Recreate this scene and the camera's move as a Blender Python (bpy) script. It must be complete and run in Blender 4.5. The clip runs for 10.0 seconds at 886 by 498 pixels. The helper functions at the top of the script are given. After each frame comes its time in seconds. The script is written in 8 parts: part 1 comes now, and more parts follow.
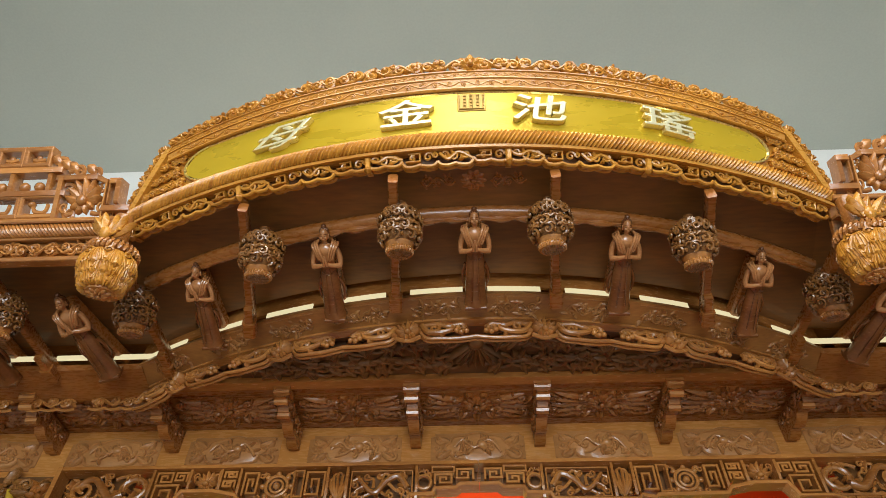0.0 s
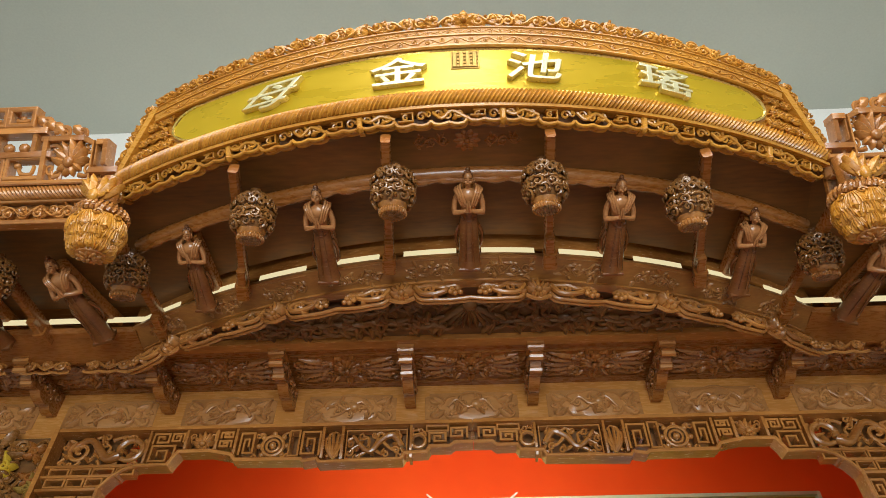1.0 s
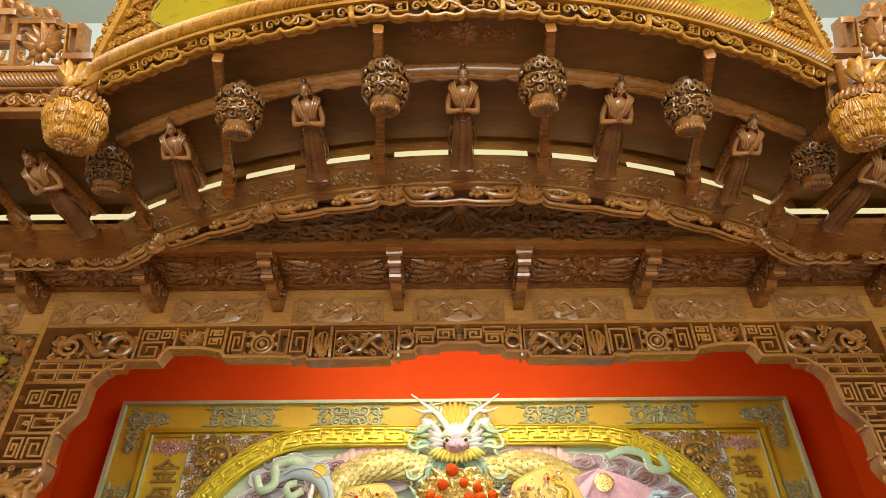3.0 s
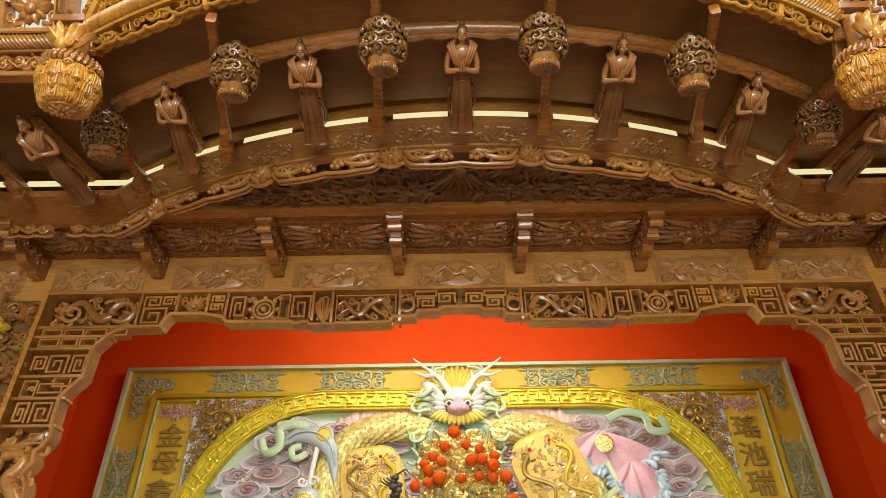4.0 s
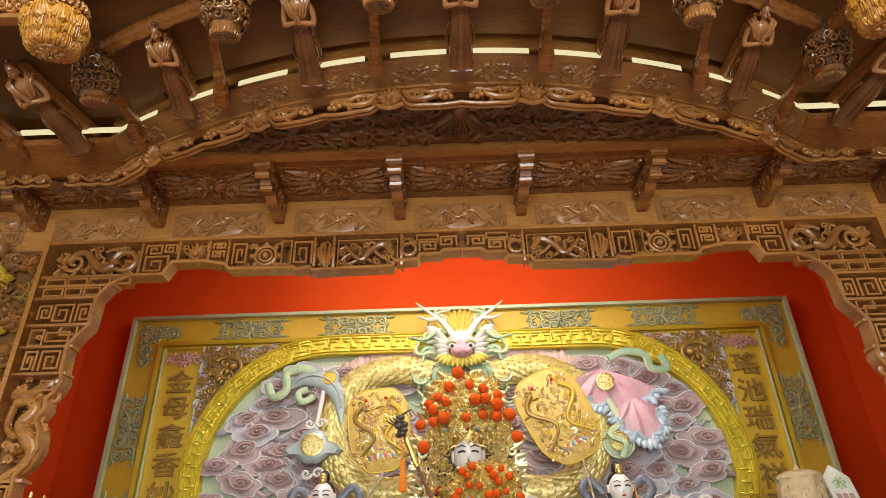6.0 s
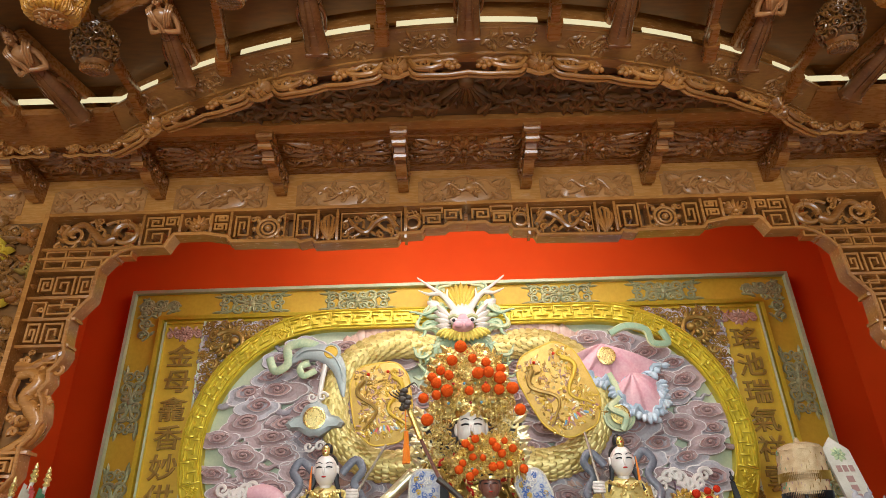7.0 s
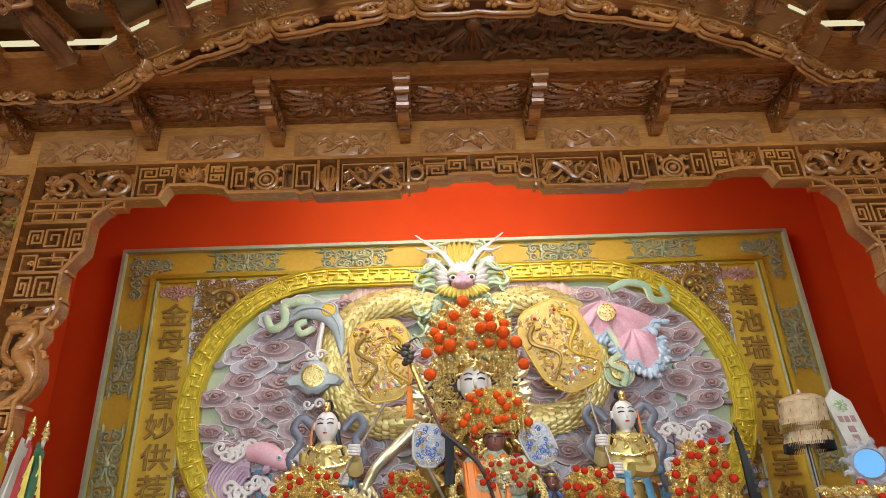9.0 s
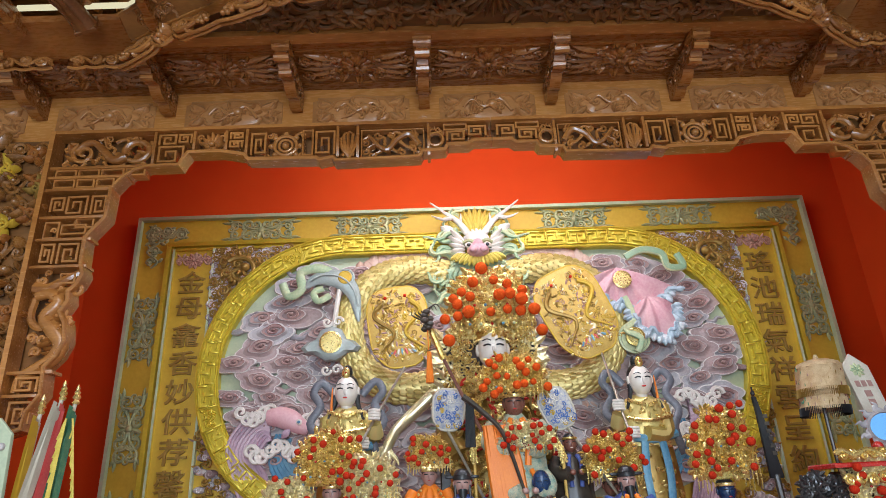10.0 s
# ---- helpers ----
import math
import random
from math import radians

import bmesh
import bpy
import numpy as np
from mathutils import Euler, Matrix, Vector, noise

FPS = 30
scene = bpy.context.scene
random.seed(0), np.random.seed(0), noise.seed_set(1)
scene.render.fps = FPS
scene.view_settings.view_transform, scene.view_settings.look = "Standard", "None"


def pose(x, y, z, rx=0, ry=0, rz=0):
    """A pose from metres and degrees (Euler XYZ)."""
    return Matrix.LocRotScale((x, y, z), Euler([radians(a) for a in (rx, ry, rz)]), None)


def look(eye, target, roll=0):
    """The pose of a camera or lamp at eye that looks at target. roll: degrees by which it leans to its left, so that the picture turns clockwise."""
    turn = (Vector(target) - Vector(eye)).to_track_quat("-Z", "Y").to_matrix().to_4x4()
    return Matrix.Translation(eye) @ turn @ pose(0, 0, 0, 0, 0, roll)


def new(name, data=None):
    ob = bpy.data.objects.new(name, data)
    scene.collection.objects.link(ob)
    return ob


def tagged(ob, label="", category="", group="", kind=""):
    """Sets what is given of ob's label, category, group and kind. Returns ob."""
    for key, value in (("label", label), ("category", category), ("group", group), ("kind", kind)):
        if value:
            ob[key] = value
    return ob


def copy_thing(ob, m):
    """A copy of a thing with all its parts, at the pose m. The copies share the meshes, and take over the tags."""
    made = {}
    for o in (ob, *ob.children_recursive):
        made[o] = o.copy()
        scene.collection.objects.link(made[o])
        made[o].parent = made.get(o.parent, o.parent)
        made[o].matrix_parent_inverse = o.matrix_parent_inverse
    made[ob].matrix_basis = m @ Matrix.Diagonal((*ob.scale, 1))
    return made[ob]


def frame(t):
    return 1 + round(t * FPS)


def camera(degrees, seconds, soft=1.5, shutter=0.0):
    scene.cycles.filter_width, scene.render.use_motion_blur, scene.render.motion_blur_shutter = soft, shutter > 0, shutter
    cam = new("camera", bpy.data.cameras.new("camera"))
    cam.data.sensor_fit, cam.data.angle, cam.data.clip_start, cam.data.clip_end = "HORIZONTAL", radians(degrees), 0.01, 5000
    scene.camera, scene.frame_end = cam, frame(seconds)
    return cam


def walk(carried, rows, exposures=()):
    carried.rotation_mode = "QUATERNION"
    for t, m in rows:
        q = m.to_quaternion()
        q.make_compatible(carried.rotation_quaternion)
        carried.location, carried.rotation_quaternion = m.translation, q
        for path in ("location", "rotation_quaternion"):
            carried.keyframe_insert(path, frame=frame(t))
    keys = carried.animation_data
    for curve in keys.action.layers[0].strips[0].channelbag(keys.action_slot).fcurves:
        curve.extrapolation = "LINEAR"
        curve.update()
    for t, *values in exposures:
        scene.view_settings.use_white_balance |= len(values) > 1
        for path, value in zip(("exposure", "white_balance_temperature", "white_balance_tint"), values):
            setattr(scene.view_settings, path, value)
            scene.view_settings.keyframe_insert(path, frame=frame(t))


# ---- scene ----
cam = camera(69.2, 10.0, soft=0.4)
PATH = [
    (0, (-0.061, 0.258, 1.934), (-0.124, 1.597, 3.419), 0.4),
    (0.5, (-0.064, 0.269, 1.939), (-0.12, 1.644, 3.39), -0.0),
    (1, (-0.066, 0.276, 1.944), (-0.11, 1.7, 3.348), -0.5),
    (1.5, (-0.079, 0.302, 1.939), (-0.102, 1.778, 3.288), -0.9),
    (2, (-0.077, 0.321, 1.933), (-0.091, 1.837, 3.237), -0.9),
    (2.5, (-0.104, 0.326, 1.923), (-0.105, 1.884, 3.176), -0.5),
    (3, (-0.109, 0.347, 1.919), (-0.107, 1.946, 3.12), -0.5),
    (4.5, (-0.1, 0.384, 1.905), (-0.108, 2.062, 2.993), -1.0),
    (5, (-0.107, 0.393, 1.903), (-0.117, 2.091, 2.96), -1.2),
    (5.5, (-0.107, 0.402, 1.897), (-0.119, 2.124, 2.913), -1.7),
    (7, (-0.17, 0.442, 1.884), (-0.166, 2.219, 2.803), -1.8),
    (7.5, (-0.224, 0.485, 1.877), (-0.152, 2.281, 2.755), -3.4),
    (8, (-0.225, 0.527, 1.864), (-0.126, 2.337, 2.709), -3.3),
    (8.5, (-0.193, 0.552, 1.835), (-0.14, 2.367, 2.675), -2.6),
    (9, (-0.293, 0.574, 1.833), (-0.246, 2.393, 2.663), -2.5),
    (9.5, (-0.374, 0.585, 1.83), (-0.33, 2.419, 2.627), -2.9),
    (10, (-0.398, 0.581, 1.817), (-0.366, 2.437, 2.561), -2.4),
]
walk(cam, [(t, look(eye, target, roll)) for t, eye, target, roll in PATH],
     exposures=[(0, -0.05, 6500, 10), (2, 0.0, 6900, 6), (3, 0.08, 6900, 3), (4.5, 0.08, 6950, 3), (5.5, 0.06, 6750, 6), (7.5, 0.0, 6350, 10), (9, 0.0, 6050, 10), (10, -0.05, 5800, 10)])

# ---- light ----
world = bpy.data.worlds.new("hall_air")
world.use_nodes = True
world.node_tree.nodes["Background"].inputs[0].default_value = (0.75, 0.8, 0.9, 1)
world.node_tree.nodes["Background"].inputs[1].default_value = 0.05
scene.world = world


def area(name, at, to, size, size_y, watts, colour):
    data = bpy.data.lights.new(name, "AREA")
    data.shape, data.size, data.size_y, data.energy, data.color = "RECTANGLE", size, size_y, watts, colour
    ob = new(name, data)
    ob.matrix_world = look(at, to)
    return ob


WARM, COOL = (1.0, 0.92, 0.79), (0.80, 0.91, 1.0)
area("hall_lamp", (0, -5.0, 5.5), (0, 1.9, 4.7), 2.2, 0.5, 150, WARM)          # hall lights behind the visitor
area("door_daylight", (0, -6.6, 2.2), (0, 2.0, 3.4), 5.0, 3.4, 640, COOL)      # open doors of the hall
area("niche_lamp", (0, 4.62, 4.95), (0, 6.2, 3.9), 2.4, 0.3, 36, (0.98, 0.96, 0.94))      # strip hidden behind the lattice
area("floor_bounce_fill", (0, -0.6, 6.35), (0, -0.6, 0.0), 4.0, 2.5, 235, (1.0, 0.95, 0.88))  # added unseen fill: lights the floor before the altar to bounce onto the soffits
area("altar_fill", (0, 4.37, 4.44), (0, 5.3, 2.2), 3.8, 0.08, 33, (0.90, 0.96, 1.0))  # added fill hidden behind the beam, brightens the statues
area("cove_lamp", (0, 3.15, 4.95), (0, 3.3, 6.5), 8.0, 0.15, 20, (1.0, 0.97, 0.9))  # strip on top of the canopy

# ---- materials ----


def surface(name, c1, c2, rough=0.5, metal=0.0, scale=6.0, fine=60.0, bump=0.15, coat=0.0, stretch=(1, 1, 1), island=0.0, spec=0.5):
    m = bpy.data.materials.new(name)
    m.use_nodes = True
    t = m.node_tree
    b = t.nodes["Principled BSDF"]
    co = t.nodes.new("ShaderNodeTexCoord")
    mp = t.nodes.new("ShaderNodeMapping")
    mp.inputs["Scale"].default_value = stretch
    t.links.new(co.outputs["Object"], mp.inputs["Vector"])
    n1, n2 = t.nodes.new("ShaderNodeTexNoise"), t.nodes.new("ShaderNodeTexNoise")
    for n, s in ((n1, scale), (n2, fine)):
        n.inputs["Scale"].default_value, n.inputs["Detail"].default_value = s, 4.0
        t.links.new(mp.outputs["Vector"], n.inputs["Vector"])
    add = t.nodes.new("ShaderNodeMath")
    add.operation = "MULTIPLY_ADD"
    add.inputs[1].default_value = 0.4
    t.links.new(n2.outputs[0], add.inputs[0])
    half = t.nodes.new("ShaderNodeMath")
    half.operation = "MULTIPLY"
    half.inputs[1].default_value = 0.6
    t.links.new(n1.outputs[0], half.inputs[0])
    t.links.new(half.outputs[0], add.inputs[2])
    fac = add.outputs[0]
    if island:
        geo = t.nodes.new("ShaderNodeNewGeometry")
        mix = t.nodes.new("ShaderNodeMath")
        mix.operation = "MULTIPLY_ADD"
        mix.inputs[1].default_value = island
        t.links.new(geo.outputs["Random Per Island"], mix.inputs[0])
        off = t.nodes.new("ShaderNodeMath")
        off.operation = "SUBTRACT"
        off.inputs[1].default_value = island / 2
        t.links.new(fac, off.inputs[0])
        t.links.new(off.outputs[0], mix.inputs[2])
        fac = mix.outputs[0]
    ramp = t.nodes.new("ShaderNodeValToRGB")
    ramp.color_ramp.elements[0].position, ramp.color_ramp.elements[1].position = 0.32, 0.68
    ramp.color_ramp.elements[0].color, ramp.color_ramp.elements[1].color = (*c1, 1), (*c2, 1)
    t.links.new(fac, ramp.inputs[0])
    t.links.new(ramp.outputs[0], b.inputs["Base Color"])
    b.inputs["Metallic"].default_value = metal
    b.inputs["Specular IOR Level"].default_value = spec
    rr = t.nodes.new("ShaderNodeMapRange")
    rr.inputs["To Min"].default_value, rr.inputs["To Max"].default_value = max(0.03, rough - 0.1), min(1, rough + 0.12)
    t.links.new(n2.outputs[0], rr.inputs["Value"])
    t.links.new(rr.outputs[0], b.inputs["Roughness"])
    if coat:
        b.inputs["Coat Weight"].default_value, b.inputs["Coat Roughness"].default_value = coat, 0.24
    if bump:
        bp = t.nodes.new("ShaderNodeBump")
        bp.inputs["Strength"].default_value, bp.inputs["Distance"].default_value = bump, 0.004
        t.links.new(add.outputs[0], bp.inputs["Height"])
        t.links.new(bp.outputs[0], b.inputs["Normal"])
    return m


def glow(name, colour, strength):
    m = bpy.data.materials.new(name)
    m.use_nodes = True
    b = m.node_tree.nodes["Principled BSDF"]
    b.inputs["Base Color"].default_value = (0.1, 0.09, 0.06, 1)
    b.inputs["Emission Color"].default_value, b.inputs["Emission Strength"].default_value = (*colour, 1), strength
    return m


WOOD = surface("lacquered_camphor_wood", (0.25, 0.085, 0.017), (0.50, 0.205, 0.048), 0.23, 0, 5, 45, 0.6, 0.65, (0.35, 1.6, 1.6), 0.25)
WOOD_FRONT = surface("oiled_carved_wood", (0.36, 0.135, 0.014), (0.60, 0.27, 0.034), 0.28, 0, 5, 50, 0.6, 0.3, (0.4, 1.4, 1.4), 0.3)
WOOD_RED = surface("red_brown_carved_wood", (0.21, 0.066, 0.012), (0.38, 0.135, 0.027), 0.27, 0, 5, 45, 0.6, 0.45, (0.4, 1.5, 1.5), 0.2)
WOOD_FIGURE = surface("dark_red_figure_wood", (0.11, 0.034, 0.009), (0.22, 0.078, 0.020), 0.22, 0, 5, 45, 0.4, 0.5, (0.4, 1.5, 1.5), 0.2)
WOOD_BAND = surface("dull_brown_band_wood", (0.23, 0.088, 0.020), (0.41, 0.175, 0.042), 0.32, 0, 6, 50, 0.5, 0.4, (0.5, 1.5, 1.5), 0.15)
ROSE = surface("rose_painted_ornament", (0.38, 0.19, 0.13), (0.56, 0.32, 0.24), 0.45, 0, 8, 60, 0.3, island=0.3)
# carved wood darkened: the shade of soffits, recesses and piercings is in the colour
WOOD_SHADED = surface("shade_darkened_wood", (0.075, 0.029, 0.006), (0.24, 0.096, 0.019), 0.5, 0, 2.2, 30, 0.5, 0.15, (0.3, 1.5, 1.5), 0.2)
WOOD_TORSO = surface("red_brown_figure_wood", (0.31, 0.120, 0.038), (0.52, 0.225, 0.078), 0.20, 0, 6, 60, 0.4, 0.6, (0.5, 1.4, 1.4), 0.1)
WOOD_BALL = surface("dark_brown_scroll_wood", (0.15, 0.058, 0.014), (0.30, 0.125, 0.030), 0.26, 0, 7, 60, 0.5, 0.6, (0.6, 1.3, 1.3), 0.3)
WOOD_CARTOUCHE = surface("red_grey_cartouche_wood", (0.35, 0.140, 0.040), (0.55, 0.245, 0.075), 0.32, 0, 6, 50, 0.6, 0.3, (0.5, 1.5, 1.5), 0.15)
WOOD_BEAM = surface("pale_brown_beam_wood", (0.50, 0.200, 0.045), (0.67, 0.305, 0.078), 0.26, 0, 4, 40, 0.55, 0.6, (0.3, 1.6, 1.6), 0.2)
GOLDLEAF = surface("gold_leaf", (0.70, 0.50, 0.14), (0.92, 0.74, 0.32), 0.28, 0.8, 9, 80, 0.3, island=0.4)
GOLDPALE = surface("pale_gold_leaf", (0.78, 0.66, 0.34), (0.95, 0.88, 0.60), 0.3, 0.7, 9, 80, 0.3, island=0.4)
BOARD = surface("yellow_gilt_board", (0.54, 0.36, 0.014), (0.61, 0.41, 0.018), 0.28, 0.4, 0.8, 9, 0.0, 0.2, (0.4, 2, 2))
OCHRE = surface("ochre_gilt_panel", (0.52, 0.318, 0.022), (0.66, 0.432, 0.038), 0.5, 0.15, 3, 30, 0.15)
RINGGOLD = surface("yellow_gilt_ring", (0.58, 0.44, 0.030), (0.76, 0.60, 0.060), 0.32, 0.4, 5, 40, 0.2)
VERDI = surface("grey_green_ornament", (0.25, 0.30, 0.17), (0.50, 0.47, 0.22), 0.45, 0.3, 10, 60, 0.3)
EDGE = surface("pale_green_edge", (0.42, 0.50, 0.30), (0.60, 0.64, 0.42), 0.5, 0.1, 6, 50, 0.2)
REDWALL = surface("red_painted_wall", (0.60, 0.052, 0.004), (0.72, 0.082, 0.007), 0.75, 0, 1.5, 120, 0.15, spec=0.15)
PLASTER = surface("grey_painted_plaster", (0.35, 0.38, 0.34), (0.41, 0.44, 0.39), 0.8, 0, 0.8, 60, 0.1)
WHITE = surface("white_painted_plaster", (0.76, 0.76, 0.74), (0.82, 0.82, 0.80), 0.8, 0, 1.2, 60, 0.1)
STONE = surface("polished_floor_stone", (0.32, 0.26, 0.20), (0.42, 0.35, 0.28), 0.4, 0, 2, 40, 0.05)
CLOUD_A = surface("mauve_painted_cloud", (0.20, 0.130, 0.125), (0.44, 0.325, 0.305), 0.40, 0, 7, 60, 0.4, island=0.3)
CLOUD_B = surface("pale_cloud_edge", (0.50, 0.43, 0.42), (0.72, 0.66, 0.62), 0.5, 0, 9, 60, 0.2, island=0.4)
CLOUD_C = surface("grey_lilac_cloud", (0.23, 0.21, 0.225), (0.48, 0.44, 0.44), 0.40, 0, 7, 60, 0.4, island=0.3)
CLOUD_D = surface("rose_cloud_curl", (0.28, 0.16, 0.145), (0.47, 0.31, 0.27), 0.4, 0, 9, 60, 0.2, island=0.4)
CELADON = surface("celadon_ground", (0.40, 0.47, 0.32), (0.56, 0.60, 0.42), 0.55, 0, 4, 60, 0.2)
SCALE_GOLD = surface("golden_scales", (0.48, 0.35, 0.085), (0.74, 0.59, 0.22), 0.34, 0.35, 12, 80, 0.3, island=0.5)
LEAFGREEN = surface("celadon_carving", (0.28, 0.40, 0.24), (0.62, 0.64, 0.36), 0.45, 0.05, 8, 60, 0.3, island=0.5)
STEEL = surface("grey_blue_paint", (0.28, 0.32, 0.30), (0.42, 0.46, 0.42), 0.4, 0.2, 8, 60, 0.2)
PINK = surface("pink_painted_carving", (0.62, 0.28, 0.32), (0.78, 0.50, 0.50), 0.5, 0, 5, 50, 0.2)
PEACH = surface("peach_painted_fin", (0.46, 0.28, 0.21), (0.66, 0.46, 0.36), 0.45, 0, 8, 60, 0.3, island=0.3)
ICEBLUE = surface("pale_blue_leaf_edge", (0.36, 0.45, 0.52), (0.58, 0.64, 0.66), 0.45, 0, 8, 60, 0.3, island=0.4)
TEAL = surface("blue_painted_carving", (0.08, 0.24, 0.38), (0.22, 0.42, 0.52), 0.5, 0, 6, 60, 0.2, island=0.5)
SHELL = surface("ivory_white_paint", (0.66, 0.60, 0.52), (0.80, 0.74, 0.66), 0.4, 0, 8, 60, 0.2)
SKIN = surface("white_lacquered_face", (0.74, 0.66, 0.58), (0.80, 0.72, 0.64), 0.3, 0, 4, 50, 0.05, 0.3)
SKIN_RED = surface("red_brown_face", (0.16, 0.06, 0.04), (0.24, 0.09, 0.06), 0.3, 0, 8, 50, 0.1, 0.3)
SKIN_ROSE = surface("rose_brown_face", (0.36, 0.20, 0.17), (0.46, 0.27, 0.23), 0.35, 0, 8, 50, 0.1, 0.2)
SKIN_BLUE = surface("blue_black_face", (0.01, 0.03, 0.09), (0.02, 0.06, 0.16), 0.25, 0, 8, 50, 0.1, 0.3)
SKIN_DARK = surface("smoke_black_face", (0.02, 0.018, 0.018), (0.05, 0.045, 0.045), 0.3, 0, 8, 50, 0.1, 0.3)
BLACK = surface("black_paint", (0.01, 0.01, 0.012), (0.025, 0.024, 0.026), 0.35, 0, 8, 60, 0.1)
POMPOM = surface("orange_red_wool", (0.62, 0.06, 0.006), (0.80, 0.12, 0.012), 0.95, 0, 30, 300, 0.9, spec=0.1)
POMRED = surface("red_wool", (0.45, 0.022, 0.008), (0.62, 0.045, 0.012), 0.95, 0, 30, 300, 0.9, spec=0.1)
ORANGE = surface("orange_satin", (0.74, 0.165, 0.008), (0.86, 0.245, 0.016), 0.45, 0, 6, 90, 0.3)
YCLOTH = surface("gold_embroidered_cloth", (0.52, 0.30, 0.05), (0.74, 0.50, 0.13), 0.6, 0.1, 14, 160, 0.5)
BLUECLOTH = surface("white_blue_embroidery", (0.18, 0.23, 0.42), (0.68, 0.62, 0.48), 0.7, 0, 42, 160, 0.4)
ROBE_BLUE = surface("blue_robe", (0.03, 0.05, 0.20), (0.08, 0.12, 0.36), 0.55, 0, 12, 100, 0.3)
ROBE_MULTI = surface("embroidered_robe", (0.10, 0.30, 0.28), (0.75, 0.62, 0.40), 0.6, 0, 26, 120, 0.4)
PALECLOTH = surface("aged_cream_cloth", (0.52, 0.46, 0.36), (0.66, 0.60, 0.50), 0.8, 0, 10, 120, 0.3)
REDCLOTH = surface("rose_red_satin", (0.60, 0.07, 0.07), (0.78, 0.16, 0.14), 0.45, 0, 6, 100, 0.3)
GREENCLOTH = surface("green_embroidery", (0.02, 0.16, 0.11), (0.16, 0.30, 0.14), 0.6, 0, 26, 120, 0.4)
YFRINGE = surface("yellow_fringe", (0.58, 0.44, 0.06), (0.78, 0.62, 0.14), 0.7, 0, 20, 120, 0.4)
REDLACQ = surface("red_lacquer", (0.42, 0.02, 0.015), (0.54, 0.035, 0.025), 0.25, 0, 5, 60, 0.05, 0.4)
DARKWOOD = surface("blackened_wood", (0.025, 0.02, 0.016), (0.07, 0.05, 0.035), 0.35, 0, 8, 60, 0.3, 0.2)
STICK = surface("tarnished_silver_shaft", (0.30, 0.26, 0.20), (0.48, 0.42, 0.33), 0.35, 0.5, 8, 60, 0.2)
STRIP = glow("cove_strip_light", (1.0, 0.86, 0.50), 0.80)
LILAC = surface("lilac_rose_wave_paint", (0.40, 0.26, 0.33), (0.60, 0.45, 0.50), 0.5, 0, 8, 60, 0.3, island=0.5)
SLATE = surface("dark_grey_ribbon", (0.08, 0.085, 0.10), (0.20, 0.20, 0.23), 0.4, 0, 8, 60, 0.2, 0.2)
BRONZE = surface("dull_bronze_gilding", (0.26, 0.15, 0.03), (0.42, 0.26, 0.055), 0.35, 0.4, 8, 60, 0.3)
TANCLOTH = surface("tan_brocade_cloth", (0.42, 0.27, 0.12), (0.62, 0.46, 0.27), 0.7, 0, 22, 140, 0.5)
MIRROR = surface("mirror_glass", (0.022, 0.048, 0.085), (0.028, 0.055, 0.095), 0.06, 1.0, 1, 5, 0)

# ---- mesh tools ----


def bent(pts, n):
    """Points on a smooth curve through pts."""
    out = []
    for i in range(len(pts) - 1):
        p0, p1, p2, p3 = (pts[max(0, min(len(pts) - 1, i + d))] for d in (-1, 0, 1, 2))
        for j in range(n):
            q = j / n
            out.append(0.5 * (2 * p1 + (p2 - p0) * q + (2 * p0 - 5 * p1 + 4 * p2 - p3) * q * q + (3 * p1 - p0 - 3 * p2 + p3) * q ** 3))
    return out + [pts[-1]]


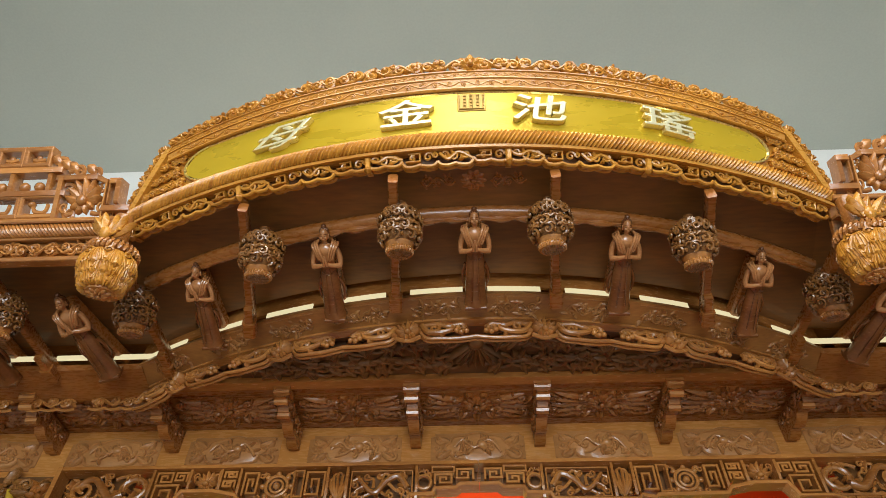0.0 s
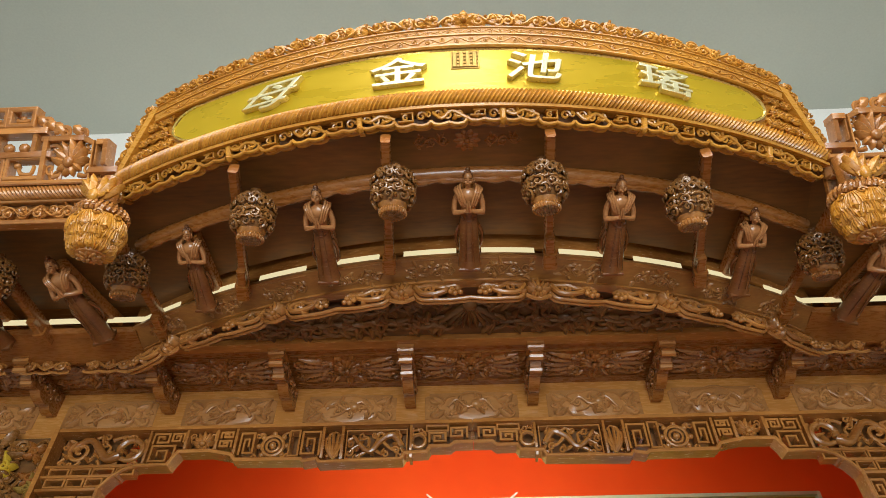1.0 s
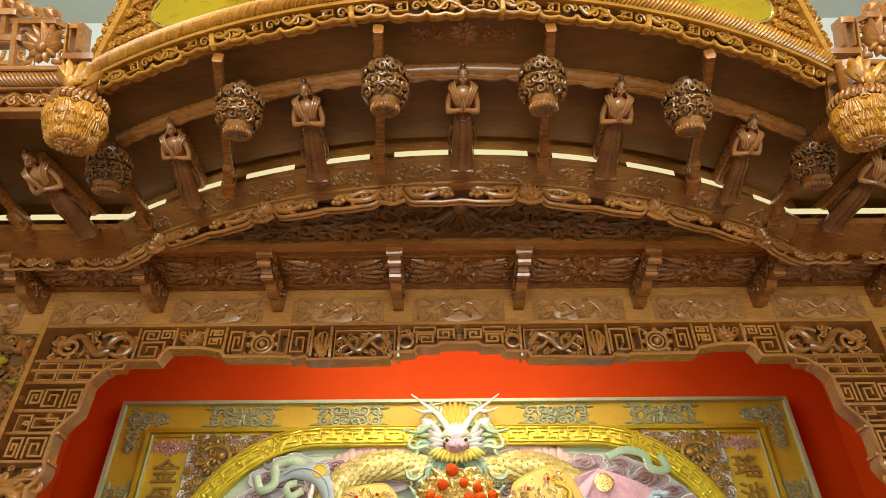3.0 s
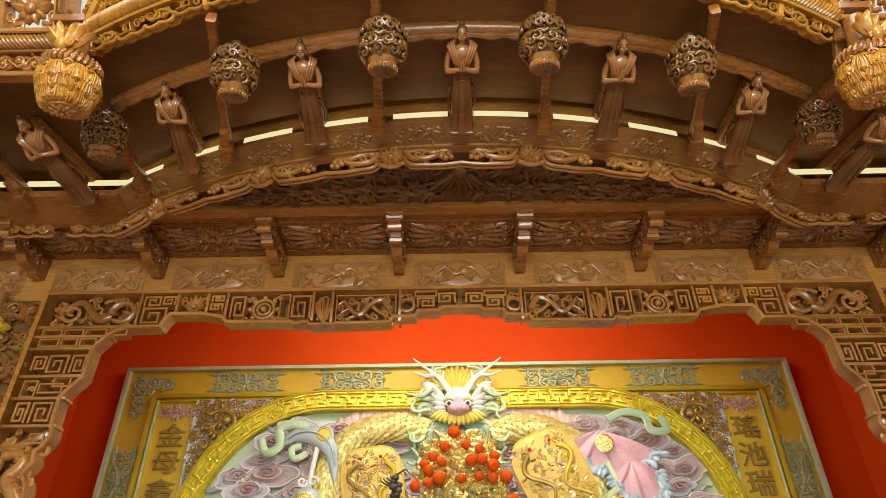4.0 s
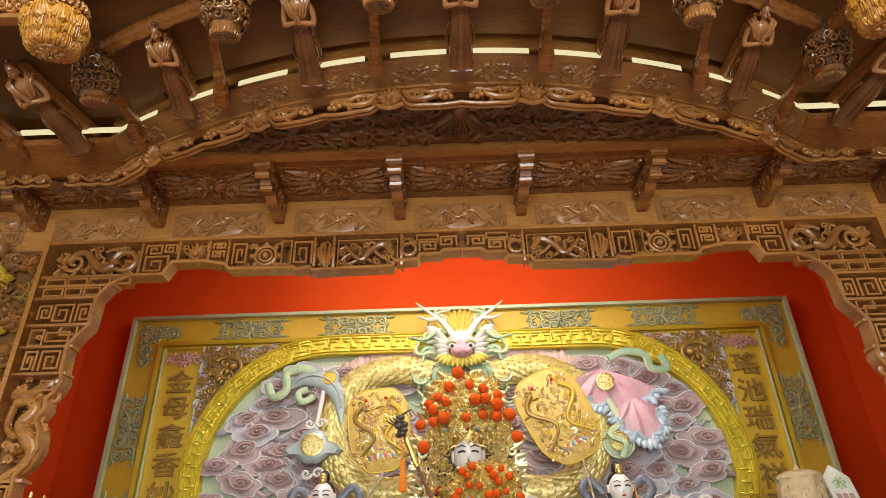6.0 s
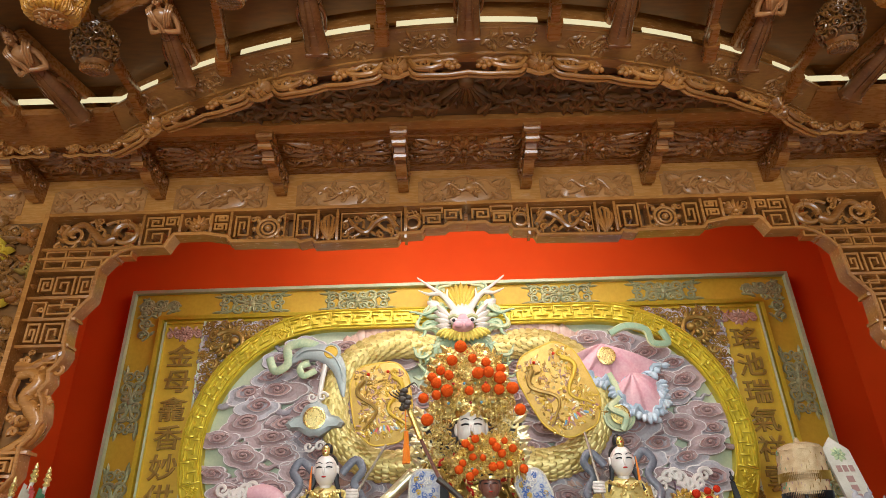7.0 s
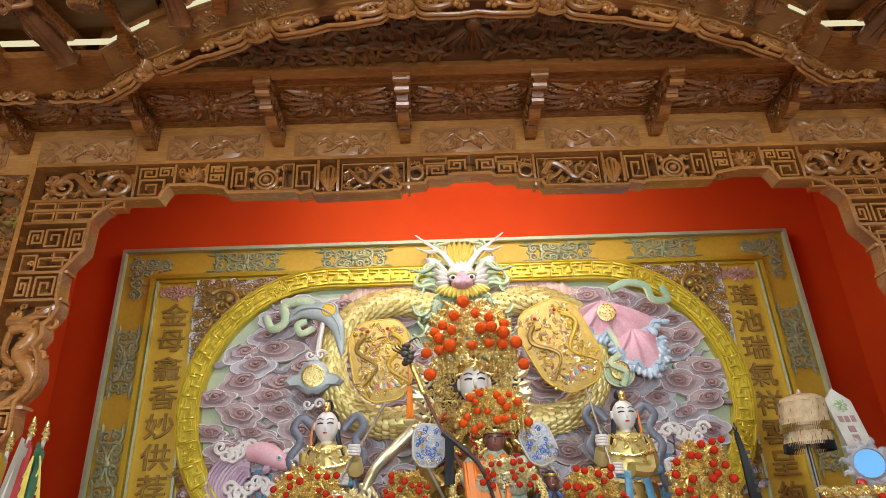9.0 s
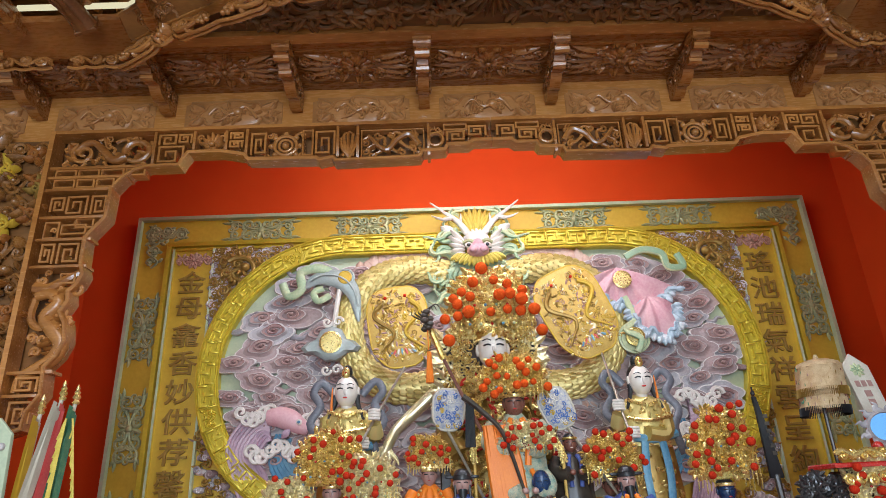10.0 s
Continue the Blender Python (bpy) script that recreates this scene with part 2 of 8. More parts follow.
class Shape:
    """Collects vertices and faces; u along, v up, w out for reliefs, or plain x, y, z."""

    turns = 0

    def __init__(self):
        self.v, self.f, self.m, self.mat = [], [], [], 0

    def add(self, verts, faces):
        o = len(self.v)
        self.v += [tuple(p) for p in verts]
        self.f += [tuple(o + i for i in f) for f in faces]
        self.m += [self.mat] * len(faces)

    def slab(self, u0, u1, v0, v1, w0, w1, b=0.004):
        b = min(b, (u1 - u0) / 3, (v1 - v0) / 3)
        r = lambda i, w: [(u0 + i, v0 + i, w), (u1 - i, v0 + i, w), (u1 - i, v1 - i, w), (u0 + i, v1 - i, w)]
        q = [(3, 2, 1, 0), (8, 9, 10, 11)]
        for k in (0, 4):
            q += [(k + i, k + (i + 1) % 4, k + 4 + (i + 1) % 4, k + 4 + i) for i in range(4)]
        self.add(r(0, w0) + r(0, w1 - b) + r(b, w1), q)

    def bar(self, p, q, width, w0, w1, b=0.003):
        """A straight chamfered bar from p to q in the u, v plane."""
        Shape.turns = (Shape.turns + 1) % 7
        lift = 0.0011 * Shape.turns
        w0, w1, width = w0 - lift, w1 + lift, width * (1 + 0.012 * Shape.turns)
        d = Vector((q[0] - p[0], q[1] - p[1]))
        if d.length < 1e-6:
            return
        d.normalize()
        n = Vector((-d.y, d.x)) * width / 2
        e = d * width / 2
        c = [(p[0] - e.x - n.x, p[1] - e.y - n.y), (q[0] + e.x - n.x, q[1] + e.y - n.y), (q[0] + e.x + n.x, q[1] + e.y + n.y), (p[0] - e.x + n.x, p[1] - e.y + n.y)]
        self.prism(c, w0, w1, b)

    def band(self, path, width, w0, w1, b=0.003, closed=False):
        """One mitred chamfered strip along a path in the u, v plane."""
        h = width / 2
        pts = [Vector((p[0], p[1])) for p in path]
        n = len(pts)
        sec = [(-h, w0), (-h, w1 - b), (-h + b, w1), (h - b, w1), (h, w1 - b), (h, w0)]
        vs, fs = [], []
        for i, p in enumerate(pts):
            a = pts[i - 1] if (i or closed) else None
            c = pts[(i + 1) % n] if (i < n - 1 or closed) else None
            d0 = (p - a).normalized() if a is not None else (c - p).normalized()
            d1 = (c - p).normalized() if c is not None else d0
            nn = Vector((-d0.y - d1.y, d0.x + d1.x))
            nn = nn.normalized() if nn.length > 1e-6 else Vector((-d0.y, d0.x))
            k = 1 / max(0.5, nn.dot(Vector((-d0.y, d0.x))))
            e = p - d0 * h if a is None else (p + d1 * h if c is None else p)
            vs += [(e.x + nn.x * o * k, e.y + nn.y * o * k, w) for o, w in sec]
        for i in range(n if closed else n - 1):
            j = (i + 1) % n
            fs += [(6 * i + k, 6 * i + (k + 1) % 6, 6 * j + (k + 1) % 6, 6 * j + k) for k in range(6)]
        if not closed:
            fs += [tuple(range(6)), tuple(range(6 * n - 1, 6 * n - 7, -1))]
        self.add(vs, fs)

    def prism(self, poly, w0, w1, b=0.004):
        n = len(poly)
        cu, cv = sum(p[0] for p in poly) / n, sum(p[1] for p in poly) / n
        ins = []
        for p in poly:
            d = math.hypot(p[0] - cu, p[1] - cv) or 1
            k = max(0.3, 1 - 1.4 * b / d)
            ins.append((cu + (p[0] - cu) * k, cv + (p[1] - cv) * k))
        vs = [(x, y, w0) for x, y in poly] + [(x, y, w1 - b) for x, y in poly] + [(x, y, w1) for x, y in ins]
        fs = [tuple(range(n))[::-1], tuple(range(2 * n, 3 * n))]
        for k in (0, n):
            fs += [(k + i, k + (i + 1) % n, k + n + (i + 1) % n, k + n + i) for i in range(n)]
        self.add(vs, fs)

    def tube(self, pts, rad, n=6, ref=(0, 0, 1), flat=1.0):
        pts = [Vector(p) for p in pts]
        if len(pts) < 2:
            return
        if 3 <= len(pts) <= 10:
            pts = bent(pts, 4)
        ref = Vector(ref)
        vs, fs = [], []
        for i, p in enumerate(pts):
            t = pts[min(i + 1, len(pts) - 1)] - pts[max(i - 1, 0)]
            if t.length < 1e-9:
                t = Vector((1, 0, 0))
            t.normalize()
            b = t.cross(ref)
            if b.length < 1e-4:
                b = t.cross(Vector((0.3, 1, 0.2)))
            b.normalize()
            nn = b.cross(t)
            r = rad(i / (len(pts) - 1)) if callable(rad) else rad
            for k in range(n):
                a = 2 * math.pi * k / n
                vs.append(p + b * (r * math.cos(a)) + nn * (r * flat * math.sin(a)))
        for i in range(len(pts) - 1):
            fs += [(i * n + k, i * n + (k + 1) % n, (i + 1) * n + (k + 1) % n, (i + 1) * n + k) for k in range(n)]
        fs += [tuple(range(n))[::-1], tuple(range((len(pts) - 1) * n, len(pts) * n))]
        self.add(vs, fs)

    def ball(self, c, r, nu=10, nv=7, turn=None):
        r = (r, r, r) if not hasattr(r, "__len__") else r
        vs, fs = [], []
        for j in range(1, nv):
            a = math.pi * j / nv
            for i in range(nu):
                b = 2 * math.pi * i / nu
                vs.append(Vector((r[0] * math.sin(a) * math.cos(b), r[1] * math.sin(a) * math.sin(b), r[2] * math.cos(a))))
        vs += [Vector((0, 0, r[2])), Vector((0, 0, -r[2]))]
        for j in range(nv - 2):
            fs += [(j * nu + i, (j + 1) * nu + i, (j + 1) * nu + (i + 1) % nu, j * nu + (i + 1) % nu) for i in range(nu)]
        t, l = len(vs) - 2, (nv - 2) * nu
        fs += [(t, i, (i + 1) % nu) for i in range(nu)] + [(len(vs) - 1, l + (i + 1) % nu, l + i) for i in range(nu)]
        if turn:
            vs = [turn @ p for p in vs]
        self.add([p + Vector(c) for p in vs], fs)

    def lathe(self, prof, n=16, place=None, wave=None):
        """prof: (radius, height) from below upwards; wave(angle, k): factor on the radius."""
        place = place or Matrix()
        vs, fs = [], []
        for k, (r, h) in enumerate(prof):
            for i in range(n):
                a = 2 * math.pi * i / n
                q = r * (wave(a, k) if wave else 1)
                vs.append(place @ Vector((q * math.cos(a), q * math.sin(a), h)))
        for k in range(len(prof) - 1):
            fs += [(k * n + i, k * n + (i + 1) % n, (k + 1) * n + (i + 1) % n, (k + 1) * n + i) for i in range(n)]
        fs += [tuple(range(n))[::-1], tuple(range((len(prof) - 1) * n, len(prof) * n))]
        self.add(vs, fs)

    def leaf(self, c, ang, length, width, h=0.015, w=0.0, curl=0.0):
        """A ridged pointed leaf or petal lying in the relief plane."""
        ca, sa = math.cos(ang), math.sin(ang)
        rows = ((0, 0.25, 0.2), (0.3, 0.9, 0.8), (0.6, 1.0, 1.0), (0.85, 0.6, 0.7 + curl), (1.0, 0.05, 0.3 + curl))
        vs, fs = [], []
        for s, wd, hh in rows:
            for side, kh in ((-1, 0.35), (-0.45, 0.8), (0, 1.0), (0.45, 0.8), (1, 0.35)):
                a, b = s * length, side * wd * width / 2
                vs.append((c[0] + a * ca - b * sa, c[1] + a * sa + b * ca, w + h * hh * kh))
        for j in range(4):
            fs += [(j * 5 + i, (j + 1) * 5 + i, (j + 1) * 5 + i + 1, j * 5 + i + 1)[::-1] for i in range(4)]
        k = len(vs)
        rim = [0, 5, 10, 15, 20, 24, 19, 14, 9, 4]
        vs += [(vs[i][0], vs[i][1], w - 0.004) for i in rim]
        m = len(rim)
        fs += [(rim[i], rim[(i + 1) % m], k + (i + 1) % m, k + i)[::-1] for i in range(m)]
        fs.append(tuple(range(k, k + m)))
        self.add(vs, fs)

    def spiral(self, c, r, turns=1.4, start=0.0, way=1, rad=0.01, w=0.01, n=5, steps=16, flat=1.0):
        pts = []
        for i in range(steps + 1):
            s = i / steps
            q = r * (1 - 0.86 * s)
            a = start + way * turns * 2 * math.pi * s
            pts.append((c[0] + q * math.cos(a), c[1] + q * math.sin(a), w))
        self.tube(pts, lambda s: rad * (1 - 0.35 * s), n, flat=flat)

    def vine(self, u0, u1, v0, v1, w=0.0, rad=0.008, pitch=None, seed=0, h=0.014, leaves=True):
        """Running scrollwork that fills a band."""
        rng = random.Random(seed)
        hgt, mid = v1 - v0, (v0 + v1) / 2
        pitch = pitch or hgt * 1.1
        n = max(1, round((u1 - u0) / pitch))
        pitch = (u1 - u0) / n
        stem = [(u0 + (u1 - u0) * i / (n * 8), mid + hgt * 0.28 * math.sin(math.pi * i / 8), w + h * 0.5) for i in range(n * 8 + 1)]
        self.tube(stem, rad * 0.9, 5)
        for k in range(n):
            cu, up = u0 + (k + 0.5) * pitch, (-1 if k % 2 == 0 else 1)
            r = min(hgt * 0.34, pitch * 0.42) * rng.uniform(0.85, 1.1)
            self.spiral((cu, mid + up * hgt * 0.1), r, rng.uniform(1.2, 1.7), math.pi * (0.5 if up < 0 else 1.5), rng.choice((-1, 1)), rad, w + h * 0.6)
            if leaves:
                for _ in range(4):
                    a = rng.uniform(0, 2 * math.pi)
                    self.leaf((cu + rng.uniform(-0.3, 0.3) * pitch, mid + rng.uniform(-0.3, 0.3) * hgt), a, hgt * rng.uniform(0.28, 0.42), hgt * 0.17, h * rng.uniform(0.8, 1.3), w)
                self.ball((cu, mid + up * hgt * 0.1, w + h * 0.7), rad * 1.5, 6, 5)

    def rosette(self, c, r, w=0.0, petals=10, h=0.02):
        for ring, k in ((1.0, 0.0), (0.68, 0.5)):
            for i in range(petals):
                a = 2 * math.pi * (i + k) / petals
                self.leaf((c[0] + 0.12 * r * math.cos(a), c[1] + 0.12 * r * math.sin(a)), a, r * ring * 0.88, r * ring * 0.5, h * (0.7 if ring == 1 else 1.1), w)
        self.ball((c[0], c[1], w + h * 0.8), (r * 0.2, r * 0.2, h * 0.7), 10, 6)

    def fret(self, u0, u1, v0, v1, w0, w1, t=0.022, flip=False):
        """One square-spiral fret."""
        X = (lambda u: u0 + u1 - u) if flip else (lambda u: u)
        a, b = u0 + t / 2, u1 - t / 2
        c, d = v0 + t / 2, v1 - t / 2
        g, k = (u1 - u0) * 0.27, (v1 - v0) * 0.27
        path = [(a, c), (a, d), (b, d), (b, c + k * 0.2), (a + g, c + k * 0.2), (a + g, d - k), (b - g, d - k), (b - g, c + k * 1.3)]
        self.band([(X(p[0]), p[1]) for p in path], t, w0, w1)


def part(name, shape, mats, parent=None, label="", place=None, smooth=40):
    """Links a Shape as one mesh object, its points moved by place(u, v, w)."""
    me = bpy.data.meshes.new(name)
    pts = [tuple(place(*p)) for p in shape.v] if place else shape.v
    me.from_pydata(pts, [], shape.f)
    for mt in (mats if isinstance(mats, (list, tuple)) else [mats]):
        me.materials.append(mt)
    me.polygons.foreach_set("material_index", shape.m)
    bm = bmesh.new()
    bm.from_mesh(me)
    bmesh.ops.recalc_face_normals(bm, faces=bm.faces)
    bm.to_mesh(me)
    bm.free()
    if smooth:
        me.polygons.foreach_set("use_smooth", [True] * len(me.polygons))
        me.set_sharp_from_angle(angle=radians(smooth))
    ob = new(name, me)
    if parent:
        ob.parent = parent
    if label:
        tagged(ob, label)
    return ob


def thing(name, label, category, group="", kind="", at=(0, 0, 0)):
    ob = new(name)
    ob.location = at
    ob.empty_display_size = 0.1
    return tagged(ob, label, category, group, kind)


def glyph(text, size, depth=0.02, bold=0.0):
    """A character as a Shape, centred on the origin."""
    cu = bpy.data.curves.new("glyph", "FONT")
    cu.body, cu.size, cu.extrude, cu.bevel_depth, cu.bevel_resolution, cu.offset = text, size, depth / 2, min(depth * 0.35, size * 0.012), 1, bold
    cu.resolution_u = 3
    ob = new("glyph", cu)
    bpy.context.view_layer.update()
    me = bpy.data.meshes.new_from_object(ob.evaluated_get(bpy.context.evaluated_depsgraph_get()))
    s = Shape()
    vs = [tuple(v.co) for v in me.vertices]
    if vs:
        cx = (min(v[0] for v in vs) + max(v[0] for v in vs)) / 2
        cy = (min(v[1] for v in vs) + max(v[1] for v in vs)) / 2
        s.add([(x - cx, y - cy, z) for x, y, z in vs], [tuple(p.vertices) for p in me.polygons])
    bpy.data.objects.remove(ob)
    bpy.data.curves.remove(cu)
    bpy.data.meshes.remove(me)
    return s


def shifted(shape, du, dv, dw=0.0, k=1.0, ku=1.0):
    out = Shape()
    out.v = [(x * k * ku + du, y * k + dv, z + dw) for x, y, z in shape.v]
    out.f, out.m = shape.f, shape.m
    return out


def upright(y, x0=0.0, z0=0.0):
    """A relief on an upright wall at y that faces the visitor (-y)."""
    return lambda u, v, w: (x0 + u, y - w, z0 + v)


def under(z):
    """A relief on the underside of a deck at z: u along x, v along y."""
    return lambda u, v, w: (u, v, z - w)

def scroll(o, pts, thick, w=0.05):
    """A tapering carved stem that ends in a curl."""
    o.tube([(a, b, w) for a, b in pts], lambda q: thick * (1.1 - 0.45 * q), 7)
    (a0, b0), (a1, b1) = pts[-2], pts[-1]
    o.spiral((a1, b1), thick * 2.3, 1.1, math.atan2(b0 - b1, a0 - a1), 1 if (len(pts) % 2) else -1, thick * 0.75, w + 0.004, 6, 10)


def lotus(o, c, r, w):
    """An open lotus: pointed petals fanned upwards over a low cup."""
    for k in range(7):
        o.leaf(c, math.pi / 2 + 0.46 * (k - 3), r * (1.0 - 0.05 * abs(k - 3)), r * 0.42, 0.035, w + 0.004 * (k % 2), 0.5)
    for k in range(4):
        o.leaf((c[0], c[1] + 0.01), -math.pi / 2 + 0.62 * (k - 1.5), r * 0.62, r * 0.34, 0.03, w, 0.4)
    o.ball((c[0], c[1], w + 0.03), (r * 0.24, r * 0.22, 0.022), 10, 7)


# ---- room ----
FLOOR = 0.33


def block(name, x0, x1, y0, y1, z0, z1, mat, label="", category="", kind="structure"):
    s = Shape()
    s.slab(x0, x1, y0, y1, z0, z1, 0.003)
    return tagged(part(name, s, mat), label, category, "", kind)


block("floor", -5.2, 5.2, -7.0, 6.6, FLOOR - 0.1, FLOOR, STONE, "polished stone temple floor", "floor")
block("ceiling", -5.2, 5.2, -7.0, 3.5, 6.68, 6.78, PLASTER, "plain grey painted hall ceiling", "ceiling")
block("wall_upper", -5.2, 5.2, 3.5, 3.6, 4.75, 6.78, WHITE, "white wall above the canopy lit by a cove", "wall")
block("wall_west", -5.3, -5.2, -7.0, 6.6, FLOOR, 6.78, PLASTER, "plain plastered side wall", "wall")
block("wall_east", 5.2, 5.3, -7.0, 6.6, FLOOR, 6.78, PLASTER, "plain plastered side wall", "wall")
block("wall_south_left", -5.2, -2.6, -7.1, -7.0, FLOOR, 6.78, PLASTER, "plain wall beside the hall doors", "wall")
block("wall_south_right", 2.6, 5.2, -7.1, -7.0, FLOOR, 6.78, PLASTER, "plain wall beside the hall doors", "wall")
block("wall_south_top", -2.6, 2.6, -7.1, -7.0, 4.0, 6.78, PLASTER, "plain wall above the hall doors", "wall")
block("wall_back", -3.7, 3.7, 6.2, 6.35, FLOOR, 5.3, REDWALL, "red painted wall behind the altar", "wall")
block("wall_niche_left", -3.72, -3.6, 4.2, 6.2, FLOOR, 5.3, REDWALL, "red painted side of the altar niche", "wall")
block("wall_niche_right", 3.6, 3.72, 4.2, 6.2, FLOOR, 5.3, REDWALL, "red painted side of the altar niche", "wall")
block("ceiling_niche", -3.7, 3.7, 4.42, 6.2, 5.3, 5.4, REDWALL, "plain top of the altar niche", "ceiling")
block("wall_front_left", -5.2, -3.72, 4.25, 4.4, FLOOR, 4.75, WOOD, "wooden wall beside the altar", "wall")
block("wall_front_right", 3.72, 5.2, 4.25, 4.4, FLOOR, 4.75, WOOD, "wooden wall beside the altar", "wall")

block("wall_niche_front", -3.72, 3.72, 4.32, 4.42, 4.46, 5.3, REDWALL, "red painted wall above the opening", "wall")

# ---- canopy: plan curves ----
CF, RF = 6.195, 4.245      # centre and radius of the bowed front
CB, RB = 7.16, 4.1         # centre and radius of the bowed inner edge
DECK = 4.60


def fascia(u, v, w):
    """Leaning bowed signboard front."""
    if v > 0:
        v *= 1 - 0.22 * min(1.3, (u / 1.6) ** 2)
    a, r = u / 4.3, RF + 0.447 * v + 0.894 * w
    return (r * math.sin(a), CF - r * math.cos(a), 4.67 + 0.894 * v - 0.447 * w)


def wing(u, v, w):
    """Leaning straight fronts on either side."""
    v *= 1.1 if v > 0 else 1.0
    return (u, 2.40 - 0.447 * v - 0.894 * w, 4.60 + 0.894 * v - 0.447 * w)


def inner(u, v, w):
    """Upright bowed inner edge; v up from 4.40."""
    a, r = u / RB, RB + w
    return (r * math.sin(a), CB - r * math.cos(a), 4.40 + v)


def slope(u, v, w):
    """Sloping carved band of the inner edge: v from the edge towards the visitor."""
    a, r = u / RB, RB + v * 0.95 + w * 0.3
    return (r * math.sin(a), CB - r * math.cos(a), 4.405 + 0.3 * v - 0.95 * w)


def rib(shape, u0, u1, v, rad, step, place_w=0.0):
    """A rope moulding: a round bar wound with slanting ridges."""
    n = max(4, int((u1 - u0) / 0.06))
    shape.tube([(u0 + (u1 - u0) * i / n, v, place_w) for i in range(n + 1)], rad, 8)
    for i in range(int((u1 - u0) / step)):
        u = u0 + (i + 0.5) * step
        pts = [(u + 0.034 * math.cos(a), v + rad * 0.98 * math.cos(a), place_w + rad * 0.98 * math.sin(a)) for a in (0.15, 0.7, 1.25, 1.8, 2.4, 2.95)]
        shape.tube(pts, lambda s: rad * 0.24 * (0.4 + math.sin(math.pi * s) * 0.8), 4, ref=(1, 0, 0))


def sheet(shape, u0, u1, v0, v1, w0, w1, n=40, end0=None, end1=None):
    """A bendable plate in n strips; end0, end1: u at v1 where an end slants."""
    e0, e1 = (u0 if end0 is None else end0), (u1 if end1 is None else end1)
    vs, fs = [], []
    for i in range(n + 1):
        s = i / n
        a, b = u0 + (u1 - u0) * s, e0 + (e1 - e0) * s
        vs += [(a, v0, w0), (a, v0, w1), (b, v1, w1), (b, v1, w0)]
    for i in range(n):
        fs += [(4 * i + k, 4 * i + (k + 1) % 4, 4 * i + 4 + (k + 1) % 4, 4 * i + 4 + k) for k in range(4)]
    fs += [(3, 2, 1, 0), (4 * n, 4 * n + 1, 4 * n + 2, 4 * n + 3)]
    shape.add(vs, fs)


canopy = thing("altar_canopy", "carved orange-brown wooden canopy bowed out over the altar", "canopy", at=(0, 0, 0))
sign = thing("sign_board", "curved yellow gilt signboard with raised golden characters", "sign")

# yellow board with rounded ends
BV, BH = 0.104, 0.112
s = Shape()
vs, fs = [], []
for k in range(49):
    u = -1.555 + 3.11 * k / 48
    a = BH * math.sqrt(max(0.01, 1 - max(0, (abs(u) - 1.40) / 0.16) ** 2))
    vs += [(u, BV - a, 0), (u, BV - a, 0.012), (u, BV + a, 0.012), (u, BV + a, 0)]
for k in range(48):
    fs += [(4 * k + j, 4 * k + (j + 1) % 4, 4 * k + 4 + (j + 1) % 4, 4 * k + 4 + j) for j in range(4)]
s.add(vs, fs + [(3, 2, 1, 0), (192, 193, 194, 195)])
part("board", s, BOARD, sign, "yellow gilt board", fascia)
s = Shape()
for up in (-1, 1):
    s.tube([(-1.40 + 2.8 * i / 40, BV + up * (BH + 0.002), 0.012) for i in range(41)], 0.006, 5)
for e in (-1, 1):
    s.tube([(e * (1.40 + 0.165 * math.sin(a)), BV + (BH + 0.002) * math.cos(a), 0.012) for a in [math.pi * i / 14 for i in range(15)]], 0.008, 5)
part("board_edge", s, GOLDLEAF, sign, "gold edge bead", fascia)
for ch, u, v, lean, turn in (("瑤", 0.985, 0.112, -0.05, -0.14), ("池", 0.335, 0.108, 0.08, -0.04), ("金", -0.325, 0.105, 0.02, 0.03), ("母", -0.975, 0.098, 0.55, 0.06)):
    g = glyph(ch, 0.205, 0.034)
    g.v = [(a + lean * b, 0.80 * b + turn * a, c) for a, b, c in g.v]
    part("character", shifted(g, u, v, 0.030, 0.95, 1.46), GOLDPALE, sign, "raised pale gold character", fascia)
s = Shape()
s.slab(-0.070, 0.070, 0.108, 0.208, 0.010, 0.017, 0.002)
for i in range(4):
    s.slab(-0.060 + i * 0.032, -0.040 + i * 0.032, 0.116, 0.200, 0.015, 0.024, 0.002)
for j in range(5):
    s.slab(-0.062, 0.062, 0.116 + j * 0.019, 0.124 + j * 0.019, 0.016, 0.0225, 0.002)
part("seal", s, BRONZE, sign, "small square seal of plain bars", fascia)

# wooden surround of the board
s = Shape()
sheet(s, -1.93, 1.93, -0.02, 0.335, -0.06, -0.002, 48, -1.63, 1.63)
part("backing", s, WOOD_FRONT, canopy, "", fascia)
s = Shape()
sheet(s, -1.66, 1.66, 0.226, 0.335, -0.01, 0.03, 48)
for v in (0.232, 0.292, 0.333):
    s.tube([(-1.66 + 3.32 * j / 50, v, 0.03) for j in range(51)], 0.007, 5)
s.vine(-1.6, 1.6, 0.240, 0.286, 0.028, 0.004, 0.07, 3, 0.005)
s.vine(-1.6, 1.6, 0.298, 0.328, 0.028, 0.003, 0.05, 4, 0.004)
part("top_rail", s, WOOD_FRONT, canopy, "", fascia)
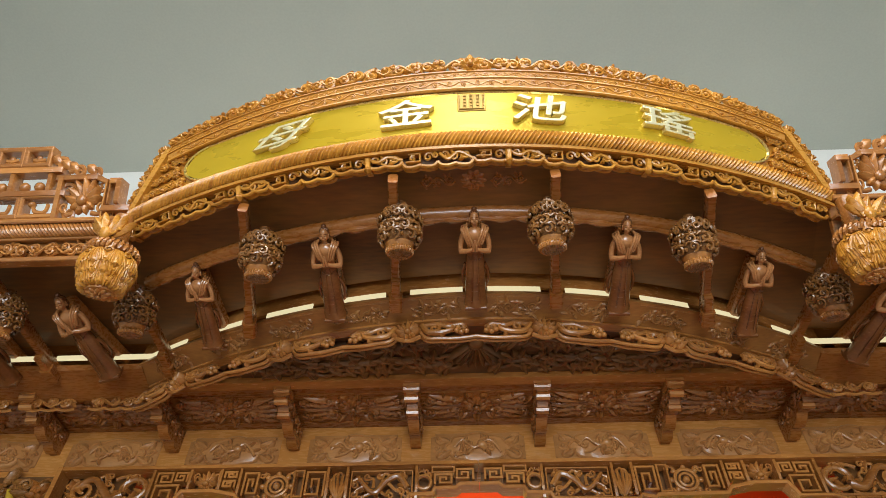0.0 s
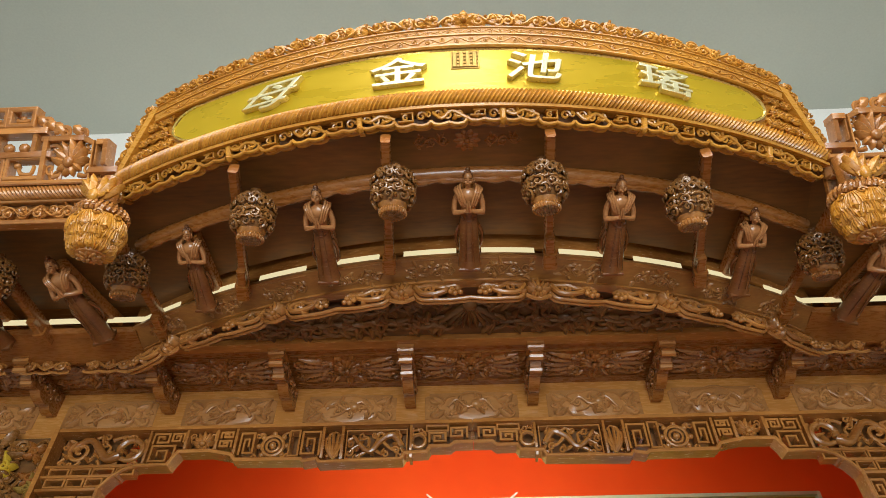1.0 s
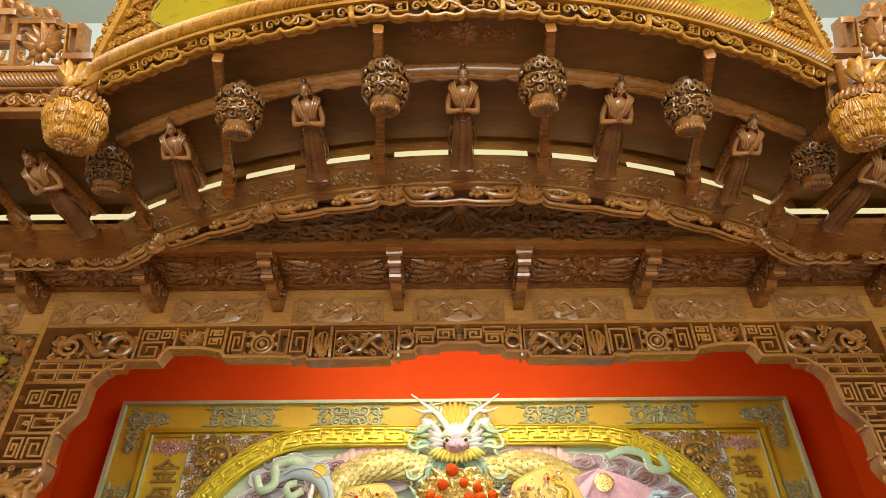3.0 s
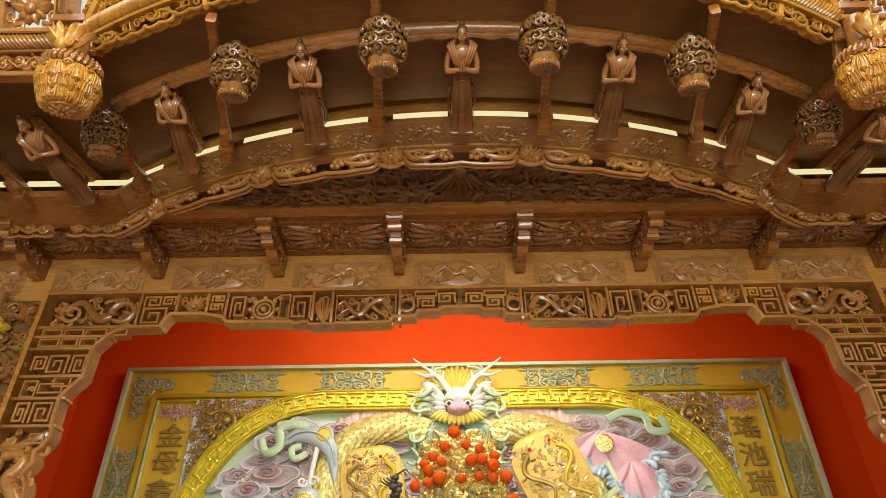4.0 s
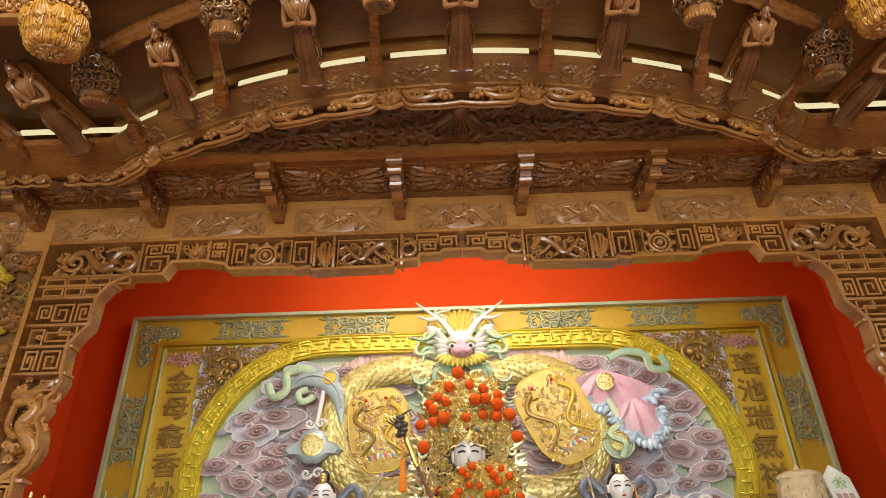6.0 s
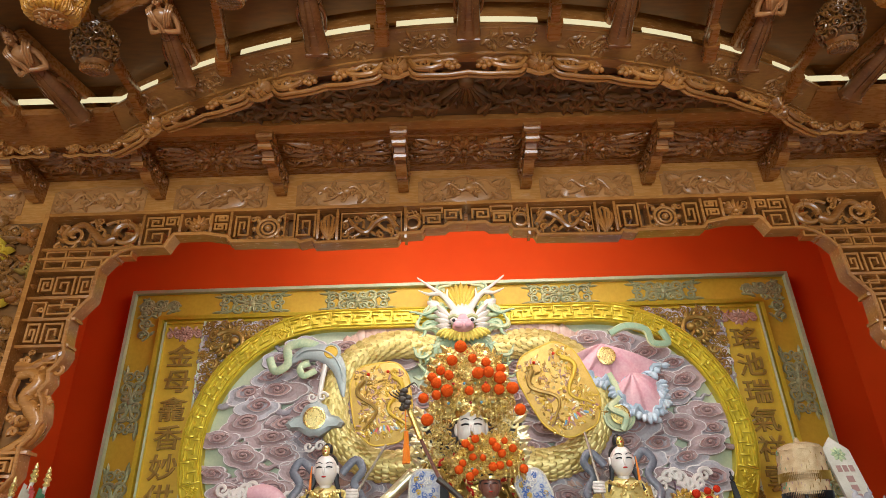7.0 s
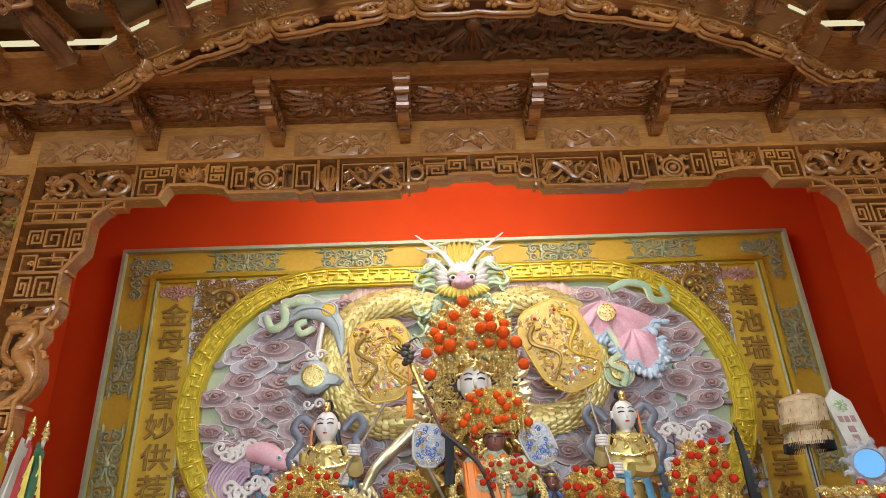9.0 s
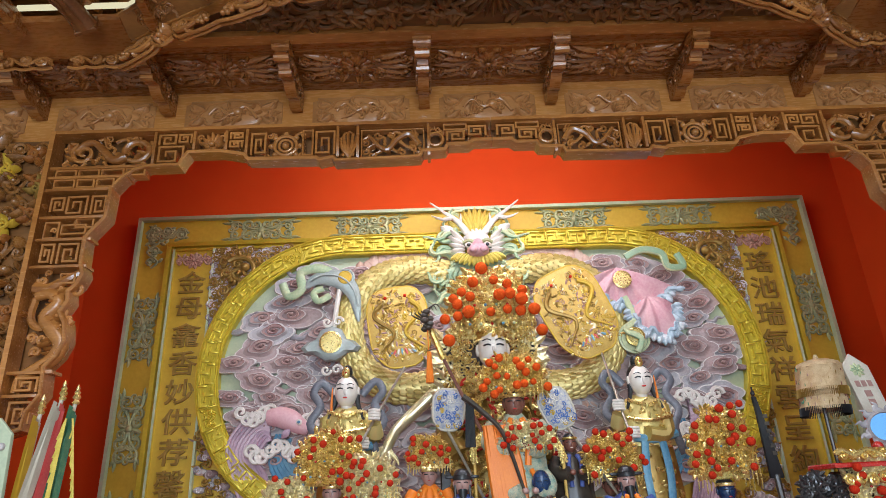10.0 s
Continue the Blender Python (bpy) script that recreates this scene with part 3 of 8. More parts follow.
for e in (-1, 1):
    s = Shape()
    pts = [(e * 1.90, -0.02), (e * 1.955, -0.02), (e * 1.68, 0.335), (e * 1.625, 0.335)]
    s.prism(pts, -0.01, 0.035, 0.006)
    for r, (a, b, c, d) in enumerate(((1.57, 1.87, 0.0, 0.085), (1.60, 1.80, 0.085, 0.17), (1.55, 1.73, 0.17, 0.26))):
        s.vine(a, b, c, d, 0.0, 0.008, 0.06, 5 + r, 0.018)
        s.vine(a, b, c, d, 0.006, 0.006, 0.05, 15 + r, 0.016)
    for i, q in enumerate(s.v):
        if i >= 12 and e < 0:
            s.v[i] = (-q[0], q[1], q[2])
    part("end_panel", s, WOOD_FRONT, canopy, "carved end panel", fascia)
# crest of openwork scrolls along the top and down the ends
s = Shape()
s.vine(-1.66, 1.66, 0.335, 0.41, 0.0, 0.009, 0.085, 11, 0.02)
s.vine(-1.66, 1.66, 0.345, 0.42, 0.012, 0.008, 0.07, 12, 0.022)
s.vine(-1.64, 1.64, 0.335, 0.43, 0.006, 0.009, 0.11, 13, 0.026)
for i in range(-6, 7):
    if i:
        s.leaf((i * 0.25, 0.34), math.pi / 2 + 0.3 * (i % 2 - 0.5), 0.095, 0.06, 0.03, 0.0)
s.rosette((0, 0.375), 0.075, 0.01, 8, 0.03)
s.rosette((-1.0, 0.37), 0.045, 0.01, 8, 0.025), s.rosette((1.0, 0.37), 0.045, 0.01, 8, 0.025)
part("crest", s, WOOD_FRONT, canopy, "openwork scroll crest", fascia)
for e in (-1, 1):
    s = Shape()
    s.vine(-0.02, 0.46, -0.045, 0.06, 0.0, 0.009, 0.075, 21, 0.022)
    s.vine(0.0, 0.46, -0.03, 0.07, 0.012, 0.007, 0.06, 22, 0.02)
    s.v = [(e * (1.97 - 0.30 * (a / 0.46) + 0.75 * b), -0.03 + 0.40 * (a / 0.46) + 0.6 * b, c) for a, b, c in s.v]
    part("crest_end", s, WOOD_FRONT, canopy, "openwork scrolls down the slanting end", fascia)
# rope moulding and lower fretted trim
s = Shape()
rib(s, -1.95, 1.95, -0.05, 0.042, 0.021)
part("rope_moulding", s, WOOD_FRONT, canopy, "slanting ridged rope moulding", fascia)
s = Shape()
sheet(s, -1.97, 1.97, -0.105, -0.09, -0.04, 0.03, 48)
part("under_rail", s, WOOD_FRONT, canopy, "", fascia)
# added sheet: its dark colour is the shade behind the pierced trim
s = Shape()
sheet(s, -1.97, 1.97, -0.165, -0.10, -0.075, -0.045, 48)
part("trim_shade_board", s, WOOD_SHADED, canopy, "added board, dark like the shade behind the trim", fascia)
n = 22
for i in range(n):
    s = Shape()
    d = 3.9 / n
    u = -1.95 + d * i
    low = -0.158 - (0.014 if i % 4 in (1, 2) else 0.0)
    lobes = [(u + d * j / 12, low - 0.010 * abs(math.sin(math.pi * j / 6)) + (0.012 if j in (0, 12) else 0)) for j in range(13)]
    s.tube([(a, b, 0.0) for a, b in lobes], 0.0095, 6)
    s.tube([(a, b + 0.004, -0.045) for a, b in lobes], 0.0095, 6)
    for j in range(12):
        (a, b), (c, f) = lobes[j], lobes[j + 1]
        s.add([(a, b, 0.0), (c, f, 0.0), (c, f, -0.05), (a, b, -0.05)], [(0, 1, 2, 3)])
    if i % 2:
        s.band([(u + 0.02, low + 0.018), (u + d * 0.50, low + 0.018), (u + d * 0.50, -0.112), (u + 0.035, -0.112)], 0.009, -0.03, 0.010, 0.003)
        s.spiral((u + d * 0.30, -0.134), 0.018, 1.2, 1.0, 1, 0.007, 0.0)
        s.spiral((u + d * 0.74, -0.132), 0.026, 1.3, 0, 1, 0.008, 0.0)
        s.spiral((u + d * 0.92, -0.125), 0.016, 1.2, 2, -1, 0.006, 0.0)
    else:
        s.tube([(u + 0.01, -0.115, 0.0), (u + d * 0.3, low + 0.02, 0.006), (u + d * 0.6, -0.115, 0.006), (u + d, low + 0.02, 0.0)], 0.009, 7)
        for k, (q, r) in enumerate(((0.2, 0.020), (0.45, 0.022), (0.78, 0.024))):
            s.spiral((u + d * q, -0.132 + 0.006 * (-1) ** k), r, 1.2, 1.7 * k, (-1) ** k, 0.007, 0.004)
            s.leaf((u + d * q, -0.132), 1.9 * k, 0.045, 0.02, 0.02, -0.005, 0.4)
    if i % 4 == 0:
        s.slab(u - 0.014, u + 0.014, low - 0.016, -0.105, -0.06, 0.016, 0.006)
        s.leaf((u, low + 0.01), -math.pi / 2, 0.045, 0.04, 0.03, 0.0)
    part("trim_unit", s, WOOD_FRONT, canopy, "pierced scroll trim", fascia)

# deck underside between the two curves and over the wings
def deck_point(k, d):
    """k in units of one bracket bay, d from 0 at the inner edge to 1 at the front."""
    a, b = radians(6.0) * k, radians(5.45) * k
    p = Vector(((RB + 0.2) * math.sin(a), CB - (RB + 0.2) * math.cos(a)))
    q = Vector(((RF - 0.08) * math.sin(b), CF - (RF - 0.08) * math.cos(b)))
    return p.lerp(q, d)


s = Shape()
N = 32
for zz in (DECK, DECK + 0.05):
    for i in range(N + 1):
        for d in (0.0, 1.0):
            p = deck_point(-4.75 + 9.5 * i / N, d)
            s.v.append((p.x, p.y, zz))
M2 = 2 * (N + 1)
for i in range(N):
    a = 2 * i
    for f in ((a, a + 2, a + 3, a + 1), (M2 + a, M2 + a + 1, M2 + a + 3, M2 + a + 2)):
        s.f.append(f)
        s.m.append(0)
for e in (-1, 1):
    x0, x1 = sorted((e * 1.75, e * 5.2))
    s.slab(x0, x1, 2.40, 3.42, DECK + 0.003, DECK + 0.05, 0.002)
# the underside's shade is put into the deck's colour
part("deck", s, WOOD_SHADED, canopy, "smooth soffit boards, coloured dark as the shade under the canopy", None)
block("canopy_roof", -5.2, 5.2, 2.75, 4.3, 4.7, 4.74, WOOD, "plain boards on top of the canopy", "roof boards")

# middle rail with a cloud-edged trim, and rosettes in front of it
s = Shape()
rail = [deck_point(-4.7 + 9.4 * i / 200, 0.56) for i in range(201)]
s.tube([(p.x, p.y, DECK - 0.016) for p in rail], lambda q: 0.040, 10)
s.tube([(p.x, p.y + 0.012, DECK - 0.046 - 0.012 * abs(math.sin(i * 0.34))) for i, p in enumerate(rail)], lambda q: 0.017 + 0.004 * math.sin(q * 190), 8)
part("middle_rail", s, WOOD_RED, canopy, "rounded rail with a scalloped edge", None)
for k in (0,):
    c = deck_point(k, 0.80)
    s = Shape()
    s.rosette((0, 0), 0.07, 0.0, 10, 0.012)
    for e in (-1, 1):
        s.vine(*sorted((e * 0.09, e * 0.27)), -0.045, 0.045, 0.0, 0.006, 0.06, 31 + k, 0.006)
    ang = radians(5.7) * k
    part("soffit_rosette", s, WOOD_RED, canopy, "carved rosette", lambda u, v, w: (c.x + u * math.cos(ang) - v * math.sin(ang), c.y + u * math.sin(ang) + v * math.cos(ang), DECK - w))

# inner edge: sloping carved band, light slots, pendant trim
s = Shape()
sheet(s, -2.2, 2.2, 0.0, 0.185, -0.03, 0.0, 48)
for i in range(-5, 5):
    u0 = (i + 0.14) * radians(6.0) * RB
    u1 = (i + 0.86) * radians(6.0) * RB
    pick = random.Random(40 + i)
    for v in (0.020, 0.168):
        s.tube([(u0 + (u1 - u0) * j / 6, v, 0) for j in range(7)], 0.004, 5)
    s.vine(u0 + 0.02, u1 - 0.02, 0.04, 0.15, 0.0, 0.0045, 0.07, 40 + i, 0.010)
    for k in range(16):
        s.leaf((pick.uniform(u0 + 0.03, u1 - 0.03), pick.uniform(0.05, 0.14)), pick.uniform(0, 6.3), pick.uniform(0.035, 0.06), 0.022, 0.012, 0.0, 0.4)
part("carved_band", s, WOOD_BAND, canopy, "band of carved leaf panels", slope)
s = Shape()
sheet(s, -2.2, 2.2, 0.0, 0.05, -0.03, 0.03, 48)
part("edge_rail", s, WOOD, canopy, "", inner)
PERIOD = 0.776
for i in range(-3, 4):
    # a bud cluster flanked by long open scrolls
    c = PERIOD * i
    for e in (-1, 1):
        if abs(c + e * 0.2) > 2.15:
            continue
        s = Shape()
        flat = lambda pts, thick: s.tube([(c + e * a, b, w) for a, b, w in pts], thick, 8)
        flat(((0.31, -0.015, 0.01), (0.27, -0.075, 0.02), (0.19, -0.085, 0.026), (0.13, -0.060, 0.026), (0.16, -0.030, 0.022)), lambda q: 0.019 - 0.006 * q)
        flat(((0.30, -0.025, 0.014), (0.22, -0.022, 0.022), (0.16, -0.045, 0.026), (0.09, -0.030, 0.024), (0.05, -0.055, 0.022)), lambda q: 0.015 - 0.004 * q)
        s.spiral((c + e * 0.235, -0.050), 0.030, 1.2, 0.5, e, 0.011, 0.024, 7, 14)
        s.spiral((c + e * 0.085, -0.068), 0.028, 1.2, 2.0, -e, 0.012, 0.022, 7, 14)
        for a, b in ((0.055, -0.085), (0.085, -0.092), (0.110, -0.078), (0.070, -0.062)):
            s.ball((c + e * a, b, 0.030), (0.017, 0.015, 0.017), 8, 6)
        flat(((0.34, -0.010, 0.0), (0.29, -0.095, 0.0), (0.20, -0.108, 0.0), (0.10, -0.112, 0.0), (-0.01, -0.098, 0.0)), lambda q: 0.011)
        flat(((0.345, -0.012, -0.028), (0.29, -0.092, -0.028), (0.20, -0.104, -0.028), (0.10, -0.108, -0.028), (-0.01, -0.094, -0.028)), lambda q: 0.013)
        for a, b in ((0.27, -0.055), (0.18, -0.06), (0.12, -0.05)):
            s.leaf((c + e * a, b), 1.0 + 2 * a * 9, 0.055, 0.030, 0.034, 0.0, 0.4)
        part("pendant_scroll", s, WOOD, canopy, "pierced hanging scroll with buds", inner)
for i in range(-3, 3):
    c = PERIOD * (i + 0.5)
    s = Shape()
    lotus(s, (c, -0.070), 0.085, 0.01)
    s.tube([(c - 0.07, -0.085, 0.0), (c, -0.108, 0.0), (c + 0.07, -0.085, 0.0)], 0.014, 7)
    part("pendant_lotus", s, WOOD, canopy, "open lotus on the hanging trim", inner)
for i in range(-5, 5):
    s = Shape()
    u0, u1 = (i + 0.16) * radians(6.0) * 4.28, (i + 0.84) * radians(6.0) * 4.28
    sheet(s, u0, u1, 0.0, 0.052, 0, 0.012, 8)
    part("light_slot", s, STRIP, canopy, "cream lit light slot", lambda u, v, w: (4.262 * math.sin(u / 4.28), CB - 4.262 * math.cos(u / 4.28) + w, 4.482 + v))
s = Shape()
sheet(s, -2.3, 2.3, 0.07, 0.30, -0.02, 0.0, 48)
part("slot_back", s, WOOD, canopy, "", lambda u, v, w: (4.25 * math.sin(u / 4.28), CB - 4.25 * math.cos(u / 4.28) - w, 4.468 + v))

# wings: straight fronts with rope moulding, trim and a stepped fretwork parapet
for e in (-1, 1):
    flip = lambda sh: [(e * a, b, c) for a, b, c in sh.v]
    s = Shape()
    s.slab(1.86, 4.2, -0.005, 0.02, -0.05, 0.035, 0.006)
    s.slab(1.86, 4.2, -0.10, -0.085, -0.05, 0.02, 0.004)
    s.slab(1.86, 4.2, -0.22, -0.195, -0.07, 0.02, 0.004)
    s.slab(1.86, 4.2, -0.21, -0.0, -0.06, -0.03, 0.004)
    rib(s, 1.9, 4.2, -0.045, 0.04, 0.021)
    s.vine(1.9, 4.2, -0.195, -0.10, -0.02, 0.010, 0.10, 70, 0.03)
    s.vine(1.9, 4.2, -0.19, -0.105, -0.01, 0.008, 0.08, 71, 0.03)
    s.v = flip(s)
    part("wing_front", s, WOOD, canopy, "straight carved front with rope moulding", wing)
    s = Shape()
    W0, W1 = -0.045, 0.025
    for j in range(5):
        a = 2.41 + 0.215 * j
        s.band([(a, 0.035), (a + 0.19, 0.035), (a + 0.19, 0.135), (a, 0.135)], 0.024, W0, W1, 0.006, True)
        s.tube([(a + 0.05, 0.10, 0.0), (a + 0.06, 0.06, 0.004), (a + 0.11, 0.06, 0.006), (a + 0.13, 0.085, 0.004)], 0.011, 6)
        s.ball((a + 0.14, 0.10, 0.0), (0.022, 0.016, 0.022), 8, 6)
    for j in range(5):
        a = 2.47 + 0.215 * j
        s.bar((a, 0.15), (a, 0.255), 0.026, W0, W1, 0.006)
        for k in (0.065, 0.15):
            s.ball((a + k, 0.192, -0.005), (0.030, 0.026, 0.026), 10, 7)
            s.tube([(a + k, 0.15, -0.008), (a + k, 0.19, -0.005)], 0.016, 6)
    for j in range(4):
        a = 2.50 + 0.155 * j
        s.band([(a, 0.30), (a + 0.135, 0.30), (a + 0.135, 0.385), (a, 0.385)], 0.026, W0, W1 + 0.004, 0.006, True)
        s.tube([(a + 0.03, 0.335, 0), (a + 0.065, 0.325, 0.008), (a + 0.10, 0.335, 0)], 0.012, 6)
        s.ball((a + 0.068, 0.340, 0.0), 0.018, 8, 6)
    for p, q in (((1.87, 0.06), (2.12, 0.06)), ((2.12, 0.02), (2.12, 0.20)), ((2.12, 0.20), (2.20, 0.225)), ((2.20, 0.225), (2.42, 0.225)), ((2.40, 0.02), (2.40, 0.225)), ((2.42, 0.268), (3.2, 0.268)), ((1.94, 0.20), (2.06, 0.20)), ((1.94, 0.10), (1.94, 0.20)), ((2.06, 0.10), (2.06, 0.20)), ((2.38, 0.148), (3.2, 0.148))):
        s.bar(p, q, 0.027, W0, W1 + 0.005, 0.007)
    lotus(s, (2.26, 0.105), 0.125, 0.0)
    s.spiral((2.36, 0.16), 0.05, 1.3, 0, 1, 0.012, 0.0)
    s.spiral((2.33, 0.05), 0.035, 1.3, 0, -1, 0.010, 0.0)
    s.spiral((2.17, 0.19), 0.035, 1.3, 0, -1, 0.010, 0.0)
    for a, b, r in ((2.32, 0.265, 0.032), (2.22, 0.255, 0.026), (2.43, 0.31, 0.036), (2.37, 0.285, 0.03)):
        s.spiral((a, b), r, 1.4, 0.5, 1, 0.014, 0.0, 6)
        s.leaf((a, b), 0.6, 0.08, 0.05, 0.03, -0.005)
    for d in (-1, 1):
        scroll(s, [(2.26 + d * 0.05, 0.05), (2.26 + d * 0.09, 0.045), (2.26 + d * 0.105, 0.08)], 0.012, 0.0)
    s.spiral((1.99, 0.04), 0.03, 1.3, 0, -1, 0.010, 0.0)
    s.v = [(a - 0.13 * max(0.0, min(1.0, (a - 1.95) / 0.2)), b * 1.08, c) for a, b, c in s.v]
    s.v = flip(s)
    part("fretwork_parapet", s, WOOD, canopy, "stepped pierced fretwork with an open lotus", wing)
    # inner edge of the wing
    s = Shape()
    x0, x1 = sorted((e * 2.12, e * 5.2))
    s.add([(x0, 3.74, 4.40), (x1, 3.74, 4.40), (x1, 3.74, 4.45), (x0, 3.74, 4.45), (x0, 3.46, 4.475), (x1, 3.46, 4.475), (x1, 3.47, 4.44), (x0, 3.47, 4.44)], [(0, 1, 2, 3), (3, 2, 5, 4), (4, 5, 6, 7), (7, 6, 1, 0), (0, 3, 4, 7), (1, 6, 5, 2)])
    part("wing_edge", s, WOOD_RED, canopy, "", None)
    s = Shape()
    for i in range(5):
        a = 2.16 + i * 0.42
        s.vine(a + 0.05, a + 0.36, -0.085, -0.005, 0.0, 0.011, 0.10, 80 + i, 0.03)
        for j in range(3):
            s.spiral((a + 0.10 + 0.105 * j, -0.05), 0.034, 1.2, 2.0 * j, 1 if j % 2 else -1, 0.013, 0.02, 7, 14)
        s.tube([(a + 0.04 + 0.33 * j / 12, -0.088 - 0.012 * abs(math.sin(math.pi * j / 4)), 0.008) for j in range(13)], 0.010, 6)
        s.slab(a + 0.03, a + 0.38, -0.012, 0.05, -0.02, 0.006, 0.004)
    s.v = flip(s)
    part("wing_trim", s, WOOD, canopy, "scrolled pendant trim", upright(3.74, 0, 4.42))
    for i in range(6):
        s = Shape()
        a = 2.05 + i * 0.38
        s.slab(*sorted((e * a, e * (a + 0.26))), 0.008, 0.046, 0, 0.01, 0.002)
        part("light_slot", s, STRIP, canopy, "cream lit light slot", upright(3.44, 0, 4.485))

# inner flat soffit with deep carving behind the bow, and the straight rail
# soffit, shell and scrolls are coloured darker to carry the shade behind the bow
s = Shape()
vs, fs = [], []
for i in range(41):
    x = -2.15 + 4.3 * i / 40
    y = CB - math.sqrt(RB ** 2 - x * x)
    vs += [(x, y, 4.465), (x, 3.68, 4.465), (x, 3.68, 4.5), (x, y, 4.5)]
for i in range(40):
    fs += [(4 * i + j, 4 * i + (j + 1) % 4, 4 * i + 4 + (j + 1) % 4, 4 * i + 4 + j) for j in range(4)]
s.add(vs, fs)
part("inner_soffit", s, WOOD_SHADED, canopy, "", None)
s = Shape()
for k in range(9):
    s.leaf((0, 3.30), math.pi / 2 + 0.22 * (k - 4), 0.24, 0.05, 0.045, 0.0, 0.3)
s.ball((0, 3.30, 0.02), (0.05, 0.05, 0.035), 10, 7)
part("soffit_shell", s, WOOD_SHADED, canopy, "fan-shaped leaf in the middle of the soffit", under(4.465))
for e in (-1, 1):
    pick = random.Random(90)
    for i in range(15):
        x = 0.16 + 0.115 * i
        y0 = CB - math.sqrt(RB ** 2 - x * x) + 0.08
        for y in ((y0 + 0.28 * (3.62 - y0), y0 + 0.74 * (3.62 - y0)) if 3.62 - y0 > 0.26 else (0.5 * (y0 + 3.62),)):
            s = Shape()
            r, way = min(0.085, (3.62 - y0) * 0.24), pick.choice((-1, 1))
            s.spiral((e * x, y), r, 1.5, pick.uniform(0, 6.3), way, 0.016, 0.010, 7, 18)
            for k in range(4):
                s.leaf((e * x, y), pick.uniform(0, 6.3), r * 1.5, r * 0.6, 0.03, 0.0, 0.4)
            part("acanthus_scroll", s, WOOD_SHADED, canopy, "", under(4.465))
block("inner_rail", -3.7, 3.7, 3.62, 3.70, 4.425, 4.50, WOOD, kind="").parent = canopy
for i in range(-4, 5):
    block("soffit_board", 0.84 * i - 0.418, 0.84 * i + 0.418, 3.70, 4.22, 4.455, 4.49, WOOD_RED, kind="").parent = canopy
for i in range(-4, 5):
    s = Shape()
    cx = 0.84 * i
    s.rosette((cx, 3.96), 0.105, 0, 14, 0.028)
    for j in range(18):
        a = 2 * math.pi * j / 18
        s.leaf((cx + 0.12 * math.cos(a), 3.96 + 0.10 * math.sin(a)), a + 0.4 * (-1) ** j, 0.07, 0.035, 0.030, 0.0, 0.5)
    for e in (-1, 1):
        s.vine(*sorted((cx + e * 0.1, cx + e * 0.36)), 3.82, 3.97, 0.0, 0.009, 0.09, 100 + i, 0.024)
        s.vine(*sorted((cx + e * 0.1, cx + e * 0.36)), 3.95, 4.10, 0.0, 0.009, 0.09, 106 + i, 0.024)
        for j in range(5):
            s.leaf((cx + e * 0.10, 3.90 + 0.03 * j), (0 if e > 0 else math.pi) + e * (j - 2) * 0.16, 0.27 - 0.02 * abs(j - 2), 0.045, 0.032)
    for y in (3.80, 4.13):
        s.bar((cx - 0.36, y), (cx + 0.36, y), 0.012, 0, 0.008)
    part("rosette_panel", s, WOOD_RED, canopy, "carved rosette with leaf sprays", under(4.455))

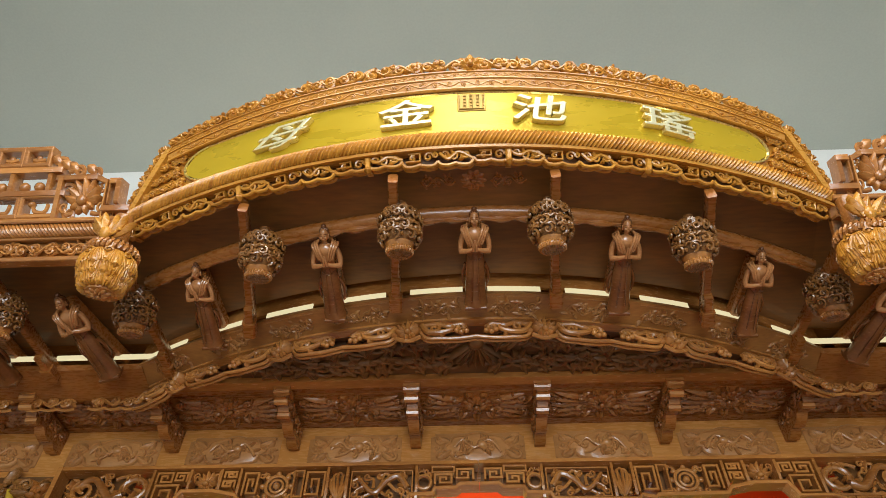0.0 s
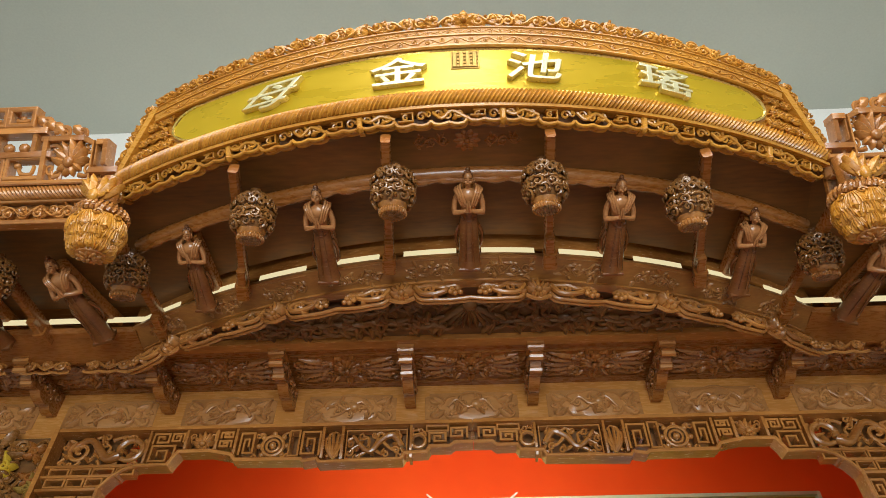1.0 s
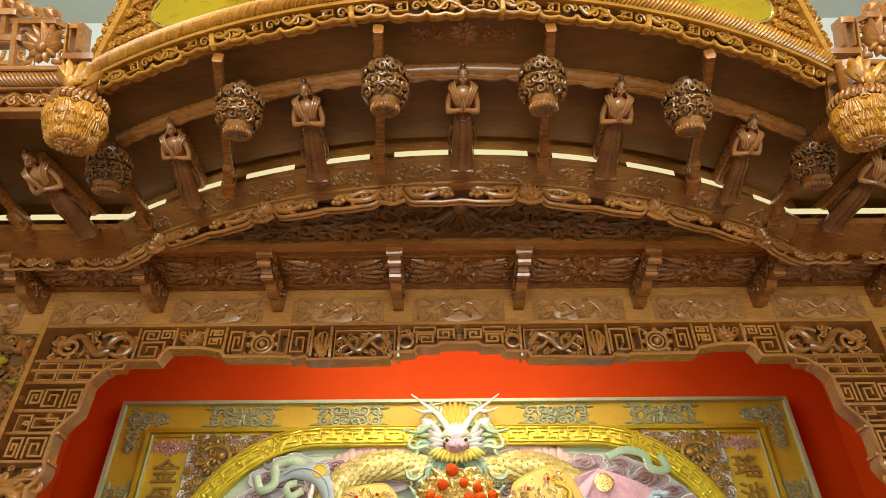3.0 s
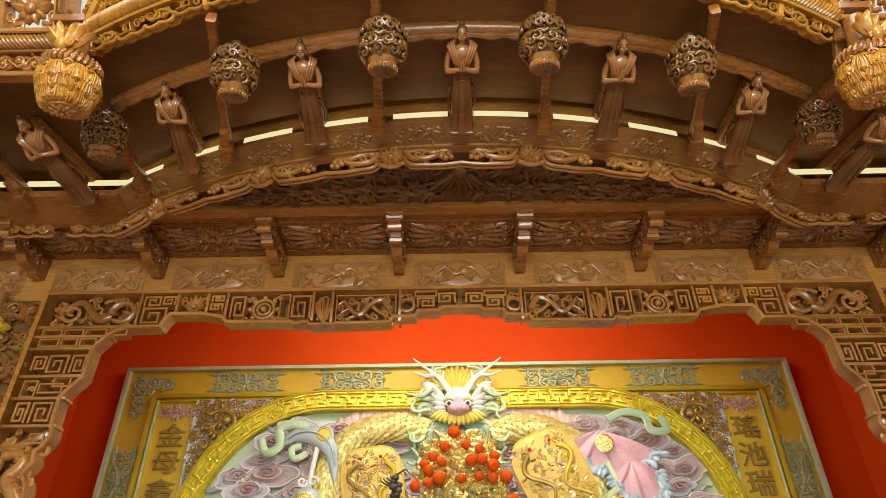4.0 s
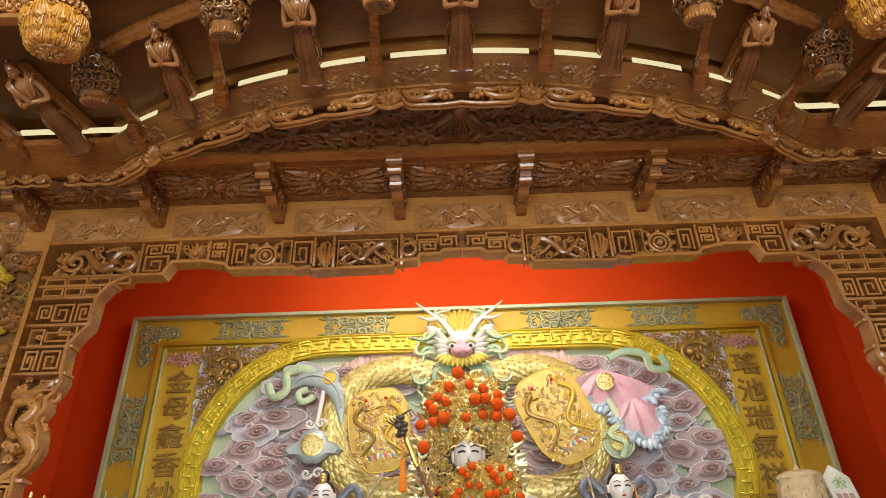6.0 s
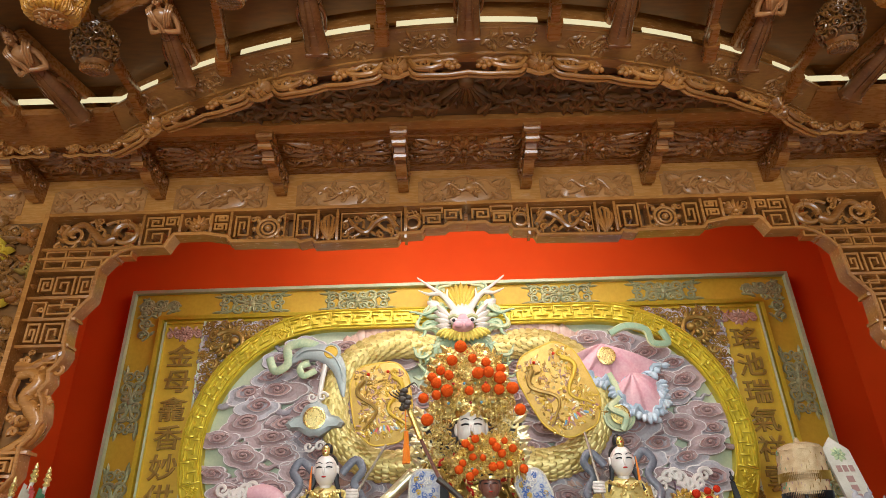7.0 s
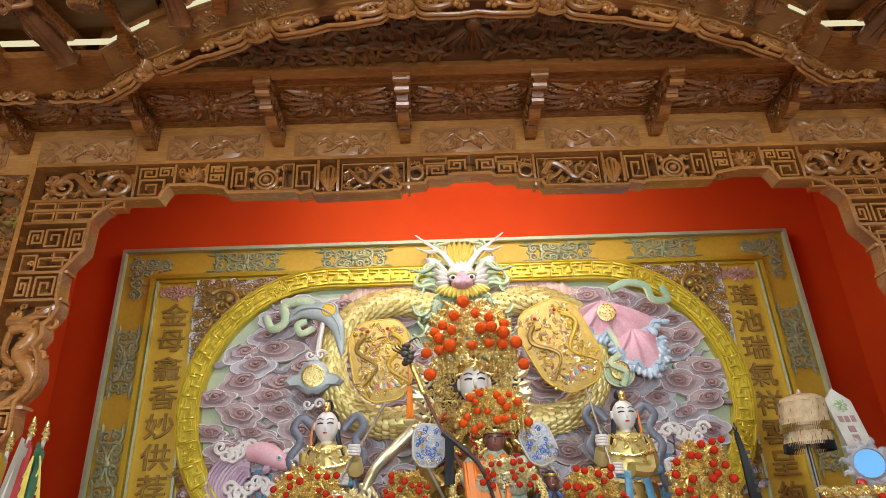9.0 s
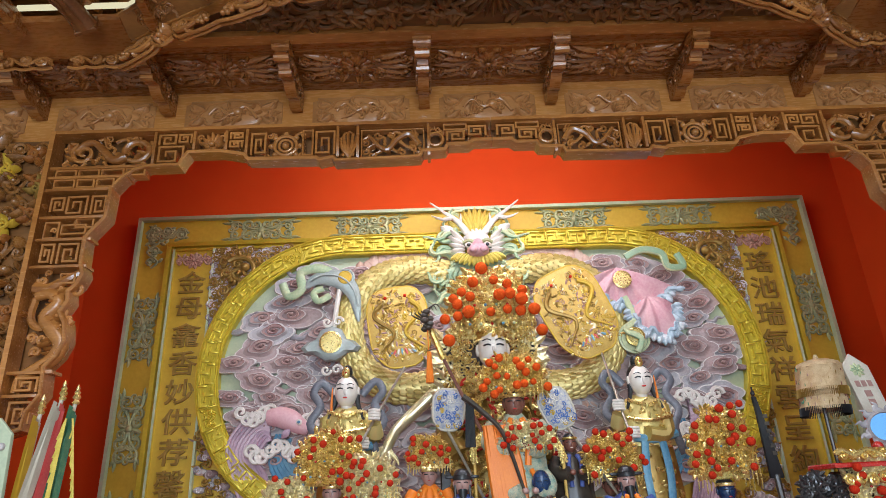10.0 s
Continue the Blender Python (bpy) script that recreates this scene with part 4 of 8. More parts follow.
# ---- beam with carved cartouches ----
beam = thing("carved_beam", "pale brown wooden beam with carved relief cartouches", "beam")
s = Shape()
s.slab(-3.72, 3.72, 4.09, 4.455, -0.12, 0.0, 0.004)
s.bar((-3.7, 4.105), (3.7, 4.105), 0.016, -0.01, 0.012)
part("beam_body", s, WOOD_BEAM, beam, "", upright(4.2))
for i in range(-4, 5):
    s = Shape()
    cx, cz = 0.84 * i, 4.27
    # ground with notched corners, a lobed medallion, and curling leaves in the four corners
    s.prism([(cx + a, cz + b) for a, b in ((-0.29, -0.115), (0.29, -0.115), (0.29, -0.095), (0.32, -0.085), (0.32, 0.085), (0.29, 0.095), (0.29, 0.115), (-0.29, 0.115), (-0.29, 0.095), (-0.32, 0.085), (-0.32, -0.085), (-0.29, -0.095))], -0.004, 0.010, 0.006)
    ring_pts = [(cx + 0.215 * math.cos(k * math.pi / 24) * (1 + 0.05 * math.cos(k * math.pi / 3)), cz + 0.108 * math.sin(k * math.pi / 24) * (1 + 0.05 * math.cos(k * math.pi / 3)), 0.016) for k in range(49)]
    s.tube(ring_pts, 0.010, 6)
    s.prism([(p[0], p[1]) for p in ring_pts[:-1]], 0.0, 0.013, 0.003)
    for e in (-1, 1):
        for f in (-1, 1):
            s.spiral((cx + e * 0.255, cz + f * 0.060), 0.034, 1.3, 0.6 * e, e * f, 0.013, 0.016, 6, 14)
            s.leaf((cx + e * 0.275, cz + f * 0.085), math.atan2(-f * 0.6, -e), 0.11, 0.05, 0.034, 0.006, 0.4)
            s.leaf((cx + e * 0.24, cz + f * 0.020), math.atan2(f, e * 0.8), 0.07, 0.035, 0.030, 0.006, 0.4)
        s.spiral((cx + e * 0.275, cz), 0.028, 1.2, 0, e, 0.010, 0.014, 6, 12)
    pick = random.Random(140 + i)
    way = pick.choice((-1, 1))
    s.tube([(cx - way * 0.16, cz - 0.04, 0.02), (cx - way * 0.08, cz + 0.05, 0.028), (cx + way * 0.02, cz - 0.01, 0.03), (cx + way * 0.10, cz + 0.05, 0.028), (cx + way * 0.16, cz, 0.02)], lambda q: 0.012 - 0.004 * q, 8)
    s.tube([(cx - way * 0.02, cz + 0.06, 0.018), (cx + way * 0.05, cz - 0.03, 0.026), (cx + way * 0.13, cz - 0.055, 0.018)], 0.008, 7)
    s.ball((cx - way * 0.03, cz + 0.015, 0.024), (0.036, 0.030, 0.026), 10, 7)
    for k in range(14):
        u, v = cx + pick.uniform(-0.15, 0.15), cz + pick.uniform(-0.05, 0.05)
        s.spiral((u, v), pick.uniform(0.018, 0.03), 1.2, pick.uniform(0, 6), pick.choice((-1, 1)), 0.009, 0.020, 6, 10)
        s.leaf((u, v), pick.uniform(0, 6.3), pick.uniform(0.05, 0.08), 0.03, 0.03, 0.008, 0.4)
    part("cartouche", s, WOOD_CARTOUCHE, beam, "carved relief cartouche", upright(4.2))

# ---- corbels ----
def corbel():
    ob = thing("corbel", "dark brown stepped wooden corbel on the beam", "corbel", "corbels under the canopy")
    prof = [(4.23, 4.44), (3.68, 4.44), (3.66, 4.40), (3.70, 4.375), (3.68, 4.35), (3.74, 4.335), (3.78, 4.35), (3.80, 4.32), (3.86, 4.305), (3.92, 4.32), (3.96, 4.29), (4.03, 4.275), (4.07, 4.295), (4.10, 4.27), (4.15, 4.26), (4.17, 4.285), (4.23, 4.265)]
    s = Shape()
    c = (3.98, 4.37)
    vs = [(-0.035, y, z) for y, z in prof] + [(0.035, y, z) for y, z in prof]
    n = len(prof)
    s.add(vs, [tuple(range(n)), tuple(range(2 * n - 1, n - 1, -1))] + [(i, i + n, (i + 1) % n + n, (i + 1) % n) for i in range(n)])
    part("arm", s, WOOD_RED, ob)
    s = Shape()
    for e in (-1, 1):
        s.vine(3.78, 4.16, 4.33, 4.43, 0, 0.008, 0.08, 170, 0.012)
        s.v = [(e * (0.035 + q[2]), q[0], q[1]) if len(q) == 3 and q[0] > 1 else q for q in s.v]
    part("side_carving", s, WOOD_RED, ob)
    s = Shape()
    for k, (y, z, w) in enumerate(((3.69, 4.40, 0.05), (3.72, 4.345, 0.042), (3.83, 4.315, 0.038))):
        s.tube([(-w, y, z), (-w * 0.9, y, z), (w * 0.9, y, z), (w, y, z)], lambda t: 0.024, 8, ref=(0, 1, 0))
    s.slab(-0.055, 0.055, 3.66, 3.80, 4.405, 4.442, 0.01)
    part("head_block", s, WOOD, ob, "rounded stepped head")
    return ob


first = corbel()
first.location.x = -2.1
for i in range(1, 6):
    copy_thing(first, pose(-2.1 + 0.84 * i, 0, 0))
for x in (-2.94, 2.94):
    copy_thing(first, pose(x, 0, 0))

# ---- openwork lattice of the opening ----
lattice = thing("openwork_lattice", "brown pierced wooden lattice framing the altar opening", "lattice")
LAT = upright(4.17)
T0, T1 = 0.0, 0.10
EDGE_TOP = [(0.0135, 3.95), (0.12, 3.95), (0.15, 3.925), (0.28, 3.925), (0.30, 3.89), (0.44, 3.885), (0.46, 3.845), (0.98, 3.835), (1.0, 3.86), (1.08, 3.845), (1.10, 3.86), (1.52, 3.865), (1.55, 3.90), (1.70, 3.93), (1.90, 3.93), (1.93, 3.885), (1.95, 3.84), (2.14, 3.84), (2.22, 3.815), (2.29, 3.76), (2.34, 3.69)]
EDGE_SIDE = [(2.34, 3.69), (2.345, 3.50), (2.40, 3.43), (2.445, 3.37), (2.44, 3.21), (2.42, 3.14), (2.445, 3.08), (2.485, 3.04), (2.475, 2.98), (2.51, 2.92), (2.47, 2.85), (2.455, 2.75), (2.485, 2.67), (2.54, 2.61), (2.53, 2.46), (2.59, 2.37), (2.60, 2.28), (2.73, 2.24)]


for e in (-1, 1):
    s = Shape()
    for path in (EDGE_TOP, EDGE_SIDE):
        s.band(path, 0.024, T0, T1 + (0.008 if path is EDGE_TOP else 0.010), 0.006)
    s.bar((0.0135, 4.09), (2.75, 4.09), 0.022, T0, T1 + 0.012, 0.005)
    s.bar((2.75, 4.09), (2.75, 1.2), 0.03, T0, T1 + 0.015, 0.006)
    s.v = [(e * a, b, c) for a, b, c in s.v]
    part("lattice_rim", s, WOOD, lattice, "moulded rim", LAT)
    # boards added behind the openwork, coloured dark as the shade in its holes
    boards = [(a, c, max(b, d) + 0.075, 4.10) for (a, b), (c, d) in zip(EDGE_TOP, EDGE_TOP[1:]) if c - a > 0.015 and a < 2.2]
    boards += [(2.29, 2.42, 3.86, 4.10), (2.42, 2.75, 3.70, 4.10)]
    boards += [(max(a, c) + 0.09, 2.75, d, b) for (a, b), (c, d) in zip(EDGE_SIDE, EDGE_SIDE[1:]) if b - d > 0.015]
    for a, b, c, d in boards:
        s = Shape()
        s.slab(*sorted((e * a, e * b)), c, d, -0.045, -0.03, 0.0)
        part("shade_board", s, WOOD_SHADED, lattice, "added board coloured as the shade in the openwork's holes", LAT)

    def unit(name, draw, label=""):
        o = Shape()
        draw(o)
        o.v = [(e * a, b, c) for a, b, c in o.v]
        part(name, o, WOOD, lattice, label, LAT)

    K0, K1, FT = T0 + 0.012, T1 - 0.012, 0.015
    for a, b, c, d, f in ((0.03, 0.15, 3.985, 4.065, False), (0.17, 0.29, 3.955, 4.03, True), (0.985, 1.115, 3.885, 4.06, False), (1.42, 1.52, 3.90, 4.06, True),
                          (1.565, 1.655, 3.955, 4.01, False), (1.565, 1.655, 4.02, 4.07, True), (1.93, 2.095, 3.86, 3.985, False), (1.985, 2.10, 3.99, 4.07, True), (1.885, 1.975, 4.0, 4.07, False),
                          (2.47, 2.60, 3.525, 3.655, False), (2.36, 2.455, 3.53, 3.655, True), (2.61, 2.70, 3.55, 3.65, True), (2.475, 2.60, 3.215, 3.345, True), (2.615, 2.70, 3.215, 3.345, False), (2.56, 2.69, 2.475, 2.56, False), (2.575, 2.70, 2.30, 2.43, True)):
        unit("fret", lambda o: o.fret(a, b, c, d, K0, K1, FT, f))
    for a, b, c, d in ((0.16, 0.30, 4.04, 4.075), (1.13, 1.19, 3.89, 4.065), (2.16, 2.27, 3.79, 3.83), (2.29, 2.42, 3.785, 3.83), (2.44, 2.56, 3.785, 3.83), (2.58, 2.70, 3.785, 3.83), (2.34, 2.44, 3.715, 3.765), (2.46, 2.56, 3.715, 3.765), (2.58, 2.70, 3.715, 3.765), (2.46, 2.60, 3.405, 3.46), (2.62, 2.70, 3.38, 3.48), (2.42, 2.52, 3.445, 3.50), (2.47, 2.55, 3.095, 3.15)):
        unit("fret_loop", lambda o: o.band([(a, c), (b, c), (b, d), (a, d)], 0.013, K0, K1, 0.004, True))
    for p, q in (((0.40, 3.86), (0.40, 4.08)), ((0.845, 3.85), (0.845, 4.08)), ((0.97, 3.87), (0.97, 4.08)), ((1.54, 3.88), (1.54, 4.08)), ((1.67, 3.94), (1.67, 4.08)), ((1.87, 3.95), (1.87, 4.08)), ((2.115, 3.85), (2.115, 4.08)),
                 ((2.13, 3.842), (2.73, 3.842)), ((2.26, 3.775), (2.73, 3.775)), ((2.34, 3.690), (2.73, 3.690)), ((2.36, 3.505), (2.73, 3.505)), ((2.42, 3.365), (2.73, 3.365)), ((2.42, 3.195), (2.73, 3.195)), ((2.50, 2.58), (2.73, 2.58)), ((2.56, 2.455), (2.73, 2.455))):
        unit("divider_bar", lambda o: o.bar(p, q, 0.017, T0, T1 - 0.004, 0.004))

    def ring_curl(o):
        o.tube([(0.355 + 0.045 * math.cos(t), 3.985 + 0.045 * math.sin(t), 0.055) for t in [0.42 * k for k in range(16)]], 0.013, 7)
        scroll(o, [(0.32, 4.0), (0.31, 4.04), (0.335, 4.06)], 0.010)
        scroll(o, [(0.38, 4.02), (0.395, 4.05), (0.37, 4.068)], 0.010)
    unit("scroll_ring", ring_curl, "curled scroll ring")

    def dragon_panel(o):
        o.band([(0.43, 3.875), (0.825, 3.875), (0.825, 4.07), (0.43, 4.07)], 0.010, K0 - 0.01, K1 - 0.03, 0.003, True)
        o.tube([(0.46, 3.95, 0.05), (0.52, 4.03, 0.055), (0.60, 3.99, 0.06), (0.66, 3.92, 0.06), (0.72, 3.95, 0.06), (0.78, 4.03, 0.055)], lambda q: 0.024 - 0.010 * q, 8)
        for k, pts in enumerate(([(0.50, 4.0), (0.47, 4.03), (0.49, 4.05)], [(0.56, 4.02), (0.60, 4.05), (0.64, 4.035)], [(0.58, 3.98), (0.54, 3.94), (0.50, 3.92)], [(0.64, 3.94), (0.60, 3.91), (0.57, 3.90)], [(0.68, 3.95), (0.68, 4.01), (0.72, 4.03)], [(0.74, 3.96), (0.78, 3.94), (0.80, 3.91)], [(0.70, 3.92), (0.74, 3.90), (0.76, 3.89)], [(0.78, 4.02), (0.81, 4.0), (0.80, 3.97)], [(0.46, 3.93), (0.45, 3.90), (0.48, 3.89)])):
            scroll(o, pts, 0.012, 0.045 + 0.006 * (k % 3))
        for k in range(10):
            o.leaf((0.47 + 0.035 * k, 3.97 + 0.04 * math.sin(1.9 * k)), 1.7 * k, 0.055, 0.026, 0.035, 0.04, 0.4)
    unit("dragon_panel", dragon_panel, "pierced dragon scroll panel")

    def spray(o):
        for k in range(5):
            a = 0.5 + 0.5 * k
            o.tube([(0.905, 3.88, 0.05), (0.905 + 0.045 * math.cos(a), 3.92 + 0.04 * math.sin(a), 0.065), (0.905 + 0.06 * math.cos(a), 3.96 + 0.09 * math.sin(a), 0.06), (0.905 + 0.04 * math.cos(a + 0.6), 3.97 + 0.09 * math.sin(a + 0.4), 0.05)], lambda q: 0.014 * (1.1 - 0.6 * q), 7)
        scroll(o, [(0.95, 3.89), (0.93, 3.91), (0.89, 3.90)], 0.011)
    unit("leaf_spray", spray, "curling leaf spray")

    def wheel(o):
        for r, thick in ((0.070, 0.012), (0.042, 0.009)):
            o.tube([(1.305 + r * math.cos(t), 3.975 + r * math.sin(t), 0.055) for t in [math.pi * k / 12 for k in range(25)]], thick, 7)
        o.ball((1.305, 3.975, 0.055), (0.024, 0.024, 0.026), 12, 8)
        for k in range(8):
            a = math.pi * k / 4
            o.ball((1.305 + 0.092 * math.cos(a), 3.975 + 0.086 * math.sin(a), 0.05), (0.020, 0.020, 0.018), 8, 6)
        for d in (-1, 1):
            scroll(o, [(1.305 + d * 0.06, 3.90), (1.305 + d * 0.09, 3.885), (1.305 + d * 0.11, 3.90)], 0.012)
            scroll(o, [(1.305 + d * 0.06, 4.05), (1.305 + d * 0.085, 4.065), (1.305 + d * 0.105, 4.05)], 0.010)
    unit("wheel_rosette", wheel, "round wheel-shaped rosette")

    def lotus_unit(o):
        lotus(o, (1.765, 3.99), 0.090, 0.05)
        scroll(o, [(1.70, 3.955), (1.69, 3.99), (1.71, 4.01)], 0.010)
        scroll(o, [(1.83, 4.0), (1.855, 4.03), (1.84, 4.055)], 0.010)
        scroll(o, [(1.69, 4.06), (1.72, 4.065), (1.735, 4.045)], 0.009)
        o.bar((1.69, 4.02), (1.69, 4.075), 0.012, K0, K1 - 0.02, 0.003)
    unit("lotus_flower", lotus_unit, "open carved lotus")

    def corner_scroll(o):
        o.tube([(2.235 + 0.075 * math.cos(t), 3.965 + 0.070 * math.sin(t), 0.06) for t in [0.36 * k - 0.4 for k in range(17)]], lambda q: 0.024 - 0.008 * q, 8)
        o.tube([(2.30, 3.93, 0.06), (2.36, 3.90, 0.07), (2.43, 3.96, 0.07), (2.50, 4.03, 0.065), (2.57, 4.03, 0.055), (2.63, 3.97, 0.05)], lambda q: 0.034 - 0.014 * q, 9)
        o.spiral((2.57, 3.965), 0.075, 1.5, 1.0, -1, 0.017, 0.055, 7, 22)
        for pts in ([(2.40, 3.94), (2.38, 3.99), (2.42, 4.02)], [(2.34, 3.92), (2.31, 3.88), (2.35, 3.87)], [(2.48, 4.0), (2.47, 3.94), (2.50, 3.91)], [(2.38, 4.04), (2.33, 4.06), (2.30, 4.045)], [(2.50, 4.05), (2.46, 4.07), (2.42, 4.06)], [(2.62, 4.03), (2.67, 4.04), (2.68, 4.00)], [(2.66, 3.92), (2.69, 3.89), (2.66, 3.87)], [(2.55, 3.90), (2.58, 3.87), (2.61, 3.875)], [(2.44, 3.90), (2.42, 3.87), (2.46, 3.865)], [(2.20, 3.89), (2.17, 3.87), (2.21, 3.865)], [(2.16, 4.04), (2.14, 4.0), (2.16, 3.97)], [(2.22, 4.06), (2.26, 4.07), (2.29, 4.06)]):
            scroll(o, pts, 0.012, 0.05)
        for k in range(12):
            o.leaf((2.17 + 0.045 * k, 3.96 + 0.05 * math.sin(2.3 * k)), 1.3 * k, 0.065, 0.03, 0.04, 0.045, 0.5)
    unit("corner_scroll", corner_scroll, "dragon scroll of the corner")

    def side_knots(o):
        for a, b, r in ((2.545, 3.47, 0.022), (2.66, 3.44, 0.02), (2.60, 3.29, 0.024), (2.64, 3.17, 0.02), (2.52, 3.585, 0.016), (2.41, 3.60, 0.014), (2.66, 3.60, 0.016), (2.64, 2.52, 0.016), (2.64, 2.36, 0.02)):
            o.spiral((a, b), r, 1.2, a * 40, 1, 0.010, 0.05, 6, 10)
    unit("knot", side_knots, "small curled knots")
    # sinuous dragon scroll of the side strip
    o = Shape()
    o.tube([(2.70, 3.08, 0.05), (2.62, 3.07, 0.055), (2.56, 3.10, 0.06), (2.50, 3.13, 0.065), (2.44, 3.17, 0.055)], lambda q: 0.040 - 0.018 * q, 8)
    o.tube([(2.68, 3.03, 0.05), (2.60, 3.04, 0.06), (2.54, 2.98, 0.065), (2.60, 2.90, 0.06), (2.54, 2.82, 0.065), (2.485, 2.74, 0.065), (2.52, 2.66, 0.06), (2.60, 2.61, 0.055), (2.68, 2.56, 0.05), (2.70, 2.48, 0.045)], lambda q: 0.050 - 0.022 * abs(2 * q - 0.9), 10)
    o.tube([(2.69, 3.02, 0.04), (2.70, 2.92, 0.045), (2.67, 2.86, 0.05), (2.62, 2.84, 0.05), (2.62, 2.90, 0.05)], lambda q: 0.022, 7)
    for k, (a, b, r, way) in enumerate(((2.455, 3.05, 0.040, 1), (2.515, 2.93, 0.046, -1), (2.595, 2.77, 0.040, 1), (2.47, 2.88, 0.024, 1), (2.66, 2.78, 0.030, -1), (2.62, 2.70, 0.028, 1), (2.66, 3.12, 0.026, -1), (2.55, 3.05, 0.022, 1))):
        o.spiral((a, b), r, 1.3, k * 1.1, way, 0.016, 0.062, 7)
    for k in range(14):
        o.leaf((2.50 + 0.012 * (k % 5), 3.08 - 0.035 * k), -0.9 + 0.25 * (k % 4), 0.07, 0.030, 0.05, 0.05, 0.5)
    for k in range(9):
        o.ball((2.49 + 0.010 * (k % 3), 2.84 - 0.022 * k, 0.098), (0.010, 0.010, 0.008), 6, 5)
    o.v = [(e * a, b, c) for a, b, c in o.v]
    part("dragon_scroll", o, WOOD, lattice, "sinuous carved scroll", LAT)
    # carved post beside the lattice
    post = thing("carved_post", "brown wooden post carved with fruit and leaves", "post", "posts of the opening")
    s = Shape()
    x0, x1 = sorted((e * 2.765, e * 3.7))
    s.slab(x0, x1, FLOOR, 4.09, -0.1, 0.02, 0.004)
    # shaft coloured dark for the shade in the carving's recesses
    part("shaft", s, WOOD_SHADED, post, "", LAT)
    rng = random.Random(7)
    s = Shape()
    for i in range(10):
        z = 1.9 + 0.22 * i
        s.vine(2.78, 3.3, z, z + 0.22, 0.02, 0.014, 0.13, 240 + i, 0.05)
    for i in range(70):
        a, z = rng.uniform(2.8, 3.3), rng.uniform(1.8, 4.05)
        s.leaf((a, z), rng.uniform(0, 6.3), rng.uniform(0.09, 0.16), rng.uniform(0.05, 0.08), 0.05, rng.uniform(0.02, 0.05), 0.3)
    s.v = [(e * a, b, c) for a, b, c in s.v]
    part("leaf_carving", s, WOOD_BALL, post, "deep leaf carving", LAT)
    s = Shape()
    for i in range(26):
        s = Shape()
        a, z = rng.uniform(2.8, 3.05), 1.9 + 0.082 * i + rng.uniform(-0.03, 0.03)
        turn = rng.uniform(0, 6.3)
        for j in range(4):
            s.leaf((a, z), turn + 1.5 * j + rng.uniform(-0.3, 0.3), rng.uniform(0.07, 0.11), 0.05, 0.045, 0.055, 0.5)
        s.spiral((a, z), 0.032, 1.3, turn, 1, 0.012, 0.085, 6, 12)
        s.v = [(e * p, q, r) for p, q, r in s.v]
        part("painted_leaf", s, (WOOD_RED, WOOD_BALL, BRONZE, WOOD_RED, OCHRE)[i % 5], post, "curling leaf, some painted gold or green", LAT)
    for i in range(16):
        s = Shape()
        a, z, r = rng.uniform(2.82, 3.05), 1.9 + 0.13 * i + rng.uniform(-0.04, 0.04), rng.uniform(0.028, 0.042)
        s.ball((e * a, z, 0.07), (r, r * rng.uniform(0.75, 1.1), 0.05), 10, 8)
        part("fruit", s, BRONZE if i % 5 == 1 else WOOD_BALL, post, "", LAT)

# ---- bracket arms, praying figures, pierced balls, lotus pendants ----
def beam_between(shape, p, q, wide, high):
    """A chamfered beam from p to q with its height upright."""
    p, q = Vector(p), Vector(q)
    d = (q - p).normalized()
    side = d.cross(Vector((0, 0, 1))).normalized() * wide / 2
    up = side.cross(d).normalized() * high / 2
    ring = [(1, 0.7), (0.7, 1), (-0.7, 1), (-1, 0.7), (-1, -0.7), (-0.7, -1), (0.7, -1), (1, -0.7)]
    vs = [e + side * a + up * b for e in (p, q) for a, b in ring]
    shape.add(vs, [tuple(range(8)), tuple(range(15, 7, -1))] + [(i, (i + 1) % 8, (i + 1) % 8 + 8, i + 8) for i in range(8)])


def front_at(y, k, z, step=5.72):
    r, a = CF - y, radians(step) * k
    return Vector((r * math.sin(a), CF - r * math.cos(a), z))


def back_at(y, k, z):
    r, a = CB - y, radians(6.0) * k
    return Vector((r * math.sin(a), CB - r * math.cos(a), z))


